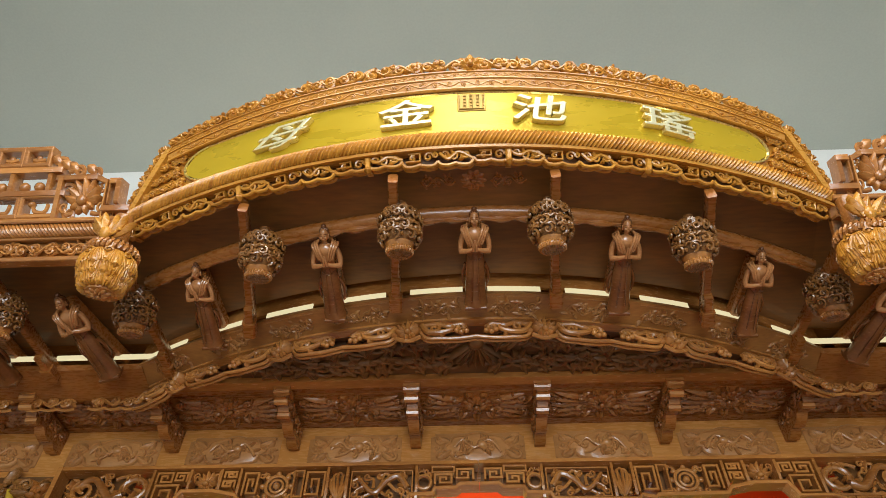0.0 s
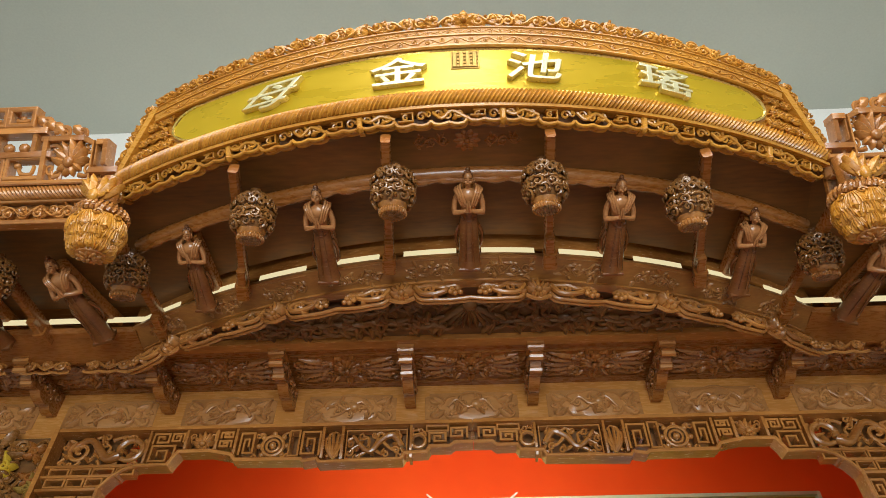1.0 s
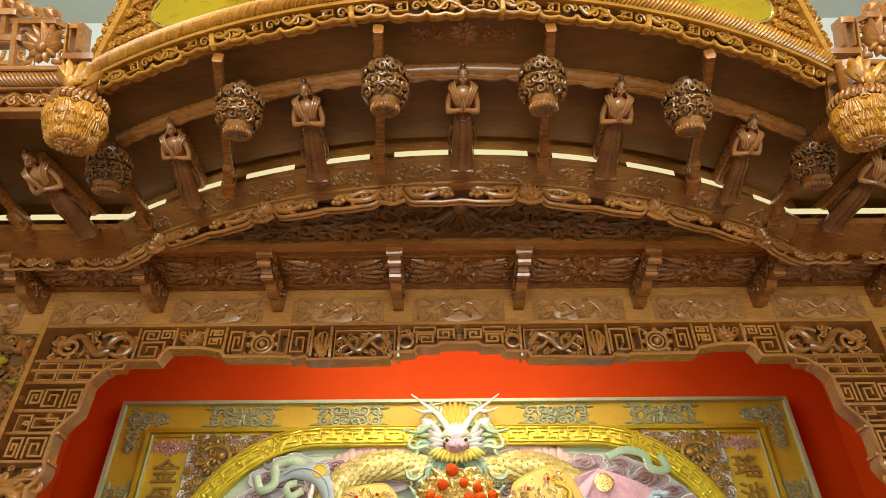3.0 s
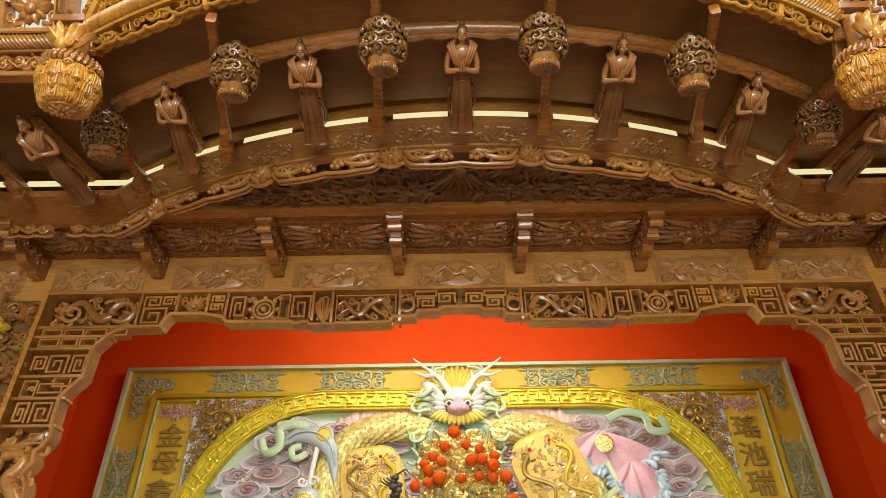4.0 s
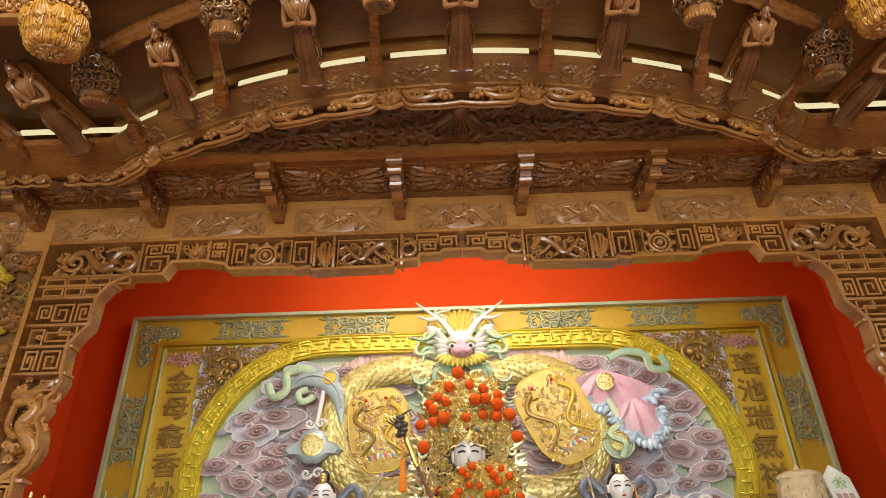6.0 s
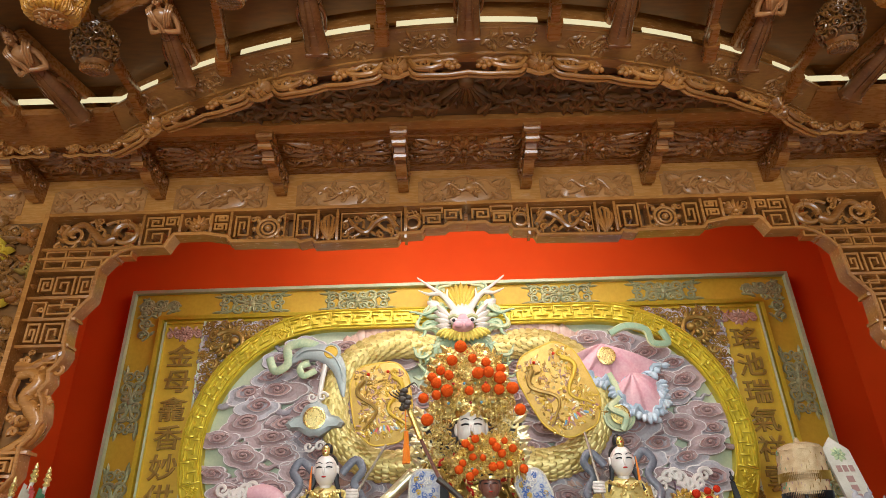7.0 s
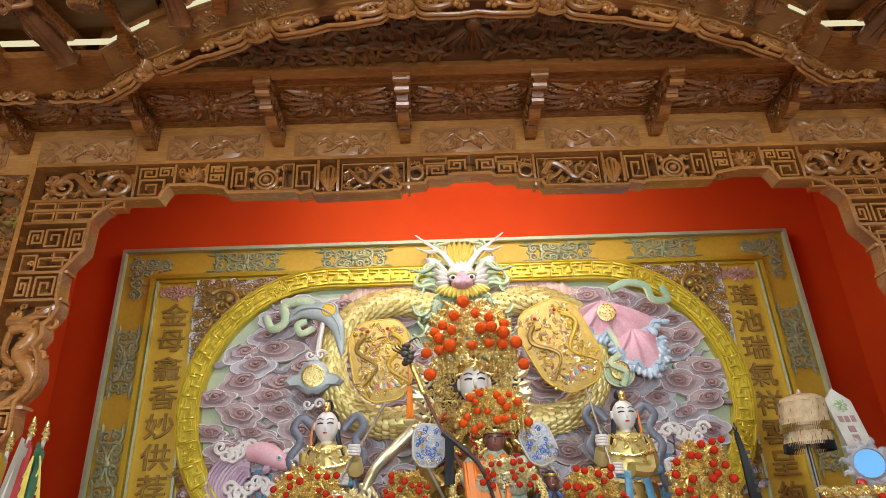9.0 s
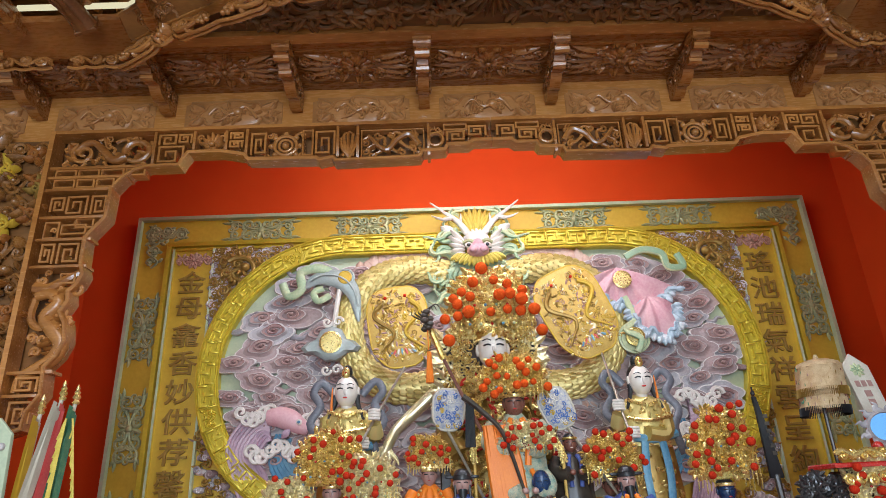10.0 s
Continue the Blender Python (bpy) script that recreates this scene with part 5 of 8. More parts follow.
def praying_figure():
    s = Shape()
    flat = Matrix.Diagonal((1, 0.70, 1, 1))
    s.lathe([(0.092, 0.0), (0.090, 0.03), (0.084, 0.06), (0.080, 0.16), (0.076, 0.26), (0.070, 0.35), (0.062, 0.395), (0.066, 0.402), (0.064, 0.412), (0.058, 0.418)], 24, flat, lambda a, k: 1.0 + 0.018 * math.cos(5 * a + k * 0.4))
    s.slab(-0.085, 0.085, -0.062, 0.062, -0.02, 0.004, 0.006)
    for x in (-0.022, 0.022):
        s.tube([(x * 0.8, -0.046, 0.39), (x, -0.056, 0.25), (x * 1.5, -0.064, 0.05)], 0.006, 5, ref=(0, 1, 0))
    s.tube([(-0.055, -0.024, 0.375), (-0.025, -0.046, 0.355), (0.025, -0.046, 0.355), (0.055, -0.024, 0.375)], 0.006, 5, ref=(0, 1, 0))
    for e in (-1, 1):
        s.tube([(e * 0.070, 0.01, 0.30), (e * 0.098, 0.015, 0.24), (e * 0.096, 0.02, 0.17), (e * 0.080, 0.02, 0.13)], lambda q: 0.014 * (1.2 - 0.6 * q), 7, ref=(0, 1, 0))
    s.mat = 1
    s.lathe([(0.056, 0.415), (0.062, 0.45), (0.072, 0.49), (0.078, 0.52), (0.066, 0.545), (0.034, 0.560), (0.021, 0.566), (0.020, 0.59)], 18, flat)
    # head with drawn-back hair and a low bun
    s.ball((0, -0.006, 0.622), (0.034, 0.037, 0.046), 14, 11)
    s.ball((0, -0.012, 0.598), (0.022, 0.026, 0.022), 10, 8)
    s.ball((0, -0.043, 0.616), (0.006, 0.008, 0.012), 6, 5)
    s.ball((0, -0.037, 0.594), (0.010, 0.007, 0.005), 8, 5)
    for e in (-1, 1):
        s.ball((e * 0.035, 0.004, 0.612), (0.006, 0.010, 0.018), 6, 5)
        s.ball((e * 0.017, -0.034, 0.604), (0.011, 0.008, 0.011), 8, 6)
        # upper arms, forearms raised to joined palms
        s.tube([(e * 0.072, 0.0, 0.532), (e * 0.094, -0.004, 0.495), (e * 0.106, -0.018, 0.45), (e * 0.104, -0.034, 0.415)], lambda q: 0.025 - 0.005 * q, 9, ref=(0, 1, 0))
        s.tube([(e * 0.106, -0.030, 0.412), (e * 0.066, -0.066, 0.428), (e * 0.018, -0.086, 0.447)], lambda q: 0.021 - 0.009 * q, 9, ref=(0, 0, 1))
        s.tube([(e * 0.012, -0.088, 0.440), (e * 0.008, -0.092, 0.475), (e * 0.003, -0.088, 0.512)], lambda q: 0.012 - 0.007 * q, 7, ref=(0, 1, 0))
        s.tube([(e * 0.030, -0.086, 0.437), (e * 0.026, -0.078, 0.450)], 0.014, 7, ref=(0, 1, 0))
        # ridged cape over the shoulder
        for k in range(3):
            g = 0.018 * k
            s.tube([(e * (0.012 + g), -0.058 + 0.3 * g, 0.455 + 0.3 * g), (e * (0.030 + g), -0.060 + 0.4 * g, 0.500), (e * (0.048 + g), -0.046 + 0.2 * g, 0.545 - 0.10 * g), (e * (0.062 + g), -0.008, 0.572 - 0.45 * g), (e * (0.055 + g), 0.035, 0.570 - 0.5 * g)], 0.0115, 7, ref=(0, 1, 0))
    s.mat = 0
    s.ball((0, 0.014, 0.640), (0.039, 0.036, 0.038), 14, 9)
    s.ball((0, 0.004, 0.680), (0.020, 0.020, 0.018), 9, 7)
    s.ball((0, 0.035, 0.615), (0.036, 0.026, 0.040), 10, 8)
    for k in range(-2, 3):
        s.ball((0.013 * k, -0.016 + 0.002 * k * k, 0.666 - 0.003 * k * k), (0.009, 0.010, 0.010), 7, 5)
    for e in (-1, 1):
        s.tube([(e * 0.006, -0.040, 0.627), (e * 0.015, -0.037, 0.630), (e * 0.026, -0.029, 0.625)], 0.0034, 5, ref=(0, 1, 0))
        s.tube([(e * 0.008, -0.040, 0.617), (e * 0.016, -0.037, 0.615), (e * 0.024, -0.031, 0.616)], 0.0034, 5, ref=(0, 1, 0))
    turn = Matrix.Translation((0, 0, 0.59)) @ Matrix.Rotation(radians(-20), 4, "X") @ Matrix.Translation((0, 0, -0.59))
    s.v = [tuple(turn @ Vector(q)) if q[2] > 0.573 and abs(q[0]) < 0.046 else q for q in s.v]
    me = part("praying_figure", s, [WOOD_FIGURE, WOOD_TORSO])
    me.data.transform(Matrix.Diagonal((0.84, 0.92, 1.0, 1)))
    return tagged(me, "reddish wooden praying figure leaning out as a bracket", "statue", "figures under the canopy")


def stand(base, head):
    """The pose of a figure that leans from base to head and turns its front to the hall."""
    z = (head - base).normalized()
    f = Vector((0, -0.67, -0.74))
    f = (f - f.dot(z) * z).normalized()
    x = (-f).cross(z).normalized()
    m = Matrix((x, -f, z)).transposed().to_4x4() @ Matrix.Scale(min(1.0, (head - base).length / 0.615), 4)
    m.translation = base
    return m


figure = praying_figure()
spots = [(back_at(2.87, k * 0.885, 4.375), front_at(2.37, k, 4.495, 6.0)) for k in (-4, -2, 0, 2, 4)]
for e in (-1, 1):
    spots += [(Vector((e * 2.30, 3.46, 4.40)), Vector((e * 2.42, 2.92, 4.49))), (Vector((e * 2.98, 3.50, 4.41)), Vector((e * 3.02, 2.86, 4.42)))]
figure.matrix_basis = stand(*spots[0])
bpy.context.view_layer.update()
for b, h in spots[1:]:
    copy_thing(figure, stand(b, h) @ Matrix.Scale(1 / figure.scale[0], 4))
for b, h in spots:
    s = Shape()
    d = (h - b)
    d.z = 0
    d.normalize()
    beam_between(s, Vector((b.x, b.y, DECK - 0.045)) + d * -0.06, Vector((h.x, h.y, DECK - 0.045)) - d * 0.03, 0.075, 0.08)
    part("bracket_arm", s, WOOD_RED, canopy, "chamfered bracket arm")


def pierced_ball():
    ob = thing("pierced_ball", "carved brown wooden ball of pierced cloud scrolls", "carved ball", "balls under the canopy")
    # solid ball; its dark colour gives the shade of a hollow inside
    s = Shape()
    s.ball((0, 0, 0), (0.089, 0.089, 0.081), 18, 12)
    part("core", s, WOOD_SHADED, ob, "solid core coloured dark as a shaded hollow")
    s = Shape()
    wrap = lambda u, v, w: ((0.094 + w) * math.cos(v) * math.sin(u), -(0.094 + w) * math.cos(v) * math.cos(u), (0.086 + w) * math.sin(v))
    for j, (lat, n) in enumerate(((0.50, 8), (0.04, 9), (-0.42, 8))):
        for i in range(n):
            u, way = 2 * math.pi * (i + 0.5 * (j % 2)) / n, (1 if i % 2 else -1)
            s.spiral((u, lat), 0.27, 1.15, math.pi * (0.5 + (i % 2)), way, 0.082, 0.004, 7, 16, 0.13)
            s.tube([(u - 0.36, lat + 0.16, 0.004), (u - 0.18, lat + 0.27, 0.008), (u, lat + 0.22, 0.010), (u + 0.18, lat + 0.27, 0.008), (u + 0.36, lat + 0.16, 0.004)], 0.060, 6, flat=0.13)
            s.ball((u + 0.02 * way, lat, 0.004), (0.075, 0.075, 0.010), 7, 5)
            s.leaf((u + 0.36, lat - 0.18), math.pi / 2, 0.26, 0.20, 0.012, 0.0)
    s.v = [(a, max(-1.45, min(1.45, b)), c) for a, b, c in s.v]
    part("scroll_shell", s, WOOD_BALL, ob, "pierced scroll shell", wrap)
    s = Shape()
    s.lathe([(0.052, -0.103), (0.058, -0.098), (0.060, -0.088), (0.055, -0.080), (0.062, -0.070), (0.068, -0.055)], 22)
    for i in range(26):
        a = 2 * math.pi * i / 26
        s.tube([(0.056 * math.cos(a), 0.056 * math.sin(a), -0.102), (0.062 * math.cos(a), 0.062 * math.sin(a), -0.092), (0.058 * math.cos(a), 0.058 * math.sin(a), -0.080)], 0.005, 5)
    part("socket", s, WOOD, ob, "round beaded socket")
    s = Shape()
    s.lathe([(0.050, -0.104), (0.051, -0.100), (0.049, -0.099)], 20)
    for i in range(-4, 5):
        h = math.sqrt(0.048 ** 2 - (0.0105 * i) ** 2)
        s.tube([(0.0105 * i, -h, -0.1045), (0.0105 * i, h, -0.1045)], 0.003, 4)
        s.tube([(-h, 0.0105 * i, -0.1045), (h, 0.0105 * i, -0.1045)], 0.003, 4)
    part("grille", s, WOOD_BALL, ob, "woven lattice end")
    s = Shape()
    for tier, (n, rad0, z0, cr) in enumerate(((14, 0.086, 0.062, 0.022), (14, 0.074, 0.090, 0.021), (10, 0.052, 0.112, 0.020))):
        for i in range(n):
            a = 2 * math.pi * (i + 0.5 * tier) / n
            out, side = Vector((math.cos(a), math.sin(a), 0)), Vector((-math.sin(a), math.cos(a), 0))
            c = out * rad0 + Vector((0, 0, z0))
            pts = [c + side * (cr * (1 - 0.05 * k) * math.cos(0.5 * k)) + Vector((0, 0, cr * (1 - 0.05 * k) * math.sin(0.5 * k))) + out * (0.008 + 0.001 * k) for k in range(16)]
            s.tube(pts, lambda q: 0.0075 * (1.1 - 0.4 * q), 6, ref=out)
    s.lathe([(0.070, 0.04), (0.084, 0.065), (0.076, 0.095), (0.05, 0.122), (0.03, 0.135), (0.028, 0.17)], 16)
    part("crown", s, WOOD_BALL, ob, "curled leaf crown")
    return ob


ball_first = pierced_ball()
ball_spots = [(front_at(2.31, k, 4.345, 5.5), back_at(2.88, k, 4.45), front_at(2.06, k, 4.475, 5.45)) for k in (-3, -1, 1, 3)]
for e in (-1, 1):
    for x in (1.93, 2.70, 3.38):
        ball_spots.append((Vector((e * x, 2.90, 4.365)), Vector((e * x, 3.5, 4.47)), Vector((e * x, 2.55, 4.47))))
for i, (c, b, f) in enumerate(ball_spots):
    m = pose(*c, 20, 0, 0) @ pose(0, 0, 0, 0, 0, 37 * i) @ Matrix.Scale(1.07, 4)
    if i == 0:
        ball_first.matrix_basis = m
        bpy.context.view_layer.update()
    else:
        copy_thing(ball_first, pose(*c, 20, 0, 0) @ pose(0, 0, 0, 0, 0, 37 * i))
    s = Shape()
    beam_between(s, b, f, 0.048, 0.07)
    d = (b - f).normalized()
    beam_between(s, b - d * 0.02 - Vector((0, 0, 0.05)), b - d * 0.20 - Vector((0, 0, 0.05)), 0.048, 0.05)
    beam_between(s, b + d * 0.02 - Vector((0, 0, 0.055)), b - d * 0.09 - Vector((0, 0, 0.055)), 0.075, 0.065)
    part("bracket_arm", s, WOOD_RED, canopy, "stepped bracket arm")


def lotus_pendant():
    ob = thing("lotus_pendant", "orange-brown carved lotus pendant hanging at the canopy corner", "pendant", "pendants of the canopy")
    prof = [(0.055, -0.175), (0.085, -0.165), (0.105, -0.12), (0.125, -0.06), (0.140, 0.0), (0.140, 0.05), (0.125, 0.085), (0.145, 0.10), (0.150, 0.125), (0.135, 0.15), (0.10, 0.17), (0.07, 0.22), (0.06, 0.40)]
    s = Shape()
    s.lathe(prof, 24)
    part("bud", s, WOOD, ob)
    rad = lambda h: float(np.interp(h, [q[1] for q in prof], [q[0] for q in prof]))
    wrap = lambda u, v, w: ((rad(v) + w) * math.cos(u / 0.14), (rad(v) + w) * math.sin(u / 0.14), v)
    for v0, n, ln, off in ((0.085, 8, 0.13, 0.0), (0.02, 8, 0.12, 0.5), (-0.06, 9, 0.10, 0.25)):
        s = Shape()
        for i in range(n):
            u = 0.88 * (i + off) / n
            wide = 0.88 / n
            s.leaf((u, v0), -math.pi / 2, ln, wide * 1.12, 0.034, 0.0, 0.6)
            for j in (-1, 1):
                s.leaf((u + 0.22 * wide * j, v0 - 0.01), -math.pi / 2 + 0.22 * j, ln * 0.92, wide * 0.55, 0.032, 0.0, 0.6)
            for j in range(-3, 4):
                k = 0.13 * wide * j
                s.tube([(u + k * 0.5, v0 - 0.01, 0.020), (u + k, v0 - ln * 0.5, 0.034 - 0.0012 * j * j), (u + k * 1.2, v0 - ln * (0.92 - 0.02 * j * j), 0.034)], 0.0042, 5)
            s.spiral((u + 0.44 / n, v0 - 0.02), 0.026, 1.3, 0, 1, 0.008, 0.02)
        part("petal_tier", s, WOOD_FRONT, ob, "", wrap)
    s = Shape()
    for i in range(30):
        a = 2 * math.pi * i / 30
        s.tube([(0.147 * math.cos(a), 0.147 * math.sin(a), 0.09), (0.158 * math.cos(a + 0.06), 0.158 * math.sin(a + 0.06), 0.115), (0.140 * math.cos(a + 0.12), 0.140 * math.sin(a + 0.12), 0.15)], 0.011, 5)
    part("ridged_collar", s, WOOD, ob, "ridged collar")
    s = Shape()
    s.rosette((0, 0), 0.075, 0, 10, 0.02)
    part("end_rosette", s, WOOD, ob, "small rosette below", lambda u, v, w: (u, v, -0.172 - w))
    s = Shape()
    for i in range(7):
        s.leaf((0.03 * math.cos(i), 0.0), math.pi / 2 + 0.32 * (i - 3), 0.17, 0.06, 0.03, 0.02 * (i % 2), 0.6)
    s.ball((0.0, 0.02, 0.03), (0.035, 0.05, 0.03), 8, 6)
    s.spiral((0.05, 0.03), 0.035, 1.3, 0, 1, 0.012, 0.03)
    part("bird_crest", s, WOOD_FRONT, ob, "feathered crest above", lambda u, v, w: (u, -0.11 - w, 0.17 + v))
    return ob


pendant = lotus_pendant()
pendant.matrix_basis = pose(-1.83, 2.40, 4.22, 14, 0, 0) @ Matrix.Scale(0.8, 4)
bpy.context.view_layer.update()
copy_thing(pendant, pose(1.87, 2.40, 4.20, 14, 0, 0))

# ---- painted relief panel behind the altar ----
panel = thing("relief_panel", "gilt and painted wooden relief panel on the red wall", "relief panel")
PAN = upright(6.2)
ZB = 1.3


def both(shape):
    """The shape and its mirror image in x."""
    n = len(shape.v)
    shape.v += [(-a, b, c) for a, b, c in shape.v]
    shape.f += [tuple(n + i for i in f) for f in shape.f]
    shape.m += list(shape.m)
    return shape


s = Shape()
s.slab(-3.12, 3.12, ZB, 4.42, 0.0, 0.07, 0.006)
part("panel_board", s, OCHRE, panel, "ochre gilt board", PAN)
s = Shape()
for p, q in (((-3.13, ZB), (-3.13, 4.43)), ((-3.13, 4.43), (3.13, 4.43)), ((3.13, 4.43), (3.13, ZB))):
    s.bar(p, q, 0.03, 0.0, 0.12, 0.006)
part("outer_edge", s, EDGE, panel, "pale green edge", PAN)
s = Shape()
for off, w, h in ((0.0, 0.035, 0.115), (0.045, 0.02, 0.10)):
    for p, q in (((-2.83 + off, ZB), (-2.83 + off, 4.16 - off)), ((-2.83 + off, 4.16 - off), (2.83 - off, 4.16 - off)), ((2.83 - off, 4.16 - off), (2.83 - off, ZB))):
        s.bar(p, q, w, 0.05, h, 0.008)
part("inner_moulding", s, RINGGOLD, panel, "gilt moulding", PAN)
s = Shape()
for e in (-1, 1):
    for x in (2.785, 2.415):
        s.bar((e * x, ZB), (e * x, 4.11), 0.018, 0.05, 0.105, 0.005)
part("text_edge", s, EDGE, panel, "pale green fillets", PAN)


def ornament(w, h, seed):
    """A symmetrical scroll ornament."""
    o = Shape()
    o.spiral((w * 0.17, h * 0.24), h * 0.30, 1.5, -1.2, 1, 0.016, 0.01, 6)
    o.spiral((w * 0.17, -h * 0.24), h * 0.30, 1.5, 1.2, -1, 0.016, 0.01, 6)
    o.spiral((w * 0.34, h * 0.20), h * 0.22, 1.4, 2.2, -1, 0.014, 0.01, 6)
    o.spiral((w * 0.34, -h * 0.20), h * 0.22, 1.4, -2.2, 1, 0.014, 0.01, 6)
    o.spiral((w * 0.40, 0.05 * h), h * 0.16, 1.2, 2.0, 1, 0.011, 0.01, 5)
    o.leaf((w * 0.05, 0), 0.25, w * 0.32, h * 0.16, 0.02)
    o.leaf((w * 0.05, 0), -0.35, w * 0.28, h * 0.14, 0.02)
    o.leaf((w * 0.3, h * 0.3), 0.5, w * 0.18, h * 0.14, 0.02)
    o.leaf((w * 0.3, -h * 0.3), -0.5, w * 0.18, h * 0.14, 0.02)
    o.tube([(0.0, 0.0, 0.012), (w * 0.15, h * 0.1, 0.012), (w * 0.3, h * 0.42, 0.012), (w * 0.42, h * 0.40, 0.01)], 0.012, 5)
    o.tube([(0.0, 0.0, 0.012), (w * 0.15, -h * 0.1, 0.012), (w * 0.3, -h * 0.42, 0.012), (w * 0.42, -h * 0.40, 0.01)], 0.012, 5)
    o.spiral((w * 0.075, h * 0.30), h * 0.20, 1.4, 0.4, -1, 0.014, 0.012, 6)
    o.spiral((w * 0.075, -h * 0.30), h * 0.20, 1.4, -0.4, 1, 0.014, 0.012, 6)
    o.leaf((0.0, 0.0), 1.25, h * 0.5, h * 0.2, 0.03)
    o.leaf((0.0, 0.0), -1.25, h * 0.5, h * 0.2, 0.03)
    o.leaf((w * 0.36, h * 0.36), 0.1, w * 0.16, h * 0.13, 0.02)
    o.leaf((w * 0.36, -h * 0.36), -0.1, w * 0.16, h * 0.13, 0.02)
    both(o)
    o.ball((0, 0, 0.012), (0.035, 0.035, 0.02), 10, 6)
    return o


for x in (-2.0, -0.99, 0.95, 1.95):
    part("scroll_ornament", shifted(ornament(0.72, 0.20, 1), x, 4.295, 0.07), VERDI, panel, "grey-green scroll ornament", PAN)
for e in (-1, 1):
    for z in (3.38, 2.52, 1.7):
        o = ornament(0.66, 0.22, 2)
        o.v = [(b, a, c) for a, b, c in o.v]
        part("scroll_ornament", shifted(o, e * 2.985, z, 0.07), VERDI, panel, "grey-green scroll ornament", PAN)
    o = Shape()
    o.vine(-0.42, -0.02, -0.20, -0.02, 0, 0.013, 0.12, 301, 0.02)
    o.vine(-0.40, -0.05, -0.19, -0.04, 0, 0.010, 0.10, 302, 0.02)
    k = len(o.v)
    o2 = Shape()
    o2.vine(0.02, 0.45, -0.20, -0.02, 0, 0.013, 0.12, 303, 0.02)
    o2.v = [(b, -a, c) for a, b, c in o2.v]
    o.add(o2.v, o2.f)
    o.v = [(e * (3.10 + a), 4.40 + b, 0.07 + c) for a, b, c in o.v]
    part("corner_ornament", o, VERDI, panel, "grey-green corner scrolls", PAN)
for col, x in (("金母龕香妙供荐馨", -2.60), ("瑤池瑞氣祥雲呈絢", 2.60)):
    for i, ch in enumerate(col):
        part("character", shifted(glyph(ch, 0.225, 0.02), x, 3.80 - 0.247 * i, 0.080, 1.0, 1.12), BRONZE, panel, "raised bronze-gold character", PAN)
    o = Shape()
    o.rosette((x, 4.01), 0.085, 0.07, 9, 0.03)
    for e in (-1, 1):
        o.vine(*sorted((x + e * 0.03, x + e * 0.16)), 3.94, 4.07, 0.07, 0.010, 0.07, 310, 0.025)
    part("panel_flower", o, ROSE, panel, "carved flower above the characters", PAN)

# gilt ring: straight above, round at the sides
HS, RO, RI, ZC = 1.20, 1.24, 1.055, 2.925
RM = (RO + RI) / 2


def ring(u, v, w):
    """u along the ring from the top centre to the right, v outwards from its middle."""
    e, a = (1 if u >= 0 else -1), abs(u)
    if a <= HS:
        return PAN(e * a, ZC + RM + v, w)
    t = (a - HS) / RM
    return PAN(e * (HS + (RM + v) * math.sin(t)), ZC + (RM + v) * math.cos(t), w)


UEND = HS + RM * 2.62
s = Shape()
sheet(s, -UEND, UEND, -0.092, 0.092, 0.04, 0.165, 90)
part("ring_body", s, RINGGOLD, panel, "gilt ring", ring)
s = Shape()
for v in (-0.088, 0.088):
    s.tube([(-UEND + 2 * UEND * i / 110, v, 0.128) for i in range(111)], 0.012, 5)
s.v = [(a, b, c + 0.040) for a, b, c in s.v]
part("ring_bead", s, RINGGOLD, panel, "", ring)
s = Shape()
nkey = 45
for i in range(nkey):
    u, d = -UEND + 2 * UEND * i / nkey, 2 * UEND / nkey
    if i % 9 in (4,):
        s.vine(u + 0.01, u + d - 0.01, -0.07, 0.07, 0.12, 0.008, 0.05, i, 0.02)
        for q in (u + 0.004, u + d - 0.004):
            s.bar((q, -0.08), (q, 0.08), 0.008, 0.12, 0.14, 0.002)
        continue
    t, w0, w1 = 0.013, 0.11, 0.146
    f = 1 if i % 2 else -1
    for a, b in (((0.06, 0.062), (0.94, 0.062)), ((0.06, 0.062), (0.06, 0.0)), ((0.94, 0.062), (0.94, 0.0)), ((0.50, -0.062), (0.50, 0.022)), ((0.28, 0.022), (0.72, 0.022)), ((0.06, -0.062), (0.94, -0.062)), ((0.06, -0.030), (0.30, -0.030)), ((0.70, -0.030), (0.94, -0.030))):
        s.bar((u + a[0] * d, f * a[1]), (u + b[0] * d, f * b[1]), t, w0, w1, 0.004)
s.v = [(a, b, c + 0.040) for a, b, c in s.v]
part("key_pattern", s, RINGGOLD, panel, "raised key-pattern fret", ring)
s = Shape()
pts = [(HS + (RI + 0.04) * math.sin(a), ZC + (RI + 0.04) * math.cos(a)) for a in [math.pi * (i / 24) for i in range(1, 24)]]
poly = pts + [(-p[0], p[1]) for p in pts[::-1]]
s.prism(poly, 0.0, 0.045 + 0.03, 0.004)
part("ground", s, CELADON, panel, "celadon ground", PAN)


def inside(x, z, m=0.0):
    dx = max(0.0, abs(x) - HS)
    return math.hypot(dx, z - ZC) < RI - m


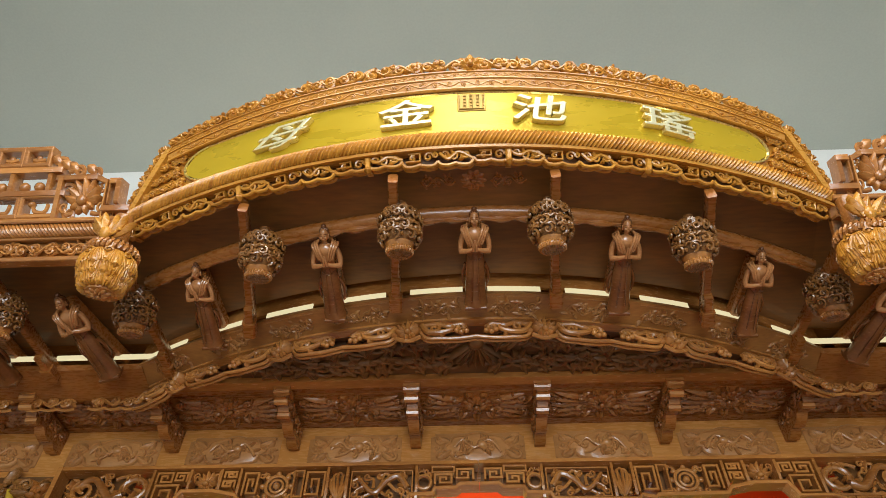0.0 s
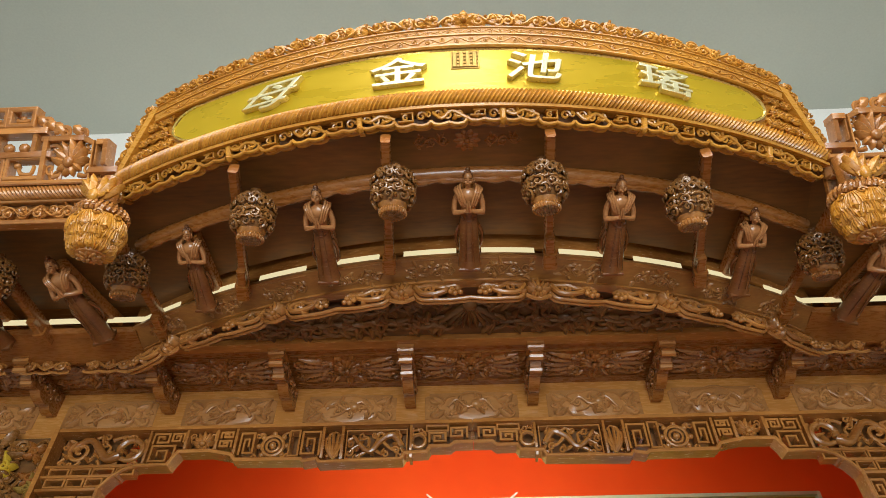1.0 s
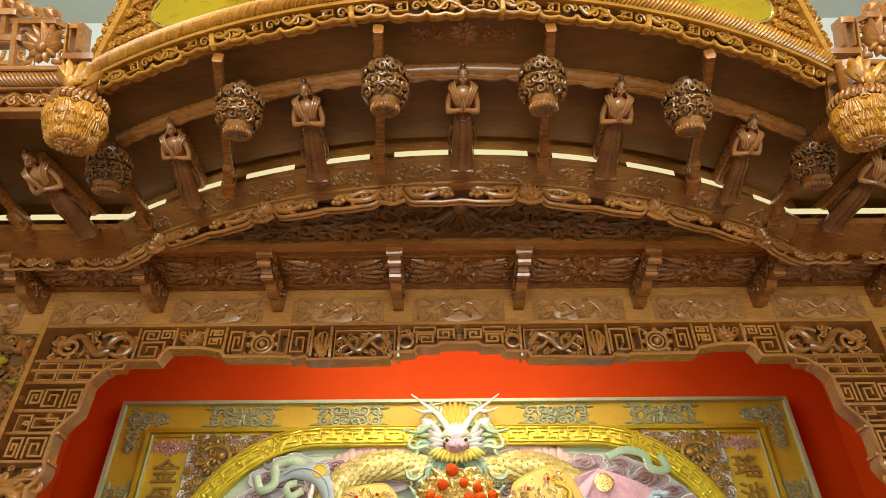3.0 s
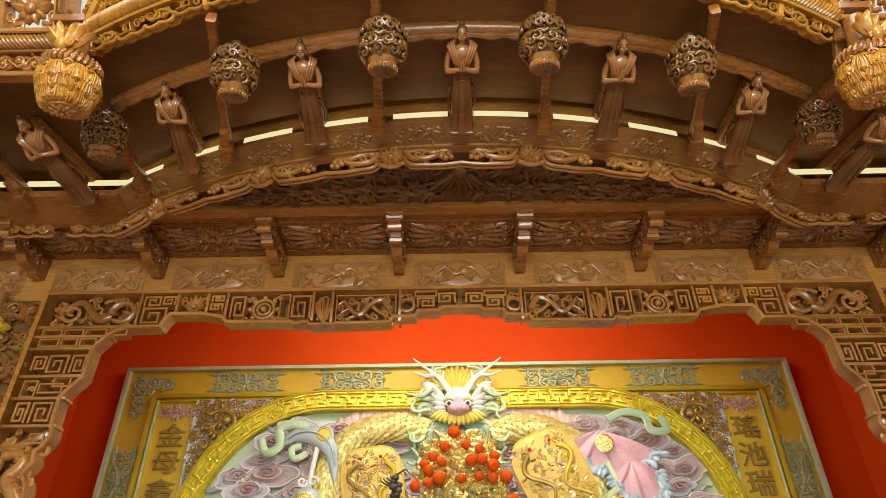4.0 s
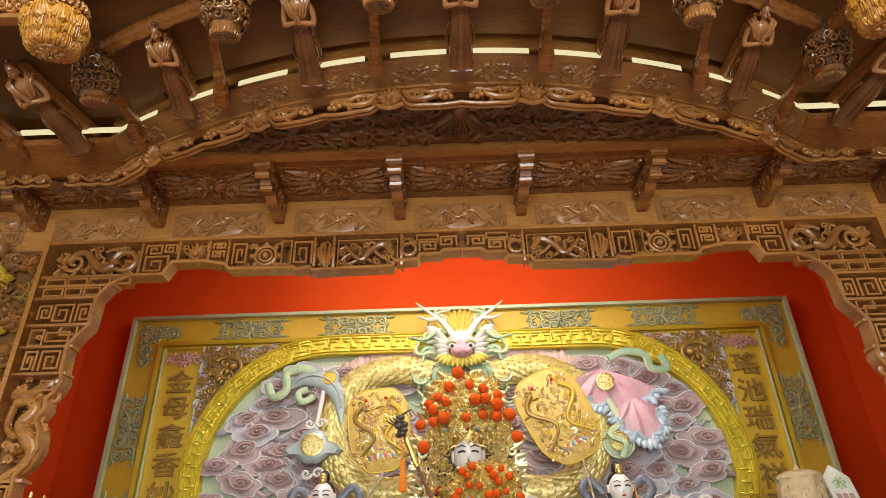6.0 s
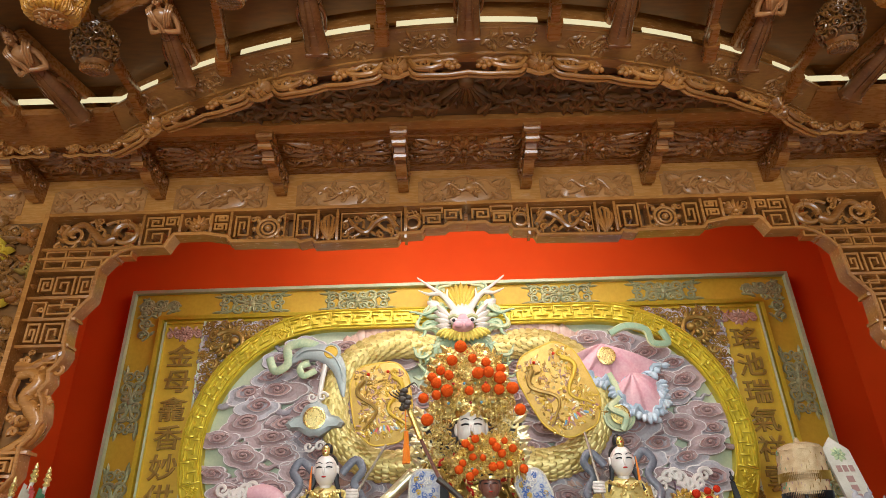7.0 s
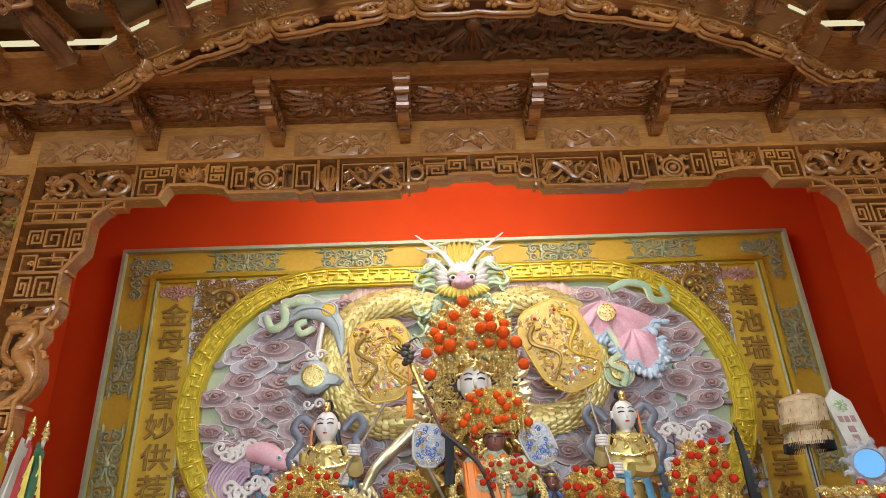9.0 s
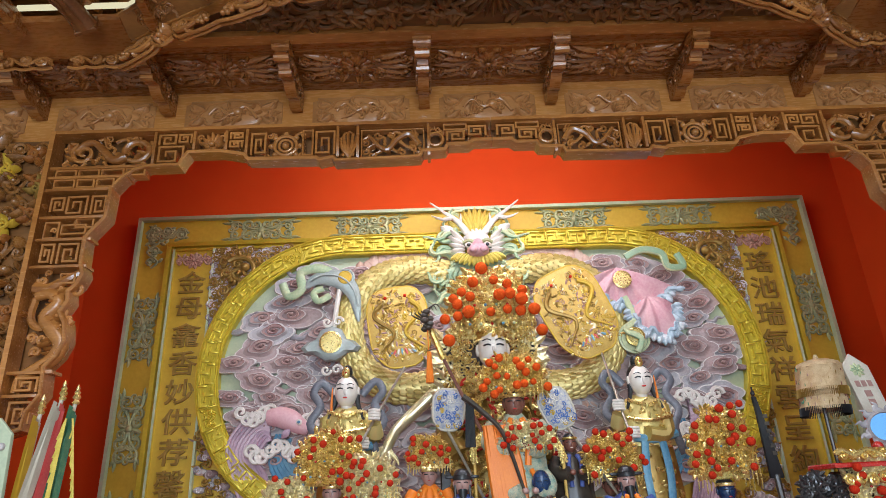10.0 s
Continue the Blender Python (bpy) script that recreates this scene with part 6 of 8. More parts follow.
def cloud(c, r, seed, way=1, tilt=0.0):
    """A curled cloud in two lobed steps with hollowed faces, a spiral curl and a trailing tail."""
    rng = random.Random(seed)
    o = Shape()
    ph, ph2 = rng.uniform(0, 6.3), rng.uniform(0, 6.3)
    na, flat, many = 40, rng.uniform(0.40, 0.54), rng.choice((2.0, 2.5, 3.0))
    rows = ((1.0, 0.0, 1, 0), (1.0, 0.034, 1, 0), (0.96, 0.046, 1, 0), (0.91, 0.047, 0, 0), (0.80, 0.044, 0, 0), (0.66, 0.046, 0, 0.4), (0.56, 0.060, 0, 0.8), (0.52, 0.074, 1, 1), (0.48, 0.076, 2, 1), (0.36, 0.068, 0, 1), (0.20, 0.066, 2, 1), (0.001, 0.066, 2, 1))
    vs, fs = [], []
    for q, h, m, k in rows:
        for t in range(na):
            a = 2 * math.pi * t / na
            lobe = 1 + (1 - 0.5 * k) * (0.24 * abs(math.cos(many * a + ph)) + 0.10 * math.cos(2 * a + ph2) + 0.05 * math.cos(3 * a - ph2) - 0.12)
            vs.append((r * (q * lobe * math.cos(a) + 0.10 * k * way), r * (q * lobe * flat * math.sin(a) + 0.05 * k), h))
    for j in range(len(rows) - 1):
        o.mat = rows[j][2]
        o.add(vs[j * na:(j + 2) * na], [(t, (t + 1) % na, na + (t + 1) % na, na + t) for t in range(na)])
    o.mat = 2
    pts = []
    for t in range(20):
        q = t / 19
        a = q * 2 * math.pi * 1.35 + 0.4
        k = r * 0.33 * (1 - 0.8 * q)
        pts.append((k * math.cos(a) * way + 0.10 * r * way, 0.62 * k * math.sin(a) + 0.05 * r, 0.070 + 0.014 * q))
    o.tube(pts, lambda q: 0.011 * (1.15 - 0.4 * q), 6)
    o.ball((0.10 * r * way, 0.05 * r, 0.082), (0.09 * r, 0.075 * r, 0.020), 8, 6)
    o.mat = 0
    o.tube([(0.8 * r * way, -0.20 * r, 0.012), (1.2 * r * way, -0.34 * r, 0.018), (1.5 * r * way, -0.16 * r, 0.018), (1.75 * r * way, -0.24 * r, 0.010), (2.0 * r * way, -0.12 * r, 0.004)], lambda q: 0.15 * r * (1.08 - q), 8)
    ct, st = math.cos(tilt), math.sin(tilt)
    lift = (0.066 if not inside(c[0], c[1], r * 0.9) else 0.075) + rng.uniform(0.0, 0.04)
    o.v = [(c[0] + a * ct - b * st, c[1] + a * st + b * ct, lift + d) for a, b, d in o.v]
    return o


rng = random.Random(5)
n = 0
for row in range(17):
    z = 3.95 - 0.135 * row
    for col in range(15):
        x = -2.3 + 0.36 * col + (0.18 if row % 2 else 0.0) + rng.uniform(-0.08, 0.08)
        if not inside(x, z, 0.03) or (z > 2.45 and abs(x) < 0.30):
            continue
        r = rng.uniform(0.165, 0.235)
        part("cloud", cloud((x, z + rng.uniform(-0.025, 0.025)), r, n, 1 if rng.random() < 0.5 else -1, rng.uniform(-0.22, 0.22)),
             [CLOUD_A if rng.random() < 0.65 else CLOUD_C, CLOUD_B, CLOUD_D], panel, "mauve curled cloud", PAN)
        n += 1
# gilt carving in the corners outside the ring
for e in (-1, 1):
    s = Shape()
    rng = random.Random(11)
    for i in range(1500):
        x, z = rng.uniform(1.35, 2.40), (rng.uniform(3.3, 4.10) if i % 3 else rng.uniform(1.5, 3.3))
        if math.hypot(max(0, x - HS), z - ZC) < RO + 0.02:
            continue
        s.mat = rng.choice((0, 0, 1, 2, 3))
        if s.mat == 0:
            s.spiral((x, z), rng.uniform(0.025, 0.045), 1.3, rng.uniform(0, 6), rng.choice((-1, 1)), 0.012, rng.uniform(0.09, 0.12), 6, 10)
            s.leaf((x, z), rng.uniform(0, 6.3), rng.uniform(0.04, 0.07), 0.03, 0.03, 0.09, 0.4)
        else:
            s.ball((x, z, 0.075), (rng.uniform(0.04, 0.065), rng.uniform(0.025, 0.04), 0.035), 12, 6)
            s.spiral((x, z), rng.uniform(0.025, 0.04), 1.3, rng.uniform(0, 6), rng.choice((-1, 1)), 0.008, 0.108, 5, 10)
    s.mat = 4
    coil = [(2.14 + (0.15 - 0.006 * i) * math.cos(0.42 * i + 0.6), 3.90 - 0.004 * i + (0.12 - 0.004 * i) * math.sin(0.42 * i + 0.6), 0.135 + 0.001 * i) for i in range(20)]
    s.tube(coil, lambda q: 0.024 * (1.1 - 0.5 * q), 8)
    for k in range(16):
        q = k / 15
        s.spiral((2.30 - 0.02 * math.sin(6 * q) - 0.5 * (1 - q) * (k % 2), 3.98 - 0.62 * q * (k % 2 == 0) + 0.04 * math.sin(5 * k)), 0.045, 1.3, 1.4 * k, (-1) ** k, 0.014, 0.125, 7, 14)
    s.ball((2.10, 3.90, 0.16), (0.045, 0.04, 0.04), 10, 7)
    for k, (p, q, r) in enumerate(coil):
        s.leaf((p, q), math.atan2(q - 3.9, p - 2.14), 0.06, 0.035, 0.02, r, 0.5)
    s.v = [(e * a, b, c) for a, b, c in s.v]
    part("corner_dragon", s, [BRONZE, CLOUD_C, CLOUD_A, CLOUD_B, BRONZE], panel, "gilt dragon and cloud carving", PAN)

# ---- dragon ----
dragon = thing("dragon_carving", "painted dragon carving with golden scales above the altar", "carving")
for e in (-1, 1):
    spine = [(-0.28, 3.74), (-0.50, 3.80), (-0.75, 3.78), (-0.98, 3.66), (-1.12, 3.45), (-1.15, 3.22), (-1.07, 2.98), (-0.88, 2.80), (-0.62, 2.74), (-0.35, 2.80)]
    if e > 0:
        spine = [(-a, b - 0.02) for a, b in spine]
    fine = []
    for i in range(len(spine) - 1):
        for j in range(5):
            q = j / 5
            p0, p1, p2, p3 = (spine[max(0, min(len(spine) - 1, i + d))] for d in (-1, 0, 1, 2))
            fine.append(tuple(0.5 * (2 * p1[k] + (p2[k] - p0[k]) * q + (2 * p0[k] - 5 * p1[k] + 4 * p2[k] - p3[k]) * q * q + (3 * p1[k] - p0[k] - 3 * p2[k] + p3[k]) * q ** 3) for k in (0, 1)))
    s = Shape()
    s.tube([(a, b, 0.16) for a, b in fine], 0.125, 12)
    part("body", s, SCALE_GOLD, dragon, "golden scaled body", PAN)
    s = Shape()
    for i in range(1, len(fine) - 1):
        t = Vector((fine[i + 1][0] - fine[i - 1][0], fine[i + 1][1] - fine[i - 1][1])).normalized()
        nrm = Vector((-t.y, t.x))
        for k in range(7):
            a = -1.25 + 2.5 * (k + 0.5 * (i % 2)) / 6.5
            o = nrm * math.sin(a) * 0.125
            s.leaf((fine[i][0] + o.x + t.x * 0.03, fine[i][1] + o.y + t.y * 0.03), math.atan2(-t.y, -t.x), 0.075, 0.062 * (0.45 + 0.55 * math.cos(a)), 0.012, 0.150 + 0.125 * math.cos(a), 0.9)
    tagged(part("scale_cover", s, SCALE_GOLD, dragon, "overlapping gold scales", PAN), kind="stuff")
    s = Shape()
    for i in range(2, len(fine) - 2):
        t = Vector((fine[i + 1][0] - fine[i - 1][0], fine[i + 1][1] - fine[i - 1][1])).normalized()
        nrm = Vector((-t.y, t.x)) * (-1 if e < 0 else 1)
        a = math.atan2(nrm.y, nrm.x)
        s.leaf((fine[i][0] + nrm.x * 0.1, fine[i][1] + nrm.y * 0.1), a + 0.6 * e, 0.17 + 0.03 * (i % 2), 0.13, 0.035, 0.10, 0.2)
    part("fin", s, PEACH, dragon, "peach fins along the back", PAN)
    s = Shape()
    s.tube([(e * 0.07, 4.10, 0.26), (e * 0.16, 4.22, 0.28), (e * 0.28, 4.32, 0.27), (e * 0.41, 4.44, 0.24)], lambda q: 0.032 * (1.1 - 0.9 * q), 8)
    s.tube([(e * 0.20, 4.26, 0.28), (e * 0.30, 4.25, 0.28), (e * 0.40, 4.30, 0.26)], lambda q: 0.022 * (1.1 - 0.9 * q), 7)
    s.tube([(e * 0.14, 4.20, 0.28), (e * 0.13, 4.30, 0.28)], lambda q: 0.018 * (1.1 - 0.9 * q), 7)
    part("antler", s, SHELL, dragon, "ivory branching antler", PAN)
    s = Shape()
    rng = random.Random(3)
    for i in range(15):
        a0, z0 = 0.14 + 0.012 * (i % 4), 4.16 - 0.045 * i * 0.85
        go = 1.15 - 0.17 * i
        pts = [(a0 - 0.04, z0, 0.20 + 0.012 * (i % 4))]
        for j in range(9):
            bend = go + 0.9 * math.sin(j * 0.85 + 1.7 * (i % 2)) + (0.16 * j if i % 3 else -0.16 * j)
            pts.append((pts[-1][0] + 0.033 * math.cos(bend), pts[-1][1] + 0.033 * math.sin(bend), pts[-1][2] + 0.004))
        s.tube(pts, lambda q: 0.030 * (1.08 - 0.8 * q), 7)
        s.ball(pts[-1], 0.012, 6, 5)
    for i in range(7):
        s.tube([(0.05 + 0.03 * i, 3.82 - 0.01 * i, 0.26), (0.09 + 0.035 * i, 3.72, 0.26), (0.06 + 0.04 * i, 3.62, 0.22), (0.10 + 0.04 * i, 3.52 + 0.02 * i, 0.18)], lambda q: 0.024 * (1.05 - q), 6)
    s.v = [(e * a * 1.3, 3.85 + (b - 3.85) * 1.05, c) for a, b, c in s.v]
    part("mane", s, [LEAFGREEN, SCALE_GOLD], dragon, "curling green mane", PAN)
    s = Shape()
    s.leaf((e * 0.14, 4.07), math.pi / 2 - e * 0.95, 0.22, 0.12, 0.05, 0.22, 0.3)
    part("ear", s, SHELL, dragon, "pale pointed ear", PAN)
    s = Shape()
    s.ball((e * 0.082, 3.935, 0.40), (0.034, 0.030, 0.026), 12, 8)
    s.mat = 1
    s.ball((e * 0.082, 3.933, 0.418), (0.018, 0.018, 0.014), 10, 6)
    s.mat = 2
    s.tube([(e * 0.035, 3.965, 0.40), (e * 0.08, 3.985, 0.40), (e * 0.13, 3.965, 0.385)], 0.016, 6)
    part("eye", s, [SHELL, BLACK, VERDI], dragon, "white eye with a dark pupil", PAN)
s = Shape()
s.ball((0, 4.02, 0.26), (0.125, 0.10, 0.13), 18, 12)
for i in range(-3, 4):
    s.ball((0.034 * i, 4.075 - 0.004 * i * i, 0.33 - 0.010 * i * i), (0.022, 0.055, 0.03), 9, 7)
for e in (-1, 1):
    for j in range(6):
        s.leaf((e * 0.11, 4.01 - 0.025 * j), (0.75 - 0.28 * j) if e > 0 else math.pi - 0.75 + 0.28 * j, 0.17 - 0.012 * j, 0.045, 0.03, 0.30, 0.6)
part("skull", s, SHELL, dragon, "ivory domed forehead", PAN)
s = Shape()
s.ball((0, 3.90, 0.36), (0.10, 0.065, 0.10), 16, 10)
s.ball((0, 3.94, 0.36), (0.06, 0.07, 0.09), 12, 8)
for e in (-1, 1):
    s.ball((e * 0.045, 3.885, 0.44), (0.038, 0.032, 0.03), 10, 7)
part("snout", s, PINK, dragon, "pink snout", PAN)
s = Shape()
for i in range(-6, 7):
    s.leaf((0.024 * i, 3.87 + 0.002 * abs(i)), -math.pi / 2 + 0.17 * i, 0.12, 0.045, 0.03, 0.35, 0.4)
    s.leaf((0.018 * i, 4.13), math.pi / 2 - 0.15 * i, 0.25 - 0.012 * abs(i), 0.06, 0.05, 0.22, 0.5)
part("whiskers", s, YFRINGE, dragon, "yellow-green whisker fringe", PAN)

# ---- emblems in the relief ----
PAN = upright(6.08)
def coin(shape, x, z, r, w):
    shape.lathe([(r, 0.0), (r, 0.012), (r * 0.86, 0.016), (r * 0.82, 0.010), (0.001, 0.010)], 22, Matrix.Translation((x, z, w)))


def emblem(name, label):
    return thing(name, label, "relief emblem")


axe = emblem("crescent_emblem", "grey-blue crescent axe with ribbon carved among clouds")
s = Shape()
curve = bent([Vector(p) for p in ((-1.54, 3.62, 0.18), (-1.40, 3.71, 0.19), (-1.22, 3.69, 0.20), (-1.10, 3.56, 0.19), (-1.05, 3.31, 0.18))], 6)
s.tube(curve, lambda q: 0.010 + 0.072 * math.sin(math.pi * q), 10, flat=0.32)
s.tube([p + Vector((0.012, 0.012, 0.03)) for p in curve[3:-3]], lambda q: 0.008, 6)
part("blade", s, STEEL, axe, "grey-blue crescent blade", PAN)
s = Shape()
coin(s, -1.17, 3.70, 0.085, 0.20)
part("coin", s, STEEL, axe, "", PAN)
s = Shape()
coin(s, -1.17, 3.70, 0.06, 0.215)
part("coin_face", s, OCHRE, axe, "gilt coin face", PAN)
s = Shape()
s.tube([(-1.22, 3.60, 0.18), (-1.25, 3.38, 0.18), (-1.27, 3.12, 0.17)], 0.022, 8)
part("shaft", s, SHELL, axe, "", PAN)
s = Shape()
s.tube([(-1.30, 3.76, 0.19), (-1.42, 3.80, 0.20), (-1.56, 3.76, 0.19), (-1.55, 3.62, 0.18), (-1.66, 3.56, 0.17), (-1.72, 3.68, 0.17)], lambda q: 0.045 - 0.01 * q, 8, flat=0.5)
s.tube([(-1.30, 3.55, 0.19), (-1.40, 3.50, 0.20), (-1.44, 3.58, 0.19), (-1.36, 3.62, 0.18)], 0.03, 8, flat=0.5)
part("ribbon", s, LEAFGREEN, axe, "celadon ribbon", PAN)
s = Shape()
for z, e in ((3.31, 1), (2.90, 1)):
    for j in (-1, 1):
        s.spiral((-1.27 + 0.045 * j, z), 0.045, 1.2, 0, j, 0.014, 0.2)
part("bow", s, SHELL, axe, "", PAN)
shield = emblem("chime_emblem", "grey-green cloud-shaped chime with a gilt centre")
s = Shape()
prof = [(-0.25, -0.02), (-0.20, 0.03), (-0.13, 0.05), (-0.09, 0.13), (0, 0.17), (0.09, 0.13), (0.13, 0.05), (0.20, 0.03), (0.25, -0.02), (0.22, -0.06), (0.15, -0.06), (0.09, -0.10), (0.04, -0.13), (0, -0.12), (-0.04, -0.13), (-0.09, -0.10), (-0.15, -0.06), (-0.22, -0.06)]
s.prism([(-1.28 + a, 3.11 + b) for a, b in prof], 0.12, 0.22, 0.025)
part("plate", s, STEEL, shield, "", PAN)
s = Shape()
coin(s, -1.28, 3.13, 0.095, 0.215)
part("coin_face", s, GOLDLEAF, shield, "gilt coin face", PAN)
leafy = emblem("lotus_leaf_emblem", "pink fan-shaped lotus leaf with blue rim")
for c0, turns, reach, w0 in (((1.22, 3.72), (-2.75, -1.57, -0.42), (0.29, 0.34, 0.52), 0.17), ((1.44, 3.45), (-2.45, -1.15, -0.45), (0.20, 0.40, 0.24), 0.19)):
    a0, a1 = turns[0], turns[2]
    s = Shape()
    nr, na = 6, 40
    grid = []
    for i in range(na + 1):
        a = a0 + (a1 - a0) * i / na
        lobes = float(np.interp(a, turns, reach)) * (0.97 + 0.05 * math.sin(13 * a) + 0.05 * math.sin(29 * a))
        for j in range(nr + 1):
            q = j / nr
            grid.append((c0[0] + lobes * q * math.cos(a), c0[1] + lobes * q * math.sin(a), w0 + 0.05 * math.sin(math.pi * q) + 0.022 * q * math.sin(11 * a)))
    back = [(x, y, 0.10) for x, y, w in grid]
    n0, st = len(grid), nr + 1
    fs = [(i * st + j, (i + 1) * st + j, (i + 1) * st + j + 1, i * st + j + 1) for i in range(na) for j in range(nr)]
    fs += [tuple(n0 + k for k in f[::-1]) for f in fs]
    rim = [j for j in range(st)] + [i * st + nr for i in range(1, na + 1)] + [na * st + j for j in range(nr - 1, -1, -1)]
    fs += [(rim[k], rim[k + 1], n0 + rim[k + 1], n0 + rim[k]) for k in range(len(rim) - 1)]
    s.add(grid + back, fs)
    part("leaf_blade", s, PINK, leafy, "pink ruffled leaf", PAN)
    s = Shape()
    edge = [grid[i * st + nr] for i in range(na + 1)]
    s.tube(edge, 0.022, 6)
    for i in range(0, na + 1, 1):
        s.leaf((edge[i][0], edge[i][1]), a0 + (a1 - a0) * i / na + 0.45 * (-1) ** i, 0.085, 0.055, 0.03, w0 - 0.01 + 0.012 * (i % 2), 0.4)
    part("leaf_rim", s, ICEBLUE, leafy, "wavy grey-blue rim", PAN)
s = Shape()
coin(s, 1.23, 3.58, 0.080, 0.245)
coin(s, 1.28, 3.08, 0.08, 0.215)
part("coin_face", s, GOLDLEAF, leafy, "gilt coin faces", PAN)
s = Shape()
coin(s, 1.28, 3.08, 0.135, 0.17)
s.tube([(1.24, 3.44, 0.2), (1.30, 3.24, 0.2), (1.20, 3.14, 0.23), (1.32, 3.06, 0.24), (1.28, 2.95, 0.22)], 0.028, 8, flat=0.6)
s.tube([(1.30, 3.80, 0.2), (1.45, 3.86, 0.22), (1.62, 3.82, 0.22), (1.66, 3.70, 0.21), (1.80, 3.70, 0.2), (1.76, 3.82, 0.2)], 0.035, 8, flat=0.6)
part("ribbon", s, LEAFGREEN, leafy, "celadon ribbon and disc", PAN)

# waves and a carp
PAN = upright(6.2)
wave = emblem("wave_carving", "lilac and white curling wave carving")
for e, x0 in ((-1, -1.62), (1, 1.52)):
    s = Shape()
    for j in range(10):
        s.tube([(x0 + e * (0.30 - 0.026 * j), 1.7, 0.13), (x0 + e * (0.44 - 0.028 * j), 2.1, 0.15), (x0 + e * (0.50 - 0.026 * j), 2.34 - 0.012 * j, 0.17), (x0 + e * (0.36 - 0.020 * j), 2.54 - 0.018 * j, 0.18), (x0 + e * (0.16), 2.56 - 0.022 * j, 0.18)], lambda q: 0.019, 6)
    part("wave_body", s, LILAC, wave, "lilac ribbed wave", PAN)
    s = Shape()
    for i in range(14):
        s.spiral((x0 + e * (0.40 - 0.05 * i), 2.60 - 0.06 * math.sin(i * 0.9) - 0.010 * i), 0.06, 1.3, i, e, 0.02, 0.22, 6)
        s.spiral((x0 + e * (0.30 - 0.05 * i), 2.28 - 0.05 * math.sin(i * 1.1)), 0.06, 1.3, i, -e, 0.02, 0.22, 6)
    part("foam", s, SHELL, wave, "white curling foam", PAN)
    s = Shape()
    for i in range(8):
        s.tube([(x0 - e * 0.1 + e * 0.03 * i, 2.42, 0.13), (x0 - e * 0.06 + e * 0.03 * i, 2.2, 0.15), (x0 - e * 0.3 + e * 0.05 * i, 2.0, 0.14)], 0.024, 6)
    part("water", s, TEAL, wave, "blue water ribs", PAN)
carp = emblem("carp_carving", "pink painted carp leaping from the waves")
s = Shape()
s.tube([(-1.80, 2.55, 0.21), (-1.70, 2.55, 0.22), (-1.61, 2.52, 0.23), (-1.53, 2.47, 0.23), (-1.46, 2.43, 0.23)], lambda q: 0.025 + 0.062 * math.sin(math.pi * min(1, 0.2 + 0.75 * q)), 12, flat=0.7)
part("carp_body", s, PINK, carp, "", PAN)
s = Shape()
s.leaf((-1.66, 2.57), 2.4, 0.10, 0.07, 0.03, 0.20), s.leaf((-1.60, 2.45), -2.3, 0.10, 0.06, 0.03, 0.25)
part("carp_fin", s, LILAC, carp, "lilac fins", PAN)
s = Shape()
s.ball((-1.52, 2.49, 0.315), (0.025, 0.025, 0.015), 10, 6)
s.mat = 1
s.ball((-1.52, 2.49, 0.325), (0.013, 0.013, 0.01), 8, 5)
part("carp_eye", s, [SHELL, TEAL], carp, "round blue eye", PAN)

# ---- altar ----
altar = thing("altar_table", "stepped red lacquered altar table carrying the statues", "altar")
for i, (y0, y1, z) in enumerate(((4.45, 4.98, 1.42), (4.98, 6.05, 1.62))):
    s = Shape()
    s.slab(-2.3, 2.3, y0, y1, FLOOR, z, 0.01)
    part("tier", s, REDLACQ, altar)
for e in (-1, 1):
    s = Shape()
    x0, x1 = sorted((e * 1.75, e * 2.72))
    s.slab(x0, x1, 3.72, 4.44, FLOOR, 1.40, 0.01)
    tagged(part("side_table", s, REDLACQ), "red lacquered table beside the altar", "table", "side tables")


def face(s, c, w, skin, dark, lips):
    """A plain carved face that looks towards the hall; w: half width."""
    x, y, z = c
    s.mat = skin
    s.ball((x, y, z), (w, w * 0.95, w * 1.32), 16, 12)
    s.ball((x, y - w * 0.95, z - w * 0.15), (w * 0.13, w * 0.16, w * 0.3), 8, 6)
    s.tube([(x, y + 0.2 * w, z - w * 0.9), (x, y + 0.2 * w, z - w * 1.75)], w * 0.5, 10, ref=(0, 1, 0))
    for e in (-1, 1):
        s.mat = skin
        s.ball((x + e * w, y + 0.1 * w, z), (w * 0.16, w * 0.22, w * 0.42), 8, 6)
        s.mat = dark
        s.tube([(x + e * w * 0.18, y - w * 0.94, z + w * 0.12), (x + e * w * 0.42, y - w * 0.90, z + w * 0.17), (x + e * w * 0.66, y - w * 0.76, z + w * 0.12)], w * 0.06, 5, ref=(0, 1, 0))
        s.tube([(x + e * w * 0.15, y - w * 0.93, z + w * 0.42), (x + e * w * 0.42, y - w * 0.88, z + w * 0.54), (x + e * w * 0.7, y - w * 0.72, z + w * 0.46)], w * 0.035, 5, ref=(0, 1, 0))
    s.mat = lips
    s.ball((x, y - w * 0.86, z - w * 0.62), (w * 0.2, w * 0.1, w * 0.08), 8, 5)


def robe(s, x, y, z0, z1, half, folds=9):
    """A draped body from z0 to the shoulders at z1."""
    h = z1 - z0
    flat = Matrix.Translation((x, y, z0)) @ Matrix.Diagonal((1, 0.7, 1, 1))
    s.lathe([(half * 1.25, 0), (half * 1.2, h * 0.3), (half * 1.1, h * 0.6), (half * 1.02, h * 0.8), (half * 0.85, h * 0.92), (half * 0.45, h), (half * 0.3, h * 1.04)], 26, flat,
            lambda a, k: 1 + 0.05 * math.cos(folds * a + 0.5 * k))


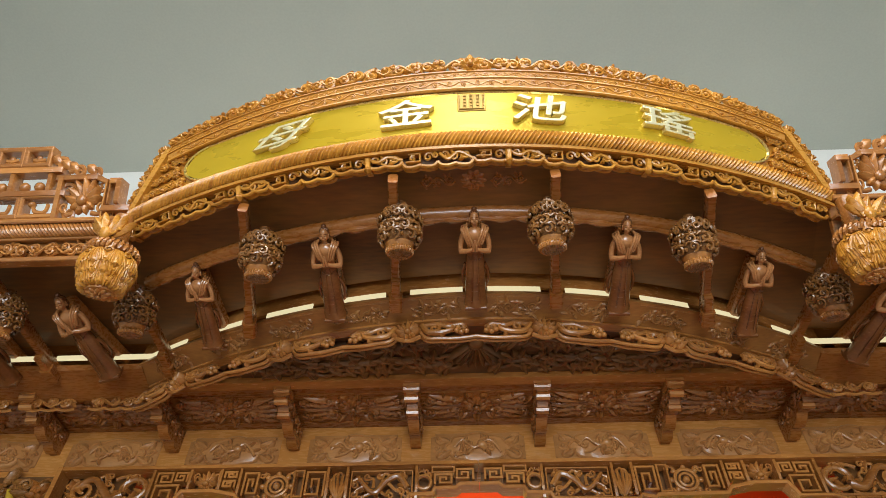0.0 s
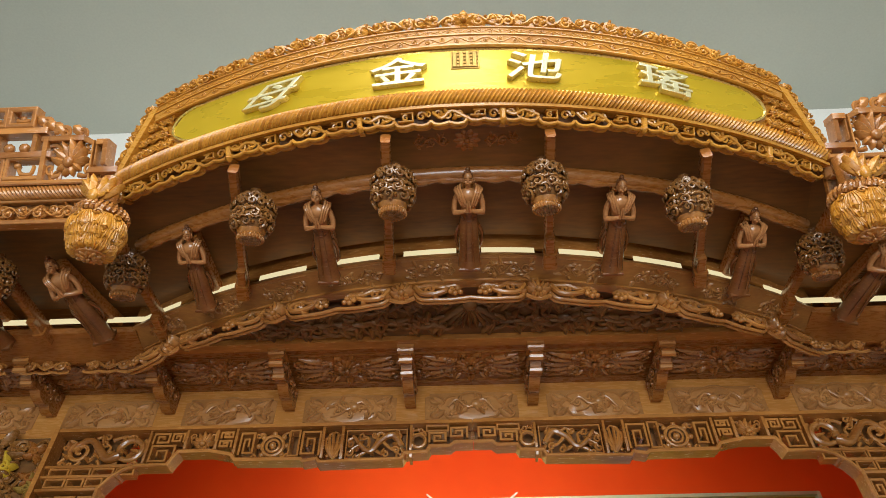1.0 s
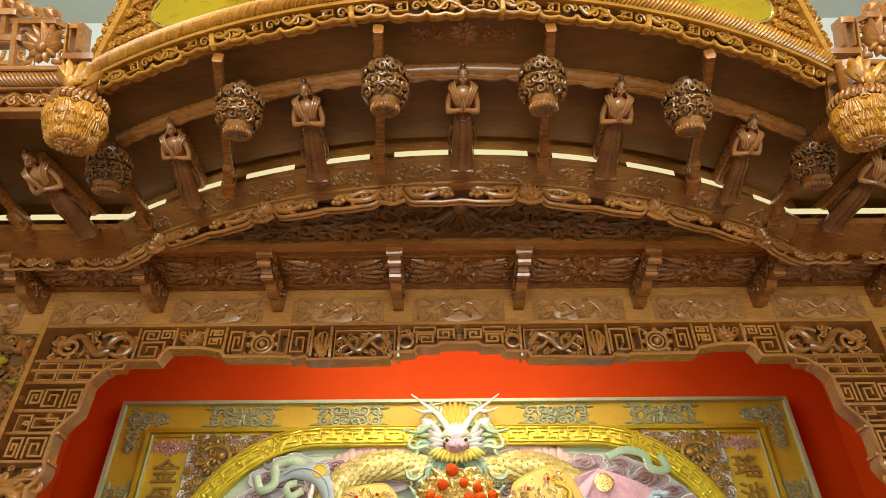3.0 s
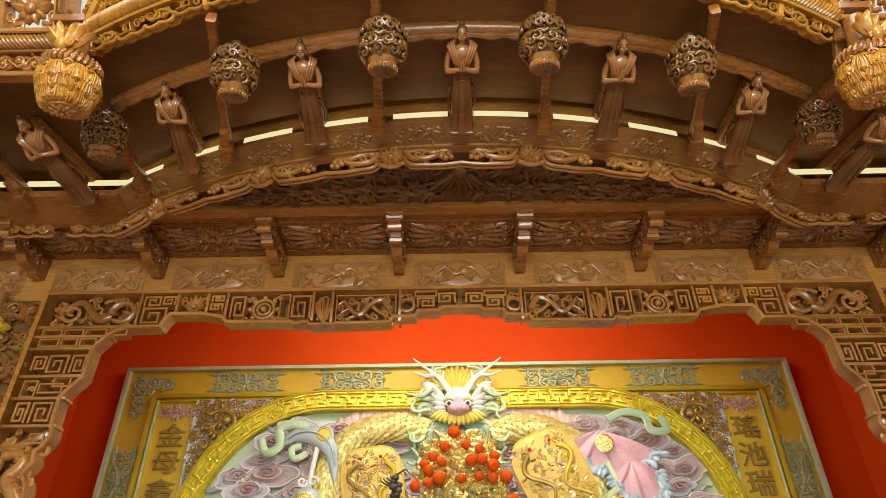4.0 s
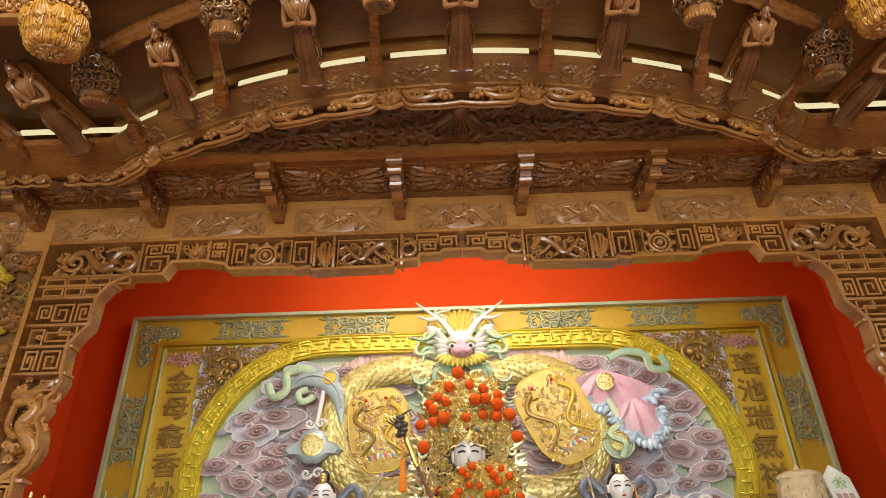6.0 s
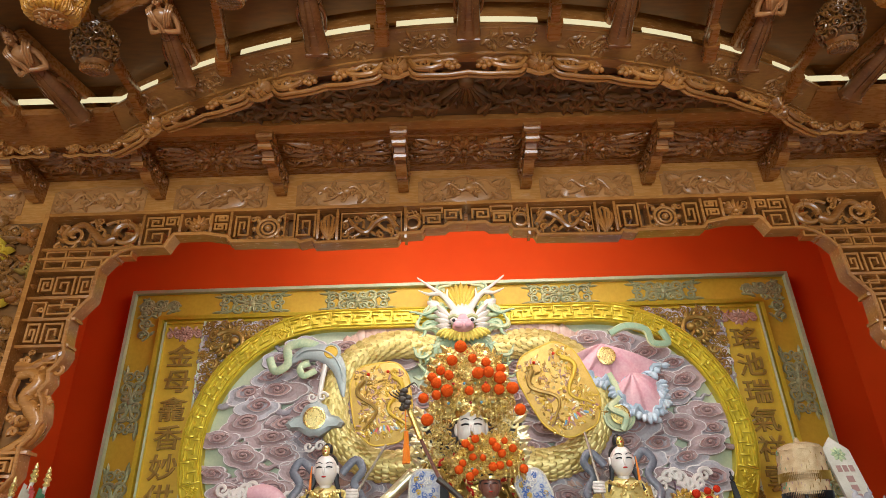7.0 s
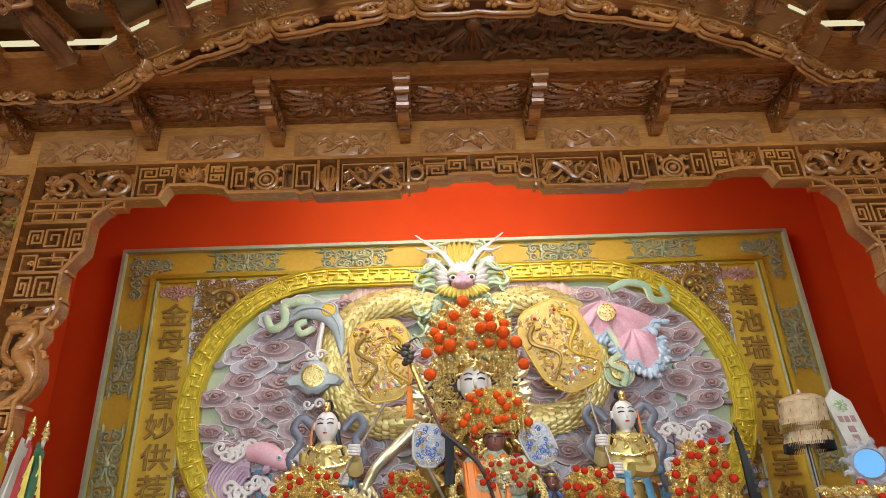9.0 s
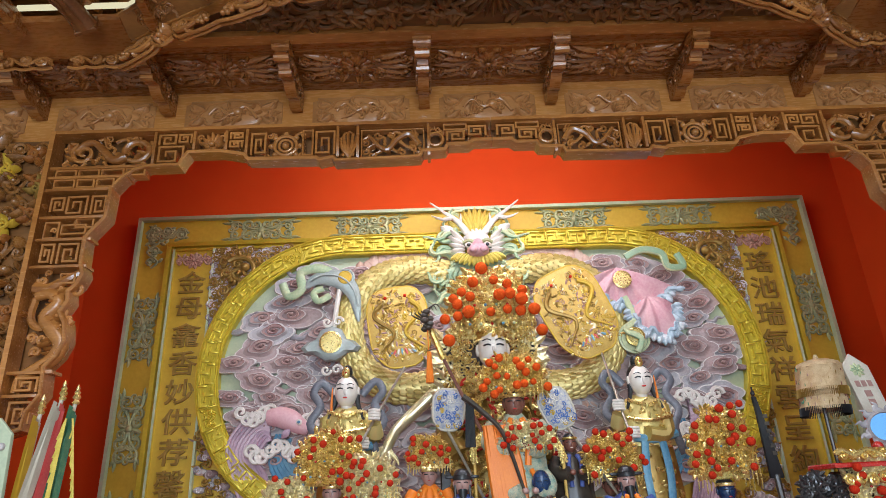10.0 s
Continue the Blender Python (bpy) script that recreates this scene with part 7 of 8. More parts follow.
def seated(name, label, x, y, z, w, mats, beard=False, hat="", floor=1.42, seed=0):
    """A small robed deity statue, one mesh; mats: skin, robe, dark, gold, lips, sash."""
    s = Shape()
    face(s, (x, y, z), w, 0, 2, 4)
    s.mat = 1
    robe(s, x, y + 0.02, floor, z - w * 1.5, w * 2.6)
    for e in (-1, 1):
        s.mat = 1
        s.tube([(x + e * w * 2.2, y, z - w * 2.0), (x + e * w * 2.8, y - 0.03, z - w * 3.4), (x + e * w * 2.0, y - 0.08, z - w * 4.4), (x + e * w * 0.9, y - 0.12, z - w * 4.2)], lambda q: w * (0.75 + 0.3 * q), 10, ref=(0, 1, 0))
        s.mat = 0
        s.ball((x + e * w * 0.6, y - 0.14, z - w * 4.1), (w * 0.45, w * 0.4, w * 0.4), 8, 6)
        s.mat = 5
        s.tube([(x + e * w * 0.5, y - w * 1.2, z - w * 1.6), (x + e * w * 0.9, y - w * 2.0, z - w * 3.0), (x + e * w * 0.7, y - w * 2.0, z - w * 6)], w * 0.3, 6, ref=(0, 1, 0), flat=0.5)
        s.mat = 3
        for j in range(5):
            s.ball((x + e * w * (1.2 + 0.3 * j), y - w * 1.4, z - w * (1.9 + 0.5 * j)), w * 0.22, 7, 5)
    if beard:
        s.mat = 2
        s.tube([(x, y - w * 0.8, z - w * 0.8), (x, y - w * 1.1, z - w * 1.6), (x, y - w * 1.2, z - w * 2.8)], lambda q: w * (0.6 - 0.42 * q), 9, ref=(0, 1, 0))
        for e in (-1, 1):
            s.tube([(x + e * w * 0.85, y - w * 0.3, z - w * 0.2), (x + e * w * 0.9, y - w * 0.7, z - w * 1.4), (x + e * w * 0.8, y - w * 0.9, z - w * 2.4)], lambda q: w * 0.2 * (1.1 - q), 6, ref=(0, 1, 0))
    s.mat = 2
    if hat == "cap":
        s.lathe([(w * 1.08, w * 0.45), (w * 1.12, w * 0.6), (w * 1.0, w * 0.95), (w * 1.05, w * 1.0), (w * 0.8, w * 1.5), (w * 0.3, w * 1.75)], 18, Matrix.Translation((x, y, z)))
        for e in (-1, 1):
            s.ball((x + e * w * 1.5, y, z + w * 0.8), (w * 0.6, w * 0.1, w * 0.2), 10, 6)
    elif hat == "bald":
        s.mat = 0
        s.ball((x, y, z + w * 0.3), (w * 1.02, w, w * 1.15), 14, 10)
    else:
        s.ball((x, y + w * 0.15, z + w * 0.45), (w * 1.08, w * 0.98, w * 1.05), 14, 10)
        s.mat = 3
        s.lathe([(w * 1.1, w * 0.5), (w * 1.14, w * 0.55), (w * 1.14, w * 0.8), (w * 1.08, w * 0.86)], 20, Matrix.Translation((x, y, z)))
    return tagged(part(name, s, mats), label, "statue", "statues on the altar")


def headdress(x, y, z0, z1, half, poms, pr, mat, seed, label, count=560):
    """A tall filigree headdress with wool pompoms on springs."""
    ob = thing("headdress", label, "headdress", "headdresses of the statues")
    rng = random.Random(seed)
    h = z1 - z0
    s = Shape()
    for i in range(count):
        v = rng.random() ** 0.9
        wide = half * math.sqrt(max(0.05, 1 - (v - 0.25) ** 2 * 1.5))
        u = rng.uniform(-1, 1) * wide
        w = 0.06 * (1 - (u / half) ** 2) + rng.uniform(-0.01, 0.03)
        kind = rng.random()
        k = half / 0.3
        if kind < 0.5:
            s.leaf((u, z0 + v * h), rng.uniform(0, 6.3), rng.uniform(0.05, 0.085) * k, rng.uniform(0.025, 0.045) * k, 0.02, w, rng.uniform(-0.5, 1.2))
        elif kind < 0.75:
            s.spiral((u, z0 + v * h), rng.uniform(0.02, 0.036) * k, 1.3, rng.uniform(0, 6), rng.choice((-1, 1)), 0.005 * k, w + 0.01, 4, 10)
        else:
            s.ball((u, z0 + v * h, w + 0.01), rng.uniform(0.006, 0.012) * k, 6, 4)
    s.prism([(half * 0.82 * math.cos(t), z0 + h * (0.25 + 0.68 * math.sin(t))) for t in [math.pi * (j / 14 * 1.3 - 0.15) for j in range(15)]], -0.03, -0.01, 0.004)
    part("filigree", s, GOLDLEAF if seed % 2 == 0 else GOLDPALE, ob, "gold filigree", upright(y, x))
    s = Shape()
    for e in (-1, 1):
        for j in range(5):
            u = e * half * (0.45 + 0.12 * j)
            top = z0 + h * 0.28
            s.tube([(u, top, 0.06), (u + 0.004, top - h * 0.3, 0.065), (u, top - h * (0.45 + 0.05 * (j % 3)), 0.06)], 0.004, 5)
            for q in range(6):
                s.ball((u, top - h * 0.07 * q, 0.065), 0.008 * half / 0.3, 6, 4)
    part("pendants", s, GOLDLEAF, ob, "gold bead pendants", upright(y, x))
    s = Shape()
    for j in range(9):
        a = -1 + 2 * j / 8
        s.mat = j % 3
        s.ball((a * half * 0.5, z0 + h * (0.12 + 0.3 * (j % 2)), 0.095), 0.011 * half / 0.3, 8, 6)
    part("jewels", s, [TEAL, REDLACQ, LEAFGREEN], ob, "coloured glass jewels", upright(y, x))
    s = Shape()
    for a, b in poms:
        s.tube([(a * 0.8, b - 0.03, 0.05), (a, b, 0.11)], 0.003, 4, ref=(0, 1, 0))
    part("springs", s, GOLDLEAF, ob, "thin springs", upright(y, x))
    for a, b in poms:
        p = new("pompom", pom_for(mat))
        p.parent = ob
        k = pr * rng.uniform(0.8, 1.15)
        p.scale = (k, k, k)
        p.location = (x + a, y - 0.11 - rng.uniform(0, 0.03), b)
        p.rotation_euler = (rng.uniform(0, 3), rng.uniform(0, 3), 0)
    return ob


POMS = {}


def pom_for(mat):
    if mat.name not in POMS:
        s = Shape()
        rng = random.Random(9)
        s.ball((0, 0, 0), 1.0, 14, 10)
        s.v = [tuple(c * (1 + rng.uniform(-0.05, 0.05)) for c in p) for p in s.v]
        ob = part("wool_ball", s, mat)
        POMS[mat.name] = ob.data
        bpy.data.objects.remove(ob)
    return POMS[mat.name]


def pom_cloud(z0, z1, half, n, seed):
    rng = random.Random(seed)
    out = []
    while len(out) < n:
        v = rng.random()
        a, b = rng.uniform(-1, 1) * half * math.sqrt(1.05 - (v - 0.3) ** 2 * 1.5), z0 + v * (z1 - z0) * 1.06
        if all(math.hypot(a - p, b - q) > half * 0.16 for p, q in out) and not (abs(a) < half * 0.3 and v < 0.12):
            out.append((a, b))
    return out


# main statue with throne back and headdress
s = Shape()
face(s, (0.0, 5.05, 2.83), 0.106, 0, 2, 4)
s.mat = 1
robe(s, 0.0, 5.28, 1.62, 2.62, 0.24)
s.mat = 2
s.ball((0, 5.16, 2.90), (0.112, 0.10, 0.12), 16, 10)
for e in (-1, 1):
    s.mat = 1
    s.tube([(e * 0.24, 5.26, 2.52), (e * 0.34, 5.20, 2.3), (e * 0.26, 5.12, 2.12)], lambda q: 0.07 + 0.03 * q, 10, ref=(0, 1, 0))
    s.mat = 2
s.mat = 3
s.lathe([(0.115, 0.07), (0.12, 0.08), (0.122, 0.14), (0.112, 0.15)], 24, Matrix.Translation((0, 5.11, 2.83)))
rng = random.Random(31)
for i in range(420):
    u, z = rng.uniform(-0.36, 0.36), rng.uniform(1.8, 2.66)
    y0 = 5.26 - 0.17 * math.sqrt(max(0.02, 1 - (u / 0.40) ** 2)) - 0.02
    s.mat = rng.choice((3, 3, 3, 1, 4))
    k = len(s.v)
    s.leaf((u, z), rng.uniform(0, 6.3), rng.uniform(0.05, 0.11), rng.uniform(0.02, 0.045), 0.02, 0.0, 0.6)
    s.v[k:] = [(p, y0 - r, q) for p, q, r in s.v[k:]]
s.mat = 3
for i in range(40):
    a = 2 * math.pi * i / 40
    s.ball((0.124 * math.cos(a), 5.11 + 0.124 * math.sin(a), 2.90), 0.008, 6, 4)
tagged(part("deity_statue", s, [SKIN, BRONZE, BLACK, GOLDLEAF, REDLACQ]), "large white-faced robed deity statue on the altar", "statue", "statues on the altar")
MAIN = [(-0.055, 3.40), (-0.12, 3.30), (0.027, 3.305), (0.125, 3.28), (-0.206, 3.225), (0.064, 3.2), (0.136, 3.2), (0.227, 3.225), (-0.267, 3.176), (-0.146, 3.187), (-0.239, 3.137),
        (0.216, 3.16), (-0.163, 3.075), (-0.239, 3.047), (-0.33, 3.03), (-0.006, 3.075), (0.113, 3.09), (0.206, 3.08), (0.299, 3.08), (0.342, 2.93), (-0.308, 2.877)]
headdress(0.0, 5.05, 2.94, 3.40, 0.31, MAIN, 0.040, POMPOM, 2, "tall gold filigree headdress with orange wool pompoms", 620)
throne = thing("throne_back", "gilt and ivory scroll-carved throne back behind the statue", "throne")
for e in (-1, 1):
    s = Shape()
    for i in range(16):
        z = 2.15 + 0.06 * i
        s.spiral((0.36 + 0.06 * math.sin(i * 1.2) - 0.02 * abs(i - 8) / 4, z), 0.05, 1.4, i, 1 if i % 2 else -1, 0.016, 0.0, 6)
        s.leaf((0.34, z), 0.3 * (i % 5) - 0.3, 0.12, 0.05, 0.03, 0.0, 0.4)
        s.spiral((0.22 + 0.04 * (i % 3), z), 0.045, 1.4, i, 1, 0.014, 0.0, 6)
    s.v = [(e * a, b, c) for a, b, c in s.v]
    part("throne_scroll", s, GOLDPALE, throne, "ivory-gold scrolls", upright(5.38))
    s = Shape()
    rng = random.Random(61)
    for i in range(110):
        a, b = rng.uniform(0.10, 0.34), rng.uniform(2.45, 3.02)
        s.spiral((a, b), rng.uniform(0.018, 0.035), 1.2, rng.uniform(0, 6), rng.choice((-1, 1)), 0.007, rng.uniform(0, 0.10), 5, 9)
        s.leaf((a, b), rng.uniform(0, 6.3), rng.uniform(0.03, 0.06), 0.02, 0.012, rng.uniform(0, 0.10), 0.5)
    s.v = [(e * a, b, c) for a, b, c in s.v]
    part("gilt_scroll", s, GOLDLEAF, throne, "gilt openwork beside the head", upright(5.30))
s = Shape()
s.slab(-0.40, 0.40, 1.62, 3.0, -0.06, -0.01, 0.01)
part("throne_panel", s, DARKWOOD, throne, "", upright(5.40))

# statues before it, each with its headdress
GOLDROBE = [SKIN_RED, ROBE_MULTI, BLACK, GOLDLEAF, REDLACQ, ORANGE]
seated("deity_statue", "red-faced robed deity statue with orange sash", 0.10, 4.90, 2.43, 0.066, GOLDROBE)
headdress(0.10, 4.90, 2.50, 2.73, 0.23, pom_cloud(2.46, 2.70, 0.25, 18, 4), 0.026, POMPOM, 4, "gold headdress with orange-red pompoms")
seated("deity_statue", "rose-faced robed deity statue with orange sash", 0.14, 4.84, 2.09, 0.05, [SKIN_ROSE, ROBE_MULTI, BLACK, GOLDLEAF, REDLACQ, ORANGE])
headdress(0.15, 4.80, 2.13, 2.28, 0.17, pom_cloud(2.13, 2.26, 0.18, 16, 5), 0.019, POMRED, 5, "gold headdress with red pompoms", 420)
seated("deity_statue", "dark blue-faced bald deity statue", 0.21, 4.72, 1.93, 0.05, [SKIN_BLUE, DARKWOOD, BLACK, GOLDLEAF, BLACK, DARKWOOD], hat="bald")
seated("deity_statue", "pale-faced deity statue under a gold headdress", -1.08, 4.86, 1.92, 0.052, [SKIN_ROSE, ROBE_MULTI, BLACK, GOLDLEAF, REDLACQ, REDCLOTH])
headdress(-1.08, 4.82, 1.98, 2.27, 0.22, pom_cloud(1.98, 2.27, 0.24, 18, 6), 0.021, POMRED, 6, "gold headdress with red pompoms")
seated("deity_statue", "small deity statue hidden under a headdress", -0.82, 4.80, 1.80, 0.045, [SKIN_ROSE, ROBE_MULTI, BLACK, GOLDLEAF, REDLACQ, YCLOTH])
headdress(-0.82, 4.78, 1.86, 2.12, 0.17, pom_cloud(1.86, 2.08, 0.18, 14, 7), 0.02, POMRED, 7, "pale gold headdress with red pompoms")
headdress(-1.34, 4.80, 1.80, 2.00, 0.16, pom_cloud(1.80, 2.0, 0.17, 12, 8), 0.02, POMRED, 9, "pale gold headdress with red pompoms")
seated("deity_statue", "small deity statue with a gold robe", -1.34, 4.84, 1.74, 0.045, [SKIN_ROSE, YCLOTH, BLACK, GOLDLEAF, REDLACQ, REDCLOTH])
seated("deity_statue", "rose-faced deity statue in an orange robe", -0.47, 4.86, 2.00, 0.046, [SKIN_ROSE, ORANGE, BLACK, GOLDLEAF, REDLACQ, ORANGE])
headdress(-0.47, 4.82, 2.05, 2.23, 0.14, pom_cloud(2.05, 2.22, 0.15, 13, 9), 0.019, POMRED, 8, "gold headdress with red pompoms", 400)
seated("deity_statue", "bearded deity statue in a blue robe and dark cap", -0.27, 4.72, 1.94, 0.05, [SKIN_ROSE, ROBE_BLUE, BLACK, GOLDLEAF, REDLACQ, ROBE_BLUE], True, "cap")
seated("deity_statue", "black-bearded deity statue in a blue robe and black hat", 0.73, 4.72, 1.92, 0.05, [SKIN_ROSE, ROBE_BLUE, BLACK, GOLDLEAF, REDLACQ, ORANGE], True, "cap")
headdress(0.68, 4.86, 1.96, 2.20, 0.18, pom_cloud(1.96, 2.20, 0.2, 16, 10), 0.022, POMRED, 10, "gold headdress with red pompoms")
seated("deity_statue", "deity statue behind the bearded one", 0.68, 4.92, 1.90, 0.05, [SKIN_RED, ROBE_MULTI, BLACK, GOLDLEAF, REDLACQ, REDCLOTH])
seated("deity_statue", "blue-faced deity statue under a large headdress", 1.38, 4.86, 1.84, 0.055, [SKIN_BLUE, ROBE_MULTI, BLACK, GOLDLEAF, REDLACQ, ORANGE])
headdress(1.37, 4.82, 1.93, 2.33, 0.21, pom_cloud(1.93, 2.33, 0.22, 22, 11), 0.024, POMRED, 12, "tall gold headdress with red pompoms", 620)
seated("deity_statue", "black-faced deity statue in dark carved hood", 1.80, 4.62, 1.82, 0.055, [SKIN_DARK, DARKWOOD, BLACK, GOLDLEAF, BLACK, DARKWOOD])
seated("deity_statue", "dark wooden deity statue", 0.46, 4.98, 2.17, 0.045, [SKIN_RED, DARKWOOD, BLACK, GOLDLEAF, SHELL, ROBE_BLUE])
headdress(2.12, 4.56, 1.72, 1.98, 0.2, pom_cloud(1.72, 1.96, 0.2, 16, 12), 0.024, POMRED, 11, "gold headdress with red pompoms")


# attendants with long-handled fans
def attendant(x, lean, label):
    s = Shape()
    face(s, (x, 5.365, 2.63), 0.086, 0, 2, 4)
    s.mat = 1
    robe(s, x, 5.42, 2.16, 2.52, 0.165, 5)
    s.mat = 7
    robe(s, x, 5.43, 1.62, 2.34, 0.175, 13)
    s.mat = 8
    s.tube([(x - 0.19, 5.33, 2.24), (x, 5.27, 2.20), (x + 0.19, 5.33, 2.24)], 0.03, 8)
    for e in (-1, 1):
        s.tube([(x + e * 0.06, 5.27, 2.20), (x + e * 0.08, 5.26, 1.95), (x + e * 0.05, 5.27, 1.66)], 0.028, 7, ref=(0, 1, 0), flat=0.4)
    for i in range(14):
        a = math.pi * (1.1 + 0.8 * i / 13)
        s.mat = 3
        s.ball((x + 0.12 * math.cos(a), 5.40 + 0.11 * math.sin(a), 2.46 - 0.02 * math.sin(a * 3)), 0.016, 7, 5)
    s.tube([(x - 0.17, 5.30, 2.36), (x, 5.26, 2.33), (x + 0.17, 5.30, 2.36)], 0.014, 6)
    rng = random.Random(17)
    for i in range(90):
        u, z = rng.uniform(-0.17, 0.17), rng.uniform(1.8, 2.48)
        s.mat = rng.choice((3, 3, 1))
        k = len(s.v)
        s.leaf((u, z), rng.uniform(0, 6.3), rng.uniform(0.03, 0.05), 0.018, 0.010, 0.0, 0.3)
        s.v[k:] = [(x + p, 5.42 - 0.14 * math.sqrt(max(0.02, 1 - (u / 0.20) ** 2)) - 0.008 - r, q) for p, q, r in s.v[k:]]
    s.mat = 2
    s.ball((x, 5.395, 2.675), (0.086, 0.080, 0.085), 16, 10)
    s.ball((x, 5.41, 2.78), (0.040, 0.040, 0.055), 12, 8)
    for e in (-1, 1):
        s.tube([(x + e * 0.075, 5.38, 2.64), (x + e * 0.085, 5.37, 2.54), (x + e * 0.13, 5.34, 2.42)], lambda q: 0.022 * (1.1 - 0.6 * q), 6, ref=(0, 1, 0))
    s.mat = 3
    s.ball((x, 5.33, 2.76), (0.030, 0.022, 0.045), 10, 8)
    s.mat = 4
    s.ball((x, 5.312, 2.76), 0.009, 8, 6)
    s.mat = 6
    s.tube([(x + lean * -0.10, 5.35, 2.66), (x + lean * -0.105, 5.35, 2.56), (x + lean * -0.105, 5.35, 2.48)], lambda q: 0.004 + 0.008 * q, 6, ref=(0, 1, 0))
    s.mat = 5
    for e in (-1, 1):
        pts = [(x + e * 0.10, 5.48, 2.62), (x + e * 0.20, 5.48, 2.72), (x + e * 0.26, 5.46, 2.64), (x + e * 0.20, 5.44, 2.54), (x + e * 0.27, 5.42, 2.42), (x + e * 0.20, 5.36, 2.28), (x + e * 0.24, 5.36, 2.1)]
        s.tube(pts, lambda q: 0.030, 8, ref=(0, 1, 0), flat=0.5)
    # sleeves and hands on the handle
    hx = x + lean * 0.20
    s.mat = 1
    s.tube([(x + lean * 0.14, 5.40, 2.44), (x + lean * 0.22, 5.33, 2.30), (x + lean * 0.21, 5.27, 2.38)], 0.055, 9, ref=(0, 1, 0))
    s.tube([(x - lean * 0.14, 5.40, 2.44), (x - lean * 0.12, 5.32, 2.24), (x + lean * 0.04, 5.25, 2.24)], 0.055, 9, ref=(0, 1, 0))
    s.mat = 0
    for dx, dz in ((lean * 0.22, 2.44), (lean * 0.14, 2.25)):
        s.ball((x + dx, 5.25, dz), (0.045, 0.035, 0.042), 10, 8)
        for j in range(4):
            s.tube([(x + dx - 0.04, 5.225, dz + 0.028 - 0.019 * j), (x + dx, 5.205, dz + 0.028 - 0.019 * j), (x + dx + 0.035, 5.225, dz + 0.026 - 0.019 * j)], 0.011, 6, ref=(0, 1, 0))
    return tagged(part("attendant_statue", s, [SKIN, SCALE_GOLD, BLACK, GOLDLEAF, REDLACQ, SLATE, ORANGE, BRONZE, TEAL]), label, "statue", "attendant statues")


def sequin_collar(pts, label):
    """A curved padded strip set all over with yellow sequins."""
    ob = thing("sequin_collar", label, "collar", "sequin collars on the altar")
    path = bent([Vector((x, 4.86, z)) for x, z in pts], 6)
    s = Shape()
    s.tube(path, lambda q: 0.022, 8, ref=(0, 1, 0), flat=0.6)
    for p, q in ((path[0], path[0]), (path[-1], Vector((path[-1].x, 4.86, 1.42)))):
        if p is not q:
            s.tube([p, q], 0.010, 6, ref=(0, 1, 0))
    part("strip", s, YCLOTH, ob, "padded gold strip")
    s = Shape()
    pick = random.Random(31)
    for p in path:
        for k in range(5):
            s.ball(p + Vector((pick.uniform(-0.022, 0.022), -0.014 - pick.uniform(0, 0.006), pick.uniform(-0.012, 0.012))), (0.007, 0.003, 0.007), 6, 4)
    tagged(part("sequins", s, GOLDLEAF, ob, "shining yellow sequins"), kind="stuff")


sequin_collar(((-0.116, 2.24), (-0.162, 2.19), (-0.187, 2.127), (-0.181, 2.07)), "yellow sequined collar rising beside the rose-faced statue")
sequin_collar(((0.312, 2.206), (0.356, 2.158), (0.38, 2.1), (0.383, 2.054)), "yellow sequined collar rising beside the blue-faced statue")


attendant(-1.07, 1, "white-faced attendant statue in gold robe with grey ribbons")
attendant(1.105, -1, "white-faced attendant statue holding a fan handle")


BLUETHREAD = surface("blue_silk_thread", (0.03, 0.09, 0.34), (0.08, 0.18, 0.50), 0.5, 0, 20, 120, 0.2)


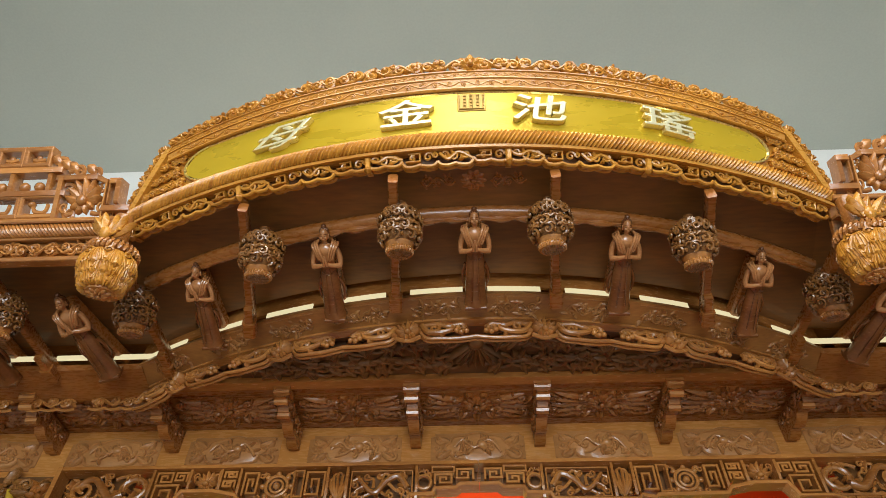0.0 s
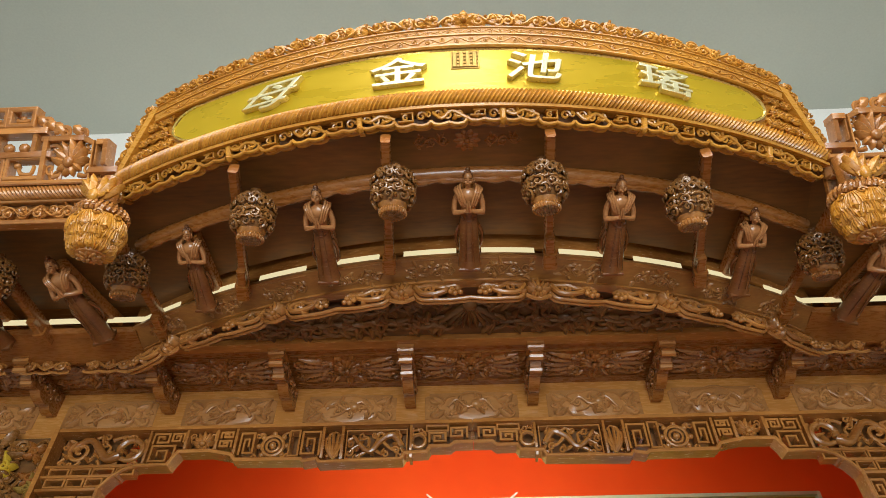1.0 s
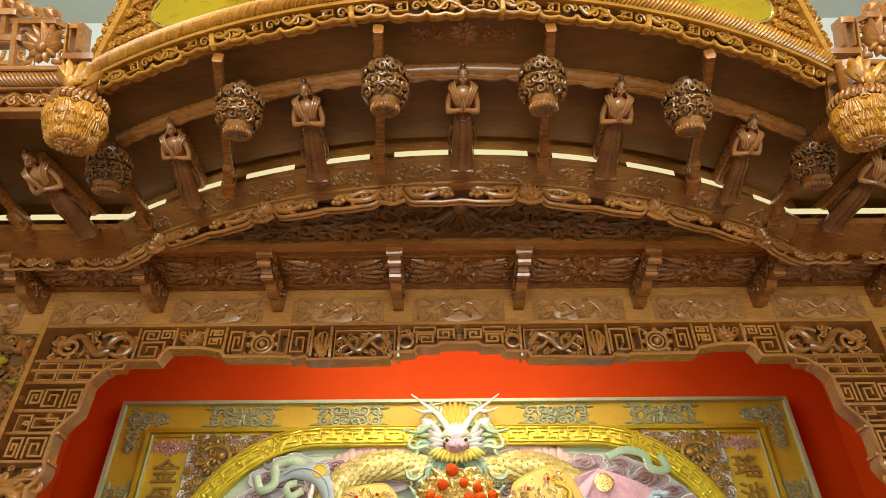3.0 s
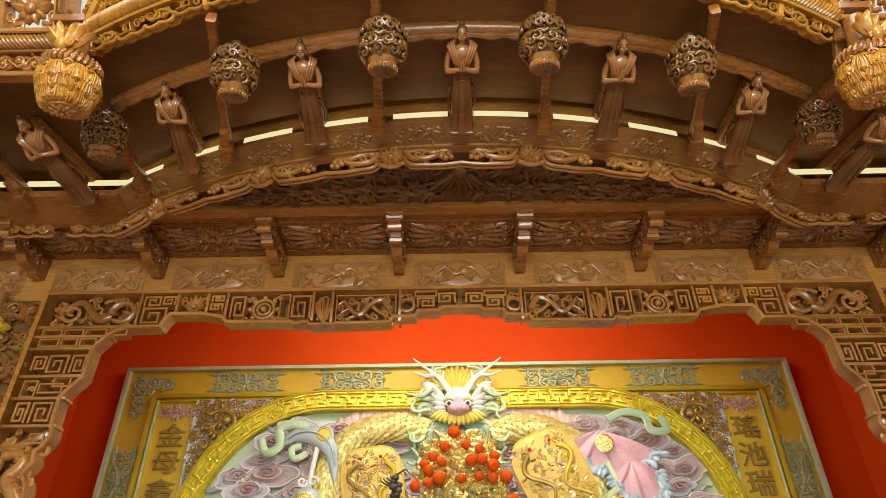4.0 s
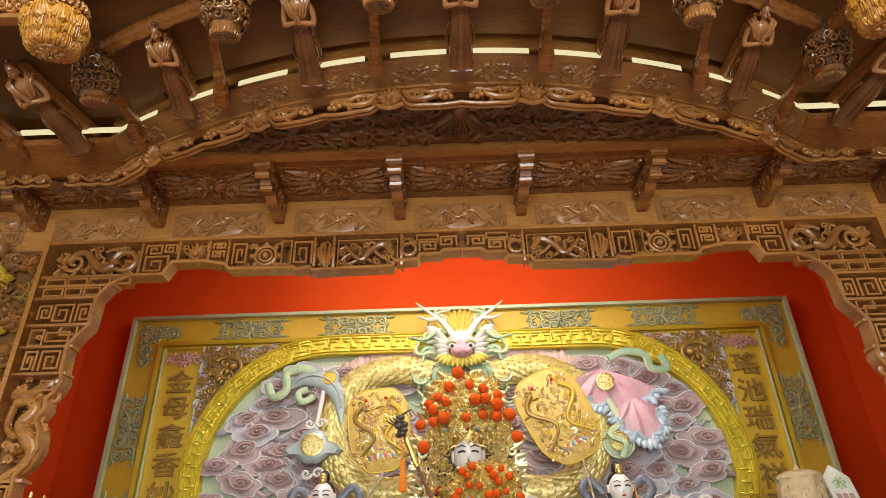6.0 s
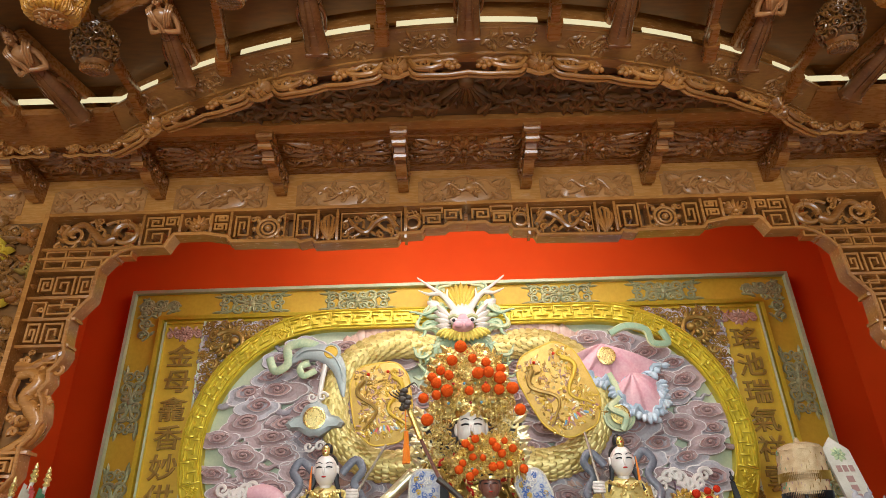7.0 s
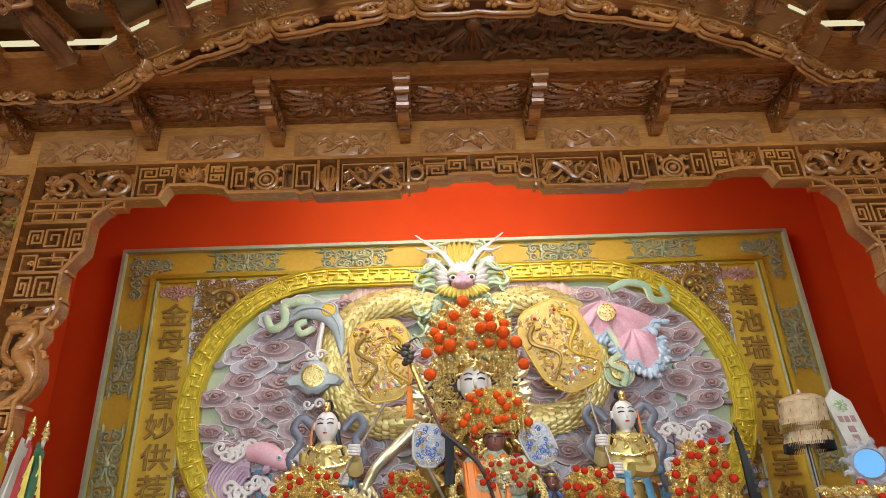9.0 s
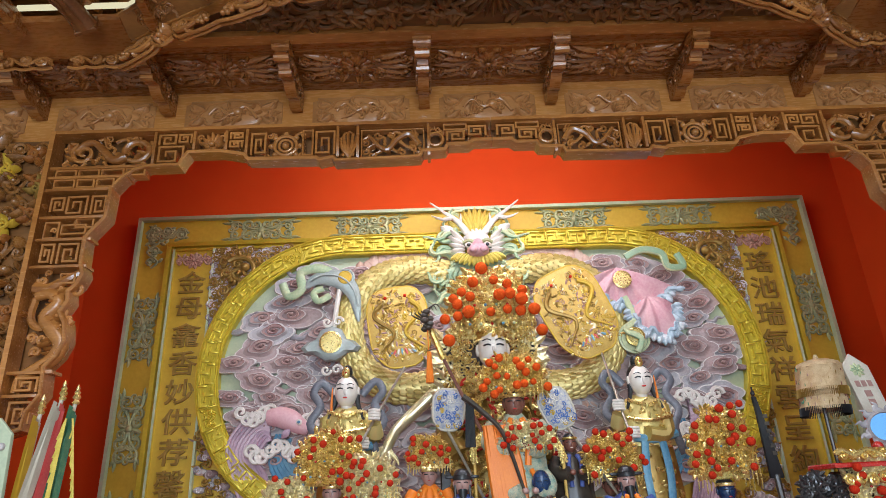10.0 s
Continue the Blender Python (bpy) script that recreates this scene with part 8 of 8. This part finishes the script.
def fan(c, w, h, turn, y, mat, hand, label, embroidered=True):
    """A flat lobed cloth fan on a long handle."""
    ob = thing("ceremonial_fan", label, "fan", "fans on the altar")
    ct, st = math.cos(turn), math.sin(turn)
    put = lambda a, b, d: (c[0] + a * ct - b * st, y - d, c[1] + a * st + b * ct)
    rim = []
    for i in range(40):
        t = 2 * math.pi * i / 40
        r = 1 + 0.05 * math.cos(4 * t) - 0.05 * math.sin(t) ** 8
        rim.append((w * 0.5 * r * math.copysign(abs(math.cos(t)) ** 0.5, math.cos(t)) * (1 + 0.12 * math.sin(t)), h * 0.5 * r * math.copysign(abs(math.sin(t)) ** 0.5, math.sin(t))))
    s = Shape()
    s.prism(rim, 0.0, 0.022, 0.008)
    part("cloth", s, mat, ob, "embroidered cloth face", put)
    s = Shape()
    s.tube([(a, b, 0.012) for a, b in rim + rim[:1]], 0.009, 6)
    part("piping", s, OCHRE if embroidered else PALECLOTH, ob, "corded edge", put)
    if embroidered:
        for e in (-1, 1):
            s = Shape()
            s.tube([(e * (0.10 + 0.06 * math.sin(j * 0.9)) * w / 0.4, h * (0.30 - 0.075 * j), 0.028) for j in range(9)], lambda q: 0.020 * (1.15 - 0.7 * q), 7)
            for j in range(5):
                s.leaf((e * 0.10 * w / 0.4, h * (0.25 - 0.13 * j)), 1.3 * j, 0.06, 0.022, 0.014, 0.022)
            s.spiral((e * 0.11 * w / 0.4, h * 0.34), 0.03, 1.2, 0, e, 0.010, 0.03)
            part("embroidered_dragon", s, BRONZE if e < 0 else OCHRE, ob, "padded gold embroidery", put)
            s = Shape()
            s.ball((e * 0.07 * w / 0.4, h * 0.36, 0.05), 0.014, 8, 6)
            part("tuft", s, POMRED, ob, "red wool tuft", put)
        s = Shape()
        rng = random.Random(int(abs(c[0]) * 100))
        for j in range(300):
            s.mat = j % 5
            a, b = rng.uniform(-0.42, 0.42) * w, rng.uniform(-0.42, 0.42) * h
            if rng.random() < 0.5:
                s.leaf((a, b), rng.uniform(0, 6.3), rng.uniform(0.03, 0.06), 0.018, 0.008, 0.021, 0.2)
            else:
                s.spiral((a, b), rng.uniform(0.012, 0.024), 1.2, rng.uniform(0, 6), 1, 0.004, 0.024, 4, 9)
        part("embroidery", s, [OCHRE, GOLDLEAF, BRONZE, GOLDPALE, SKIN_ROSE], ob, "raised gold thread scrolls", put)
        s = Shape()
        for j in range(7):
            s.mat = j % 3
            s.leaf((-0.12 + 0.04 * j, -h * 0.36), 1.57 + 0.3 * (j - 3), 0.06, 0.02, 0.008, 0.022)
        part("embroidered_wave", s, [TEAL, REDCLOTH, SHELL], ob, "coloured wave embroidery", put)
    if not embroidered:
        s = Shape()
        rng = random.Random(77)
        for j in range(46):
            s.mat = (0, 0, 1, 2)[j % 4]
            a, b = rng.uniform(-0.40, 0.40) * w, rng.uniform(-0.42, 0.42) * h
            s.spiral((a, b), rng.uniform(0.010, 0.022), 1.1, rng.uniform(0, 6), rng.choice((-1, 1)), 0.0035, 0.024, 4, 8)
        part("embroidery", s, [BLUETHREAD, OCHRE, SHELL], ob, "blue and gold thread scrolls", put)
    low = put(0, -h * 0.5, 0.01)
    s = Shape()
    end = Vector(hand)
    s.tube([low, end, end + (end - Vector(low)).normalized() * 0.35], 0.010, 8, ref=(0, 1, 0))
    part("handle", s, STICK, ob, "long metal handle")
    return ob


fan((-0.69, 3.17), 0.46, 0.66, 0.12, 5.60, YCLOTH, (-0.88, 5.24, 2.36), "gold cloth fan embroidered with dragons held upright")
fan((0.75, 3.24), 0.52, 0.76, 0.42, 5.60, YCLOTH, (0.90, 5.24, 2.42), "gold cloth fan embroidered with dragons tilted inwards")
fan((-0.33, 2.42), 0.20, 0.27, -0.1, 5.00, BLUECLOTH, (-0.25, 4.98, 2.1), "small white fan with blue embroidery", False)
fan((0.40, 2.40), 0.20, 0.27, 0.4, 5.00, BLUECLOTH, (0.55, 4.92, 2.1), "small white fan with blue embroidery", False)

# staff, sword, curved lance
staff = thing("dragon_staff", "long red staff with a dark dragon head and peach tassel", "staff")
s = Shape()
s.tube([(-0.43, 4.90, 2.95), (-0.34, 4.90, 2.72), (-0.20, 4.88, 2.42), (0.0, 4.85, 2.0)], 0.012, 8, ref=(0, 1, 0))
part("pole", s, SKIN_RED, staff)
s = Shape()
s.tube([(-0.43, 4.89, 2.95), (-0.38, 4.89, 2.82), (-0.35, 4.89, 2.74)], 0.022, 9, ref=(0, 1, 0))
part("ferrule", s, GOLDLEAF, staff, "gilt sleeve")
s = Shape()
for j in range(9):
    s.ball((-0.47 + 0.012 * (j % 4), 4.87 - 0.008 * j, 2.95 + 0.022 * (j % 6)), (0.028, 0.025, 0.022), 8, 6)
    s.tube([(-0.46, 4.87, 3.0 + 0.01 * j), (-0.47 + 0.02 * (j - 4), 4.85, 3.04 + 0.01 * j), (-0.46 + 0.025 * (j - 4), 4.84, 3.07)], lambda q: 0.008 * (1.1 - q), 5, ref=(0, 1, 0))
part("dragon_head", s, DARKWOOD, staff, "dark carved dragon head")
s = Shape()
s.tube([(-0.455, 4.86, 2.98), (-0.45, 4.86, 2.80)], 0.004, 5, ref=(0, 1, 0))
for j in range(12):
    a = 0.52 * j
    s.tube([(-0.447 + 0.008 * math.cos(a), 4.86 + 0.008 * math.sin(a), 2.79), (-0.447 + 0.022 * math.cos(a), 4.86 + 0.02 * math.sin(a), 2.58)], 0.006, 5, ref=(0, 1, 0))
part("tassel", s, ORANGE, staff, "peach silk tassel")
sword = thing("ritual_sword", "broad dark grey ritual sword standing upright", "sword")
s = Shape()
s.prism([(-0.012, 0.0), (0.012, 0.0), (0.035, -0.12), (0.085, -0.5), (0.0, -0.5), (-0.005, -0.12)], 0, 0.02, 0.006)
part("blade", s, BLACK, sword, "dark grey blade", lambda u, v, w: (1.64 + u, 4.80 - w, 2.40 + v))
s = Shape()
s.ball((1.64, 4.79, 2.42), (0.014, 0.014, 0.02), 8, 6)
s.tube([(1.64, 4.79, 2.43), (1.64, 4.79, 2.46)], 0.006, 6, ref=(0, 1, 0))
part("pommel", s, BLACK, sword)
s = Shape()
for j in range(6):
    s.slab(0.005, 0.035, -0.14 - 0.045 * j, -0.115 - 0.045 * j, 0.019, 0.023, 0.001)
s2 = Shape()
s2.tube([(1.68, 4.79, 1.92), (1.70, 4.79, 1.40)], 0.02, 8, ref=(0, 1, 0))
part("hilt", s2, DARKWOOD, sword)
part("inscription", s, DARKWOOD, sword, "worn bars of writing", lambda u, v, w: (1.655 + u - 0.06 * v, 4.80 - w, 2.40 + v))
lance = thing("curved_lance", "thin dark lance leaning before the statues", "lance")
s = Shape()
s.tube([(-0.24, 4.72, 2.46), (-0.12, 4.72, 2.36), (0.0, 4.72, 2.22), (0.10, 4.72, 1.9)], lambda q: 0.02 * (1.1 - 0.6 * q), 7, ref=(0, 1, 0))
part("shaft", s, DARKWOOD, lance)
s = Shape()
for j in range(8):
    s.tube([(-0.22 + 0.006 * j, 4.72, 2.42), (-0.235 + 0.008 * j, 4.72, 2.15)], 0.006, 5, ref=(0, 1, 0))
part("tassel", s, BLACK, lance, "black tassel")
s = Shape()
for j in range(10):
    s.tube([(-0.10 + 0.015 * j, 4.80 - 0.02 * math.sin(j), 2.28), (-0.09 + 0.02 * j, 4.76, 2.05), (-0.06 + 0.02 * j, 4.75, 1.75)], 0.022, 6, ref=(0, 1, 0))
tagged(part("satin_drape", s, ORANGE), "bright orange satin drape over a statue", "drape")
claw = thing("dragon_claw", "pale gold carved dragon leg beside the throne", "carving")
s = Shape()
s.tube([(-0.42, 5.5, 2.62), (-0.60, 5.5, 2.46), (-0.72, 5.45, 2.34), (-0.80, 5.4, 2.18)], lambda q: 0.05 - 0.015 * q, 9, ref=(0, 1, 0))
for j in range(4):
    s.tube([(-0.78, 5.42, 2.22), (-0.86 + 0.05 * j, 5.38, 2.20 - 0.02 * j), (-0.90 + 0.07 * j, 5.36, 2.10)], lambda q: 0.025 * (1.1 - q), 7, ref=(0, 1, 0))
part("leg", s, GOLDPALE, claw)

# ---- things beside the altar, right ----
umbrella = thing("ceremonial_umbrella", "tiered embroidered cream umbrella with gold and black fringe", "umbrella")
UC = (2.185, 4.92)
put = lambda u, v, w: (UC[0] + (0.145 + w) * math.sin(u) - 0.25 * (2.6 - v) * 0.35, UC[1] - (0.145 + w) * math.cos(u), v - 0.03)
for z0, z1, grow in ((2.46, 2.63, 0.0), (2.34, 2.46, -0.005)):
    s = Shape()
    n = 40
    vs = []
    for i in range(n):
        a = 2 * math.pi * i / n
        k = 0.006 * math.cos(9 * a)
        vs += [(a, z0, grow + k + 0.004), (a, z1, grow + k - 0.004)]
    s.add(vs, [(2 * i, (2 * i + 2) % (2 * n), (2 * i + 3) % (2 * n), 2 * i + 1) for i in range(n)])
    part("valance", s, TANCLOTH, umbrella, "embroidered cloth tier", put)
    s = Shape()
    for i in range(80):
        a = 2 * math.pi * i / 80
        s.tube([(a, z0 + 0.02, grow + 0.008), (a + 0.01, z0 - 0.035, grow + 0.010)], 0.006, 4)
    part("fringe", s, BRONZE if z0 > 2.4 else BLACK, umbrella, "hanging fringe", put)
    s = Shape()
    for i in range(9):
        s.mat = i % 4
        for k in range(5):
            a, b = 0.7 * i - 3.1 + 0.12 * k, z0 + 0.045 + (z1 - z0 - 0.07) * (0.5 + 0.5 * math.sin(2.1 * k + i))
            s.leaf((a, b), 0.9 * k + i, 0.034, 0.016, 0.004, 0.001)
    part("embroidery", s, [BRONZE, SKIN_RED, GREENCLOTH, SKIN_ROSE], umbrella, "coloured embroidery", put)
s = Shape()
s.lathe([(0.145, 0), (0.13, 0.03), (0.08, 0.05), (0.02, 0.06), (0.01, 0.09)], 24, Matrix.Translation((UC[0], UC[1], 2.59)))
part("top", s, TANCLOTH, umbrella, "cream domed top")
s = Shape()
s.tube([(UC[0], UC[1], 2.65), (UC[0] - 0.03, UC[1], 2.3), (UC[0] - 0.02, UC[1], 1.45)], 0.012, 8, ref=(0, 1, 0))
part("pole", s, DARKWOOD, umbrella)
tablet = thing("pointed_tablet", "pointed cream board with faded red writing bars", "tablet")
tput = lambda u, v, w: (2.40 + u - 0.22 * v, 4.84 - w, 2.46 + v)
s = Shape()
s.prism([(-0.085, -0.9), (0.085, -0.9), (0.085, 0.12), (0.0, 0.20), (-0.085, 0.12)], 0, 0.02, 0.006)
part("board", s, PALECLOTH, tablet, "", tput)
s = Shape()
for j in range(3):
    s.slab(-0.055 + 0.04 * j, -0.025 + 0.04 * j, -0.02, 0.02, 0.02, 0.023, 0.001)
for j in range(4):
    s.slab(-0.022, 0.022, -0.085 - 0.055 * j, -0.045 - 0.055 * j, 0.02, 0.023, 0.001)
part("writing", s, SKIN_ROSE, tablet, "faded red bars", tput)
s = Shape()
s.rosette((0, 0.09), 0.05, 0.018, 8, 0.012)
part("painted_flower", s, LEAFGREEN, tablet, "", tput)
fmirror = thing("flame_mirror", "round mirror in a grey-violet flame-shaped frame", "mirror")
MC = (2.30, 4.58, 2.16)
mput = lambda u, v, w: (MC[0] + 0.927 * u - 0.375 * w, MC[1] - 0.375 * u - 0.927 * w, MC[2] + v)
s = Shape()
s.lathe([(0.10, 0), (0.10, 0.012), (0.084, 0.022), (0.080, 0.012)], 32)
for i in range(11):
    a = 2 * math.pi * i / 11
    s.tube([(0.088 * math.cos(a), 0.088 * math.sin(a), 0.006), (0.115 * math.cos(a + 0.10), 0.115 * math.sin(a + 0.10), 0.007), (0.135 * math.cos(a + 0.02), 0.135 * math.sin(a + 0.02), 0.006), (0.160 * math.cos(a + 0.14), 0.160 * math.sin(a + 0.14), 0.004)], lambda q: 0.028 * (1.04 - q), 8, flat=0.3)
part("flame_frame", s, CLOUD_C, fmirror, "grey-violet flame rays", mput)
s = Shape()
s.lathe([(0.081, 0.0), (0.081, 0.014), (0.001, 0.0145)], 32)
part("glass", s, MIRROR, fmirror, "mirror glass", mput)
s = Shape()
s.tube([(MC[0], MC[1] + 0.01, MC[2] - 0.09), (MC[0], MC[1] + 0.01, 1.4)], 0.012, 8, ref=(0, 1, 0))
part("stem", s, REDLACQ, fmirror)
sedan = thing("offering_stand", "red lacquered stand with gilt dragon rail", "stand")
s = Shape()
s.slab(1.86, 2.5, 4.45, 4.75, 1.935, 1.962, 0.008)
part("rail", s, REDLACQ, sedan, "red lacquer rail")
s = Shape()
s.slab(1.95, 2.42, 4.52, 4.70, 1.40, 1.92, 0.01)
part("cabinet", s, DARKWOOD, sedan)
s = Shape()
s.vine(1.88, 2.48, 1.97, 2.04, 0, 0.010, 0.06, 400, 0.03)
s.tube([(1.86, 2.01, 0.02), (1.90, 2.03, 0.03), (1.97, 2.0, 0.02), (2.05, 2.03, 0.02), (2.13, 2.0, 0.02)], 0.014, 7)
s.vine(1.88, 2.48, 1.83, 1.915, 0, 0.010, 0.07, 401, 0.03)
part("dragon_rail", s, GOLDLEAF, sedan, "gilt dragon and scroll rail", upright(4.45))
s = Shape()
s.ball((2.17, 4.5, 2.045), 0.03, 12, 8)
part("finial", s, REDLACQ, sedan, "red ball finial")
s = Shape()
rng = random.Random(21)
for i in range(70):
    a, b = rng.uniform(1.68, 1.98), rng.uniform(1.72, 1.90)
    s.spiral((a, b), rng.uniform(0.02, 0.035), 1.3, rng.uniform(0, 6), 1, 0.009, rng.uniform(0, 0.05), 5, 10)
    s.leaf((a, b), rng.uniform(0, 6.3), 0.06, 0.025, 0.02, rng.uniform(0, 0.04), 0.5)
tagged(part("carved_hood", s, SKIN_DARK, None, "", upright(4.56)), "black carved dragon hood over a statue", "carving")

# ---- flags and plaque beside the altar, left ----
def flag(top, base, cloths, label):
    ob = thing("temple_flag", label, "flag", "flags beside the altar")
    t, b = Vector(top), Vector(base)
    foot = b + (b - t) * ((b.z - 1.40) / (t.z - b.z))
    s = Shape()
    s.tube([t, b, foot], 0.010, 8, ref=(0, 1, 0))
    part("pole", s, PALECLOTH, ob, "cloth-wrapped pole")
    s = Shape()
    s.lathe([(0.014, -0.02), (0.018, -0.01), (0.012, 0.0), (0.020, 0.015), (0.012, 0.03), (0.015, 0.04), (0.008, 0.05), (0.010, 0.06), (0.002, 0.08)], 14, Matrix.Translation(t))
    part("finial", s, GOLDLEAF, ob, "turned brass finial")
    for k, (mat, w0, w1, off) in enumerate(cloths):
        s = Shape()
        rows = 14
        vs = []
        for i in range(rows + 1):
            q = i / rows
            p = t.lerp(foot, q * 0.95)
            for j in range(7):
                r = j / 6
                vs.append((p.x + (w0 + (w1 - w0) * q) * r + off * (0.3 + q), p.y - 0.015 - 0.03 * k - 0.022 * math.sin(5 * r * math.pi + 2 * q + k), p.z - 0.03 - 0.05 * r))
        s.add(vs, [(i * 7 + j, i * 7 + j + 1, i * 7 + j + 8, i * 7 + j + 7) for i in range(rows) for j in range(6)])
        part("cloth", s, mat, ob, "draped cloth")
    return ob


flag((-2.415, 3.92, 2.35), (-2.45, 3.92, 1.98), [(PALECLOTH, 0.02, 0.06, -0.02), (OCHRE, 0.015, 0.04, 0.01)], "furled cream flag on a pole with brass finial")
flag((-2.295, 3.88, 2.41), (-2.37, 3.88, 1.98), [(REDCLOTH, 0.025, 0.085, 0.012), (PALECLOTH, 0.02, 0.05, -0.015)], "cream and rose-red flag with yellow fringe")
flag((-2.235, 3.90, 2.39), (-2.29, 3.90, 1.98), [(PALECLOTH, 0.015, 0.05, -0.01), (GREENCLOTH, 0.025, 0.08, 0.015)], "green embroidered flag with yellow fringe")
fringe = thing("yellow_fringe", "yellow silk fringe hanging from the flags", "fringe")
s = Shape()
rng = random.Random(2)
for i in range(46):
    q = i / 45
    x, z = -2.20 + 0.07 * q, 2.29 - 0.42 * q
    s.tube([(x, 3.83, z), (x + 0.012, 3.825, z - 0.04), (x + 0.008 + rng.uniform(-0.01, 0.01), 3.83, z - 0.085)], 0.0045, 4, ref=(0, 1, 0))
    x2 = -2.225 - 0.02 * q
    s.tube([(x2, 3.82, z), (x2 - 0.012, 3.815, z - 0.05), (x2 - 0.02 + rng.uniform(-0.01, 0.01), 3.82, z - 0.09)], 0.0045, 4, ref=(0, 1, 0))
tagged(part("strand", s, YFRINGE, fringe), kind="stuff")
plaque = thing("dragon_plaque", "pointed pale green plaque with a blue dragon painting", "plaque")
pput = lambda u, v, w: (-2.575 + u, 3.86 - w, 2.10 + v)
s = Shape()
s.prism([(-0.15, -0.68), (0.12, -0.68), (0.085, 0.13), (0.01, 0.21), (-0.10, 0.15)], 0, 0.02, 0.006)
part("board", s, CELADON, plaque, "", pput)
s = Shape()
s.tube([(-0.03 + 0.04 * math.sin(j * 1.1), 0.06 - 0.045 * j, 0.02) for j in range(10)], lambda q: 0.022 * (1.1 - 0.6 * q), 7, flat=0.4)
for j in range(14):
    s.leaf((-0.02 + 0.05 * math.sin(2.3 * j), 0.05 - 0.03 * j), 1.7 * j, 0.06, 0.025, 0.008, 0.018)
part("painted_dragon", s, TEAL, plaque, "blue dragon motif", pput)
s = Shape()
coin(s, 0.0, 0.13, 0.018, 0.02), coin(s, 0.05, 0.07, 0.018, 0.02)
part("roundel", s, CLOUD_B, plaque, "", pput)
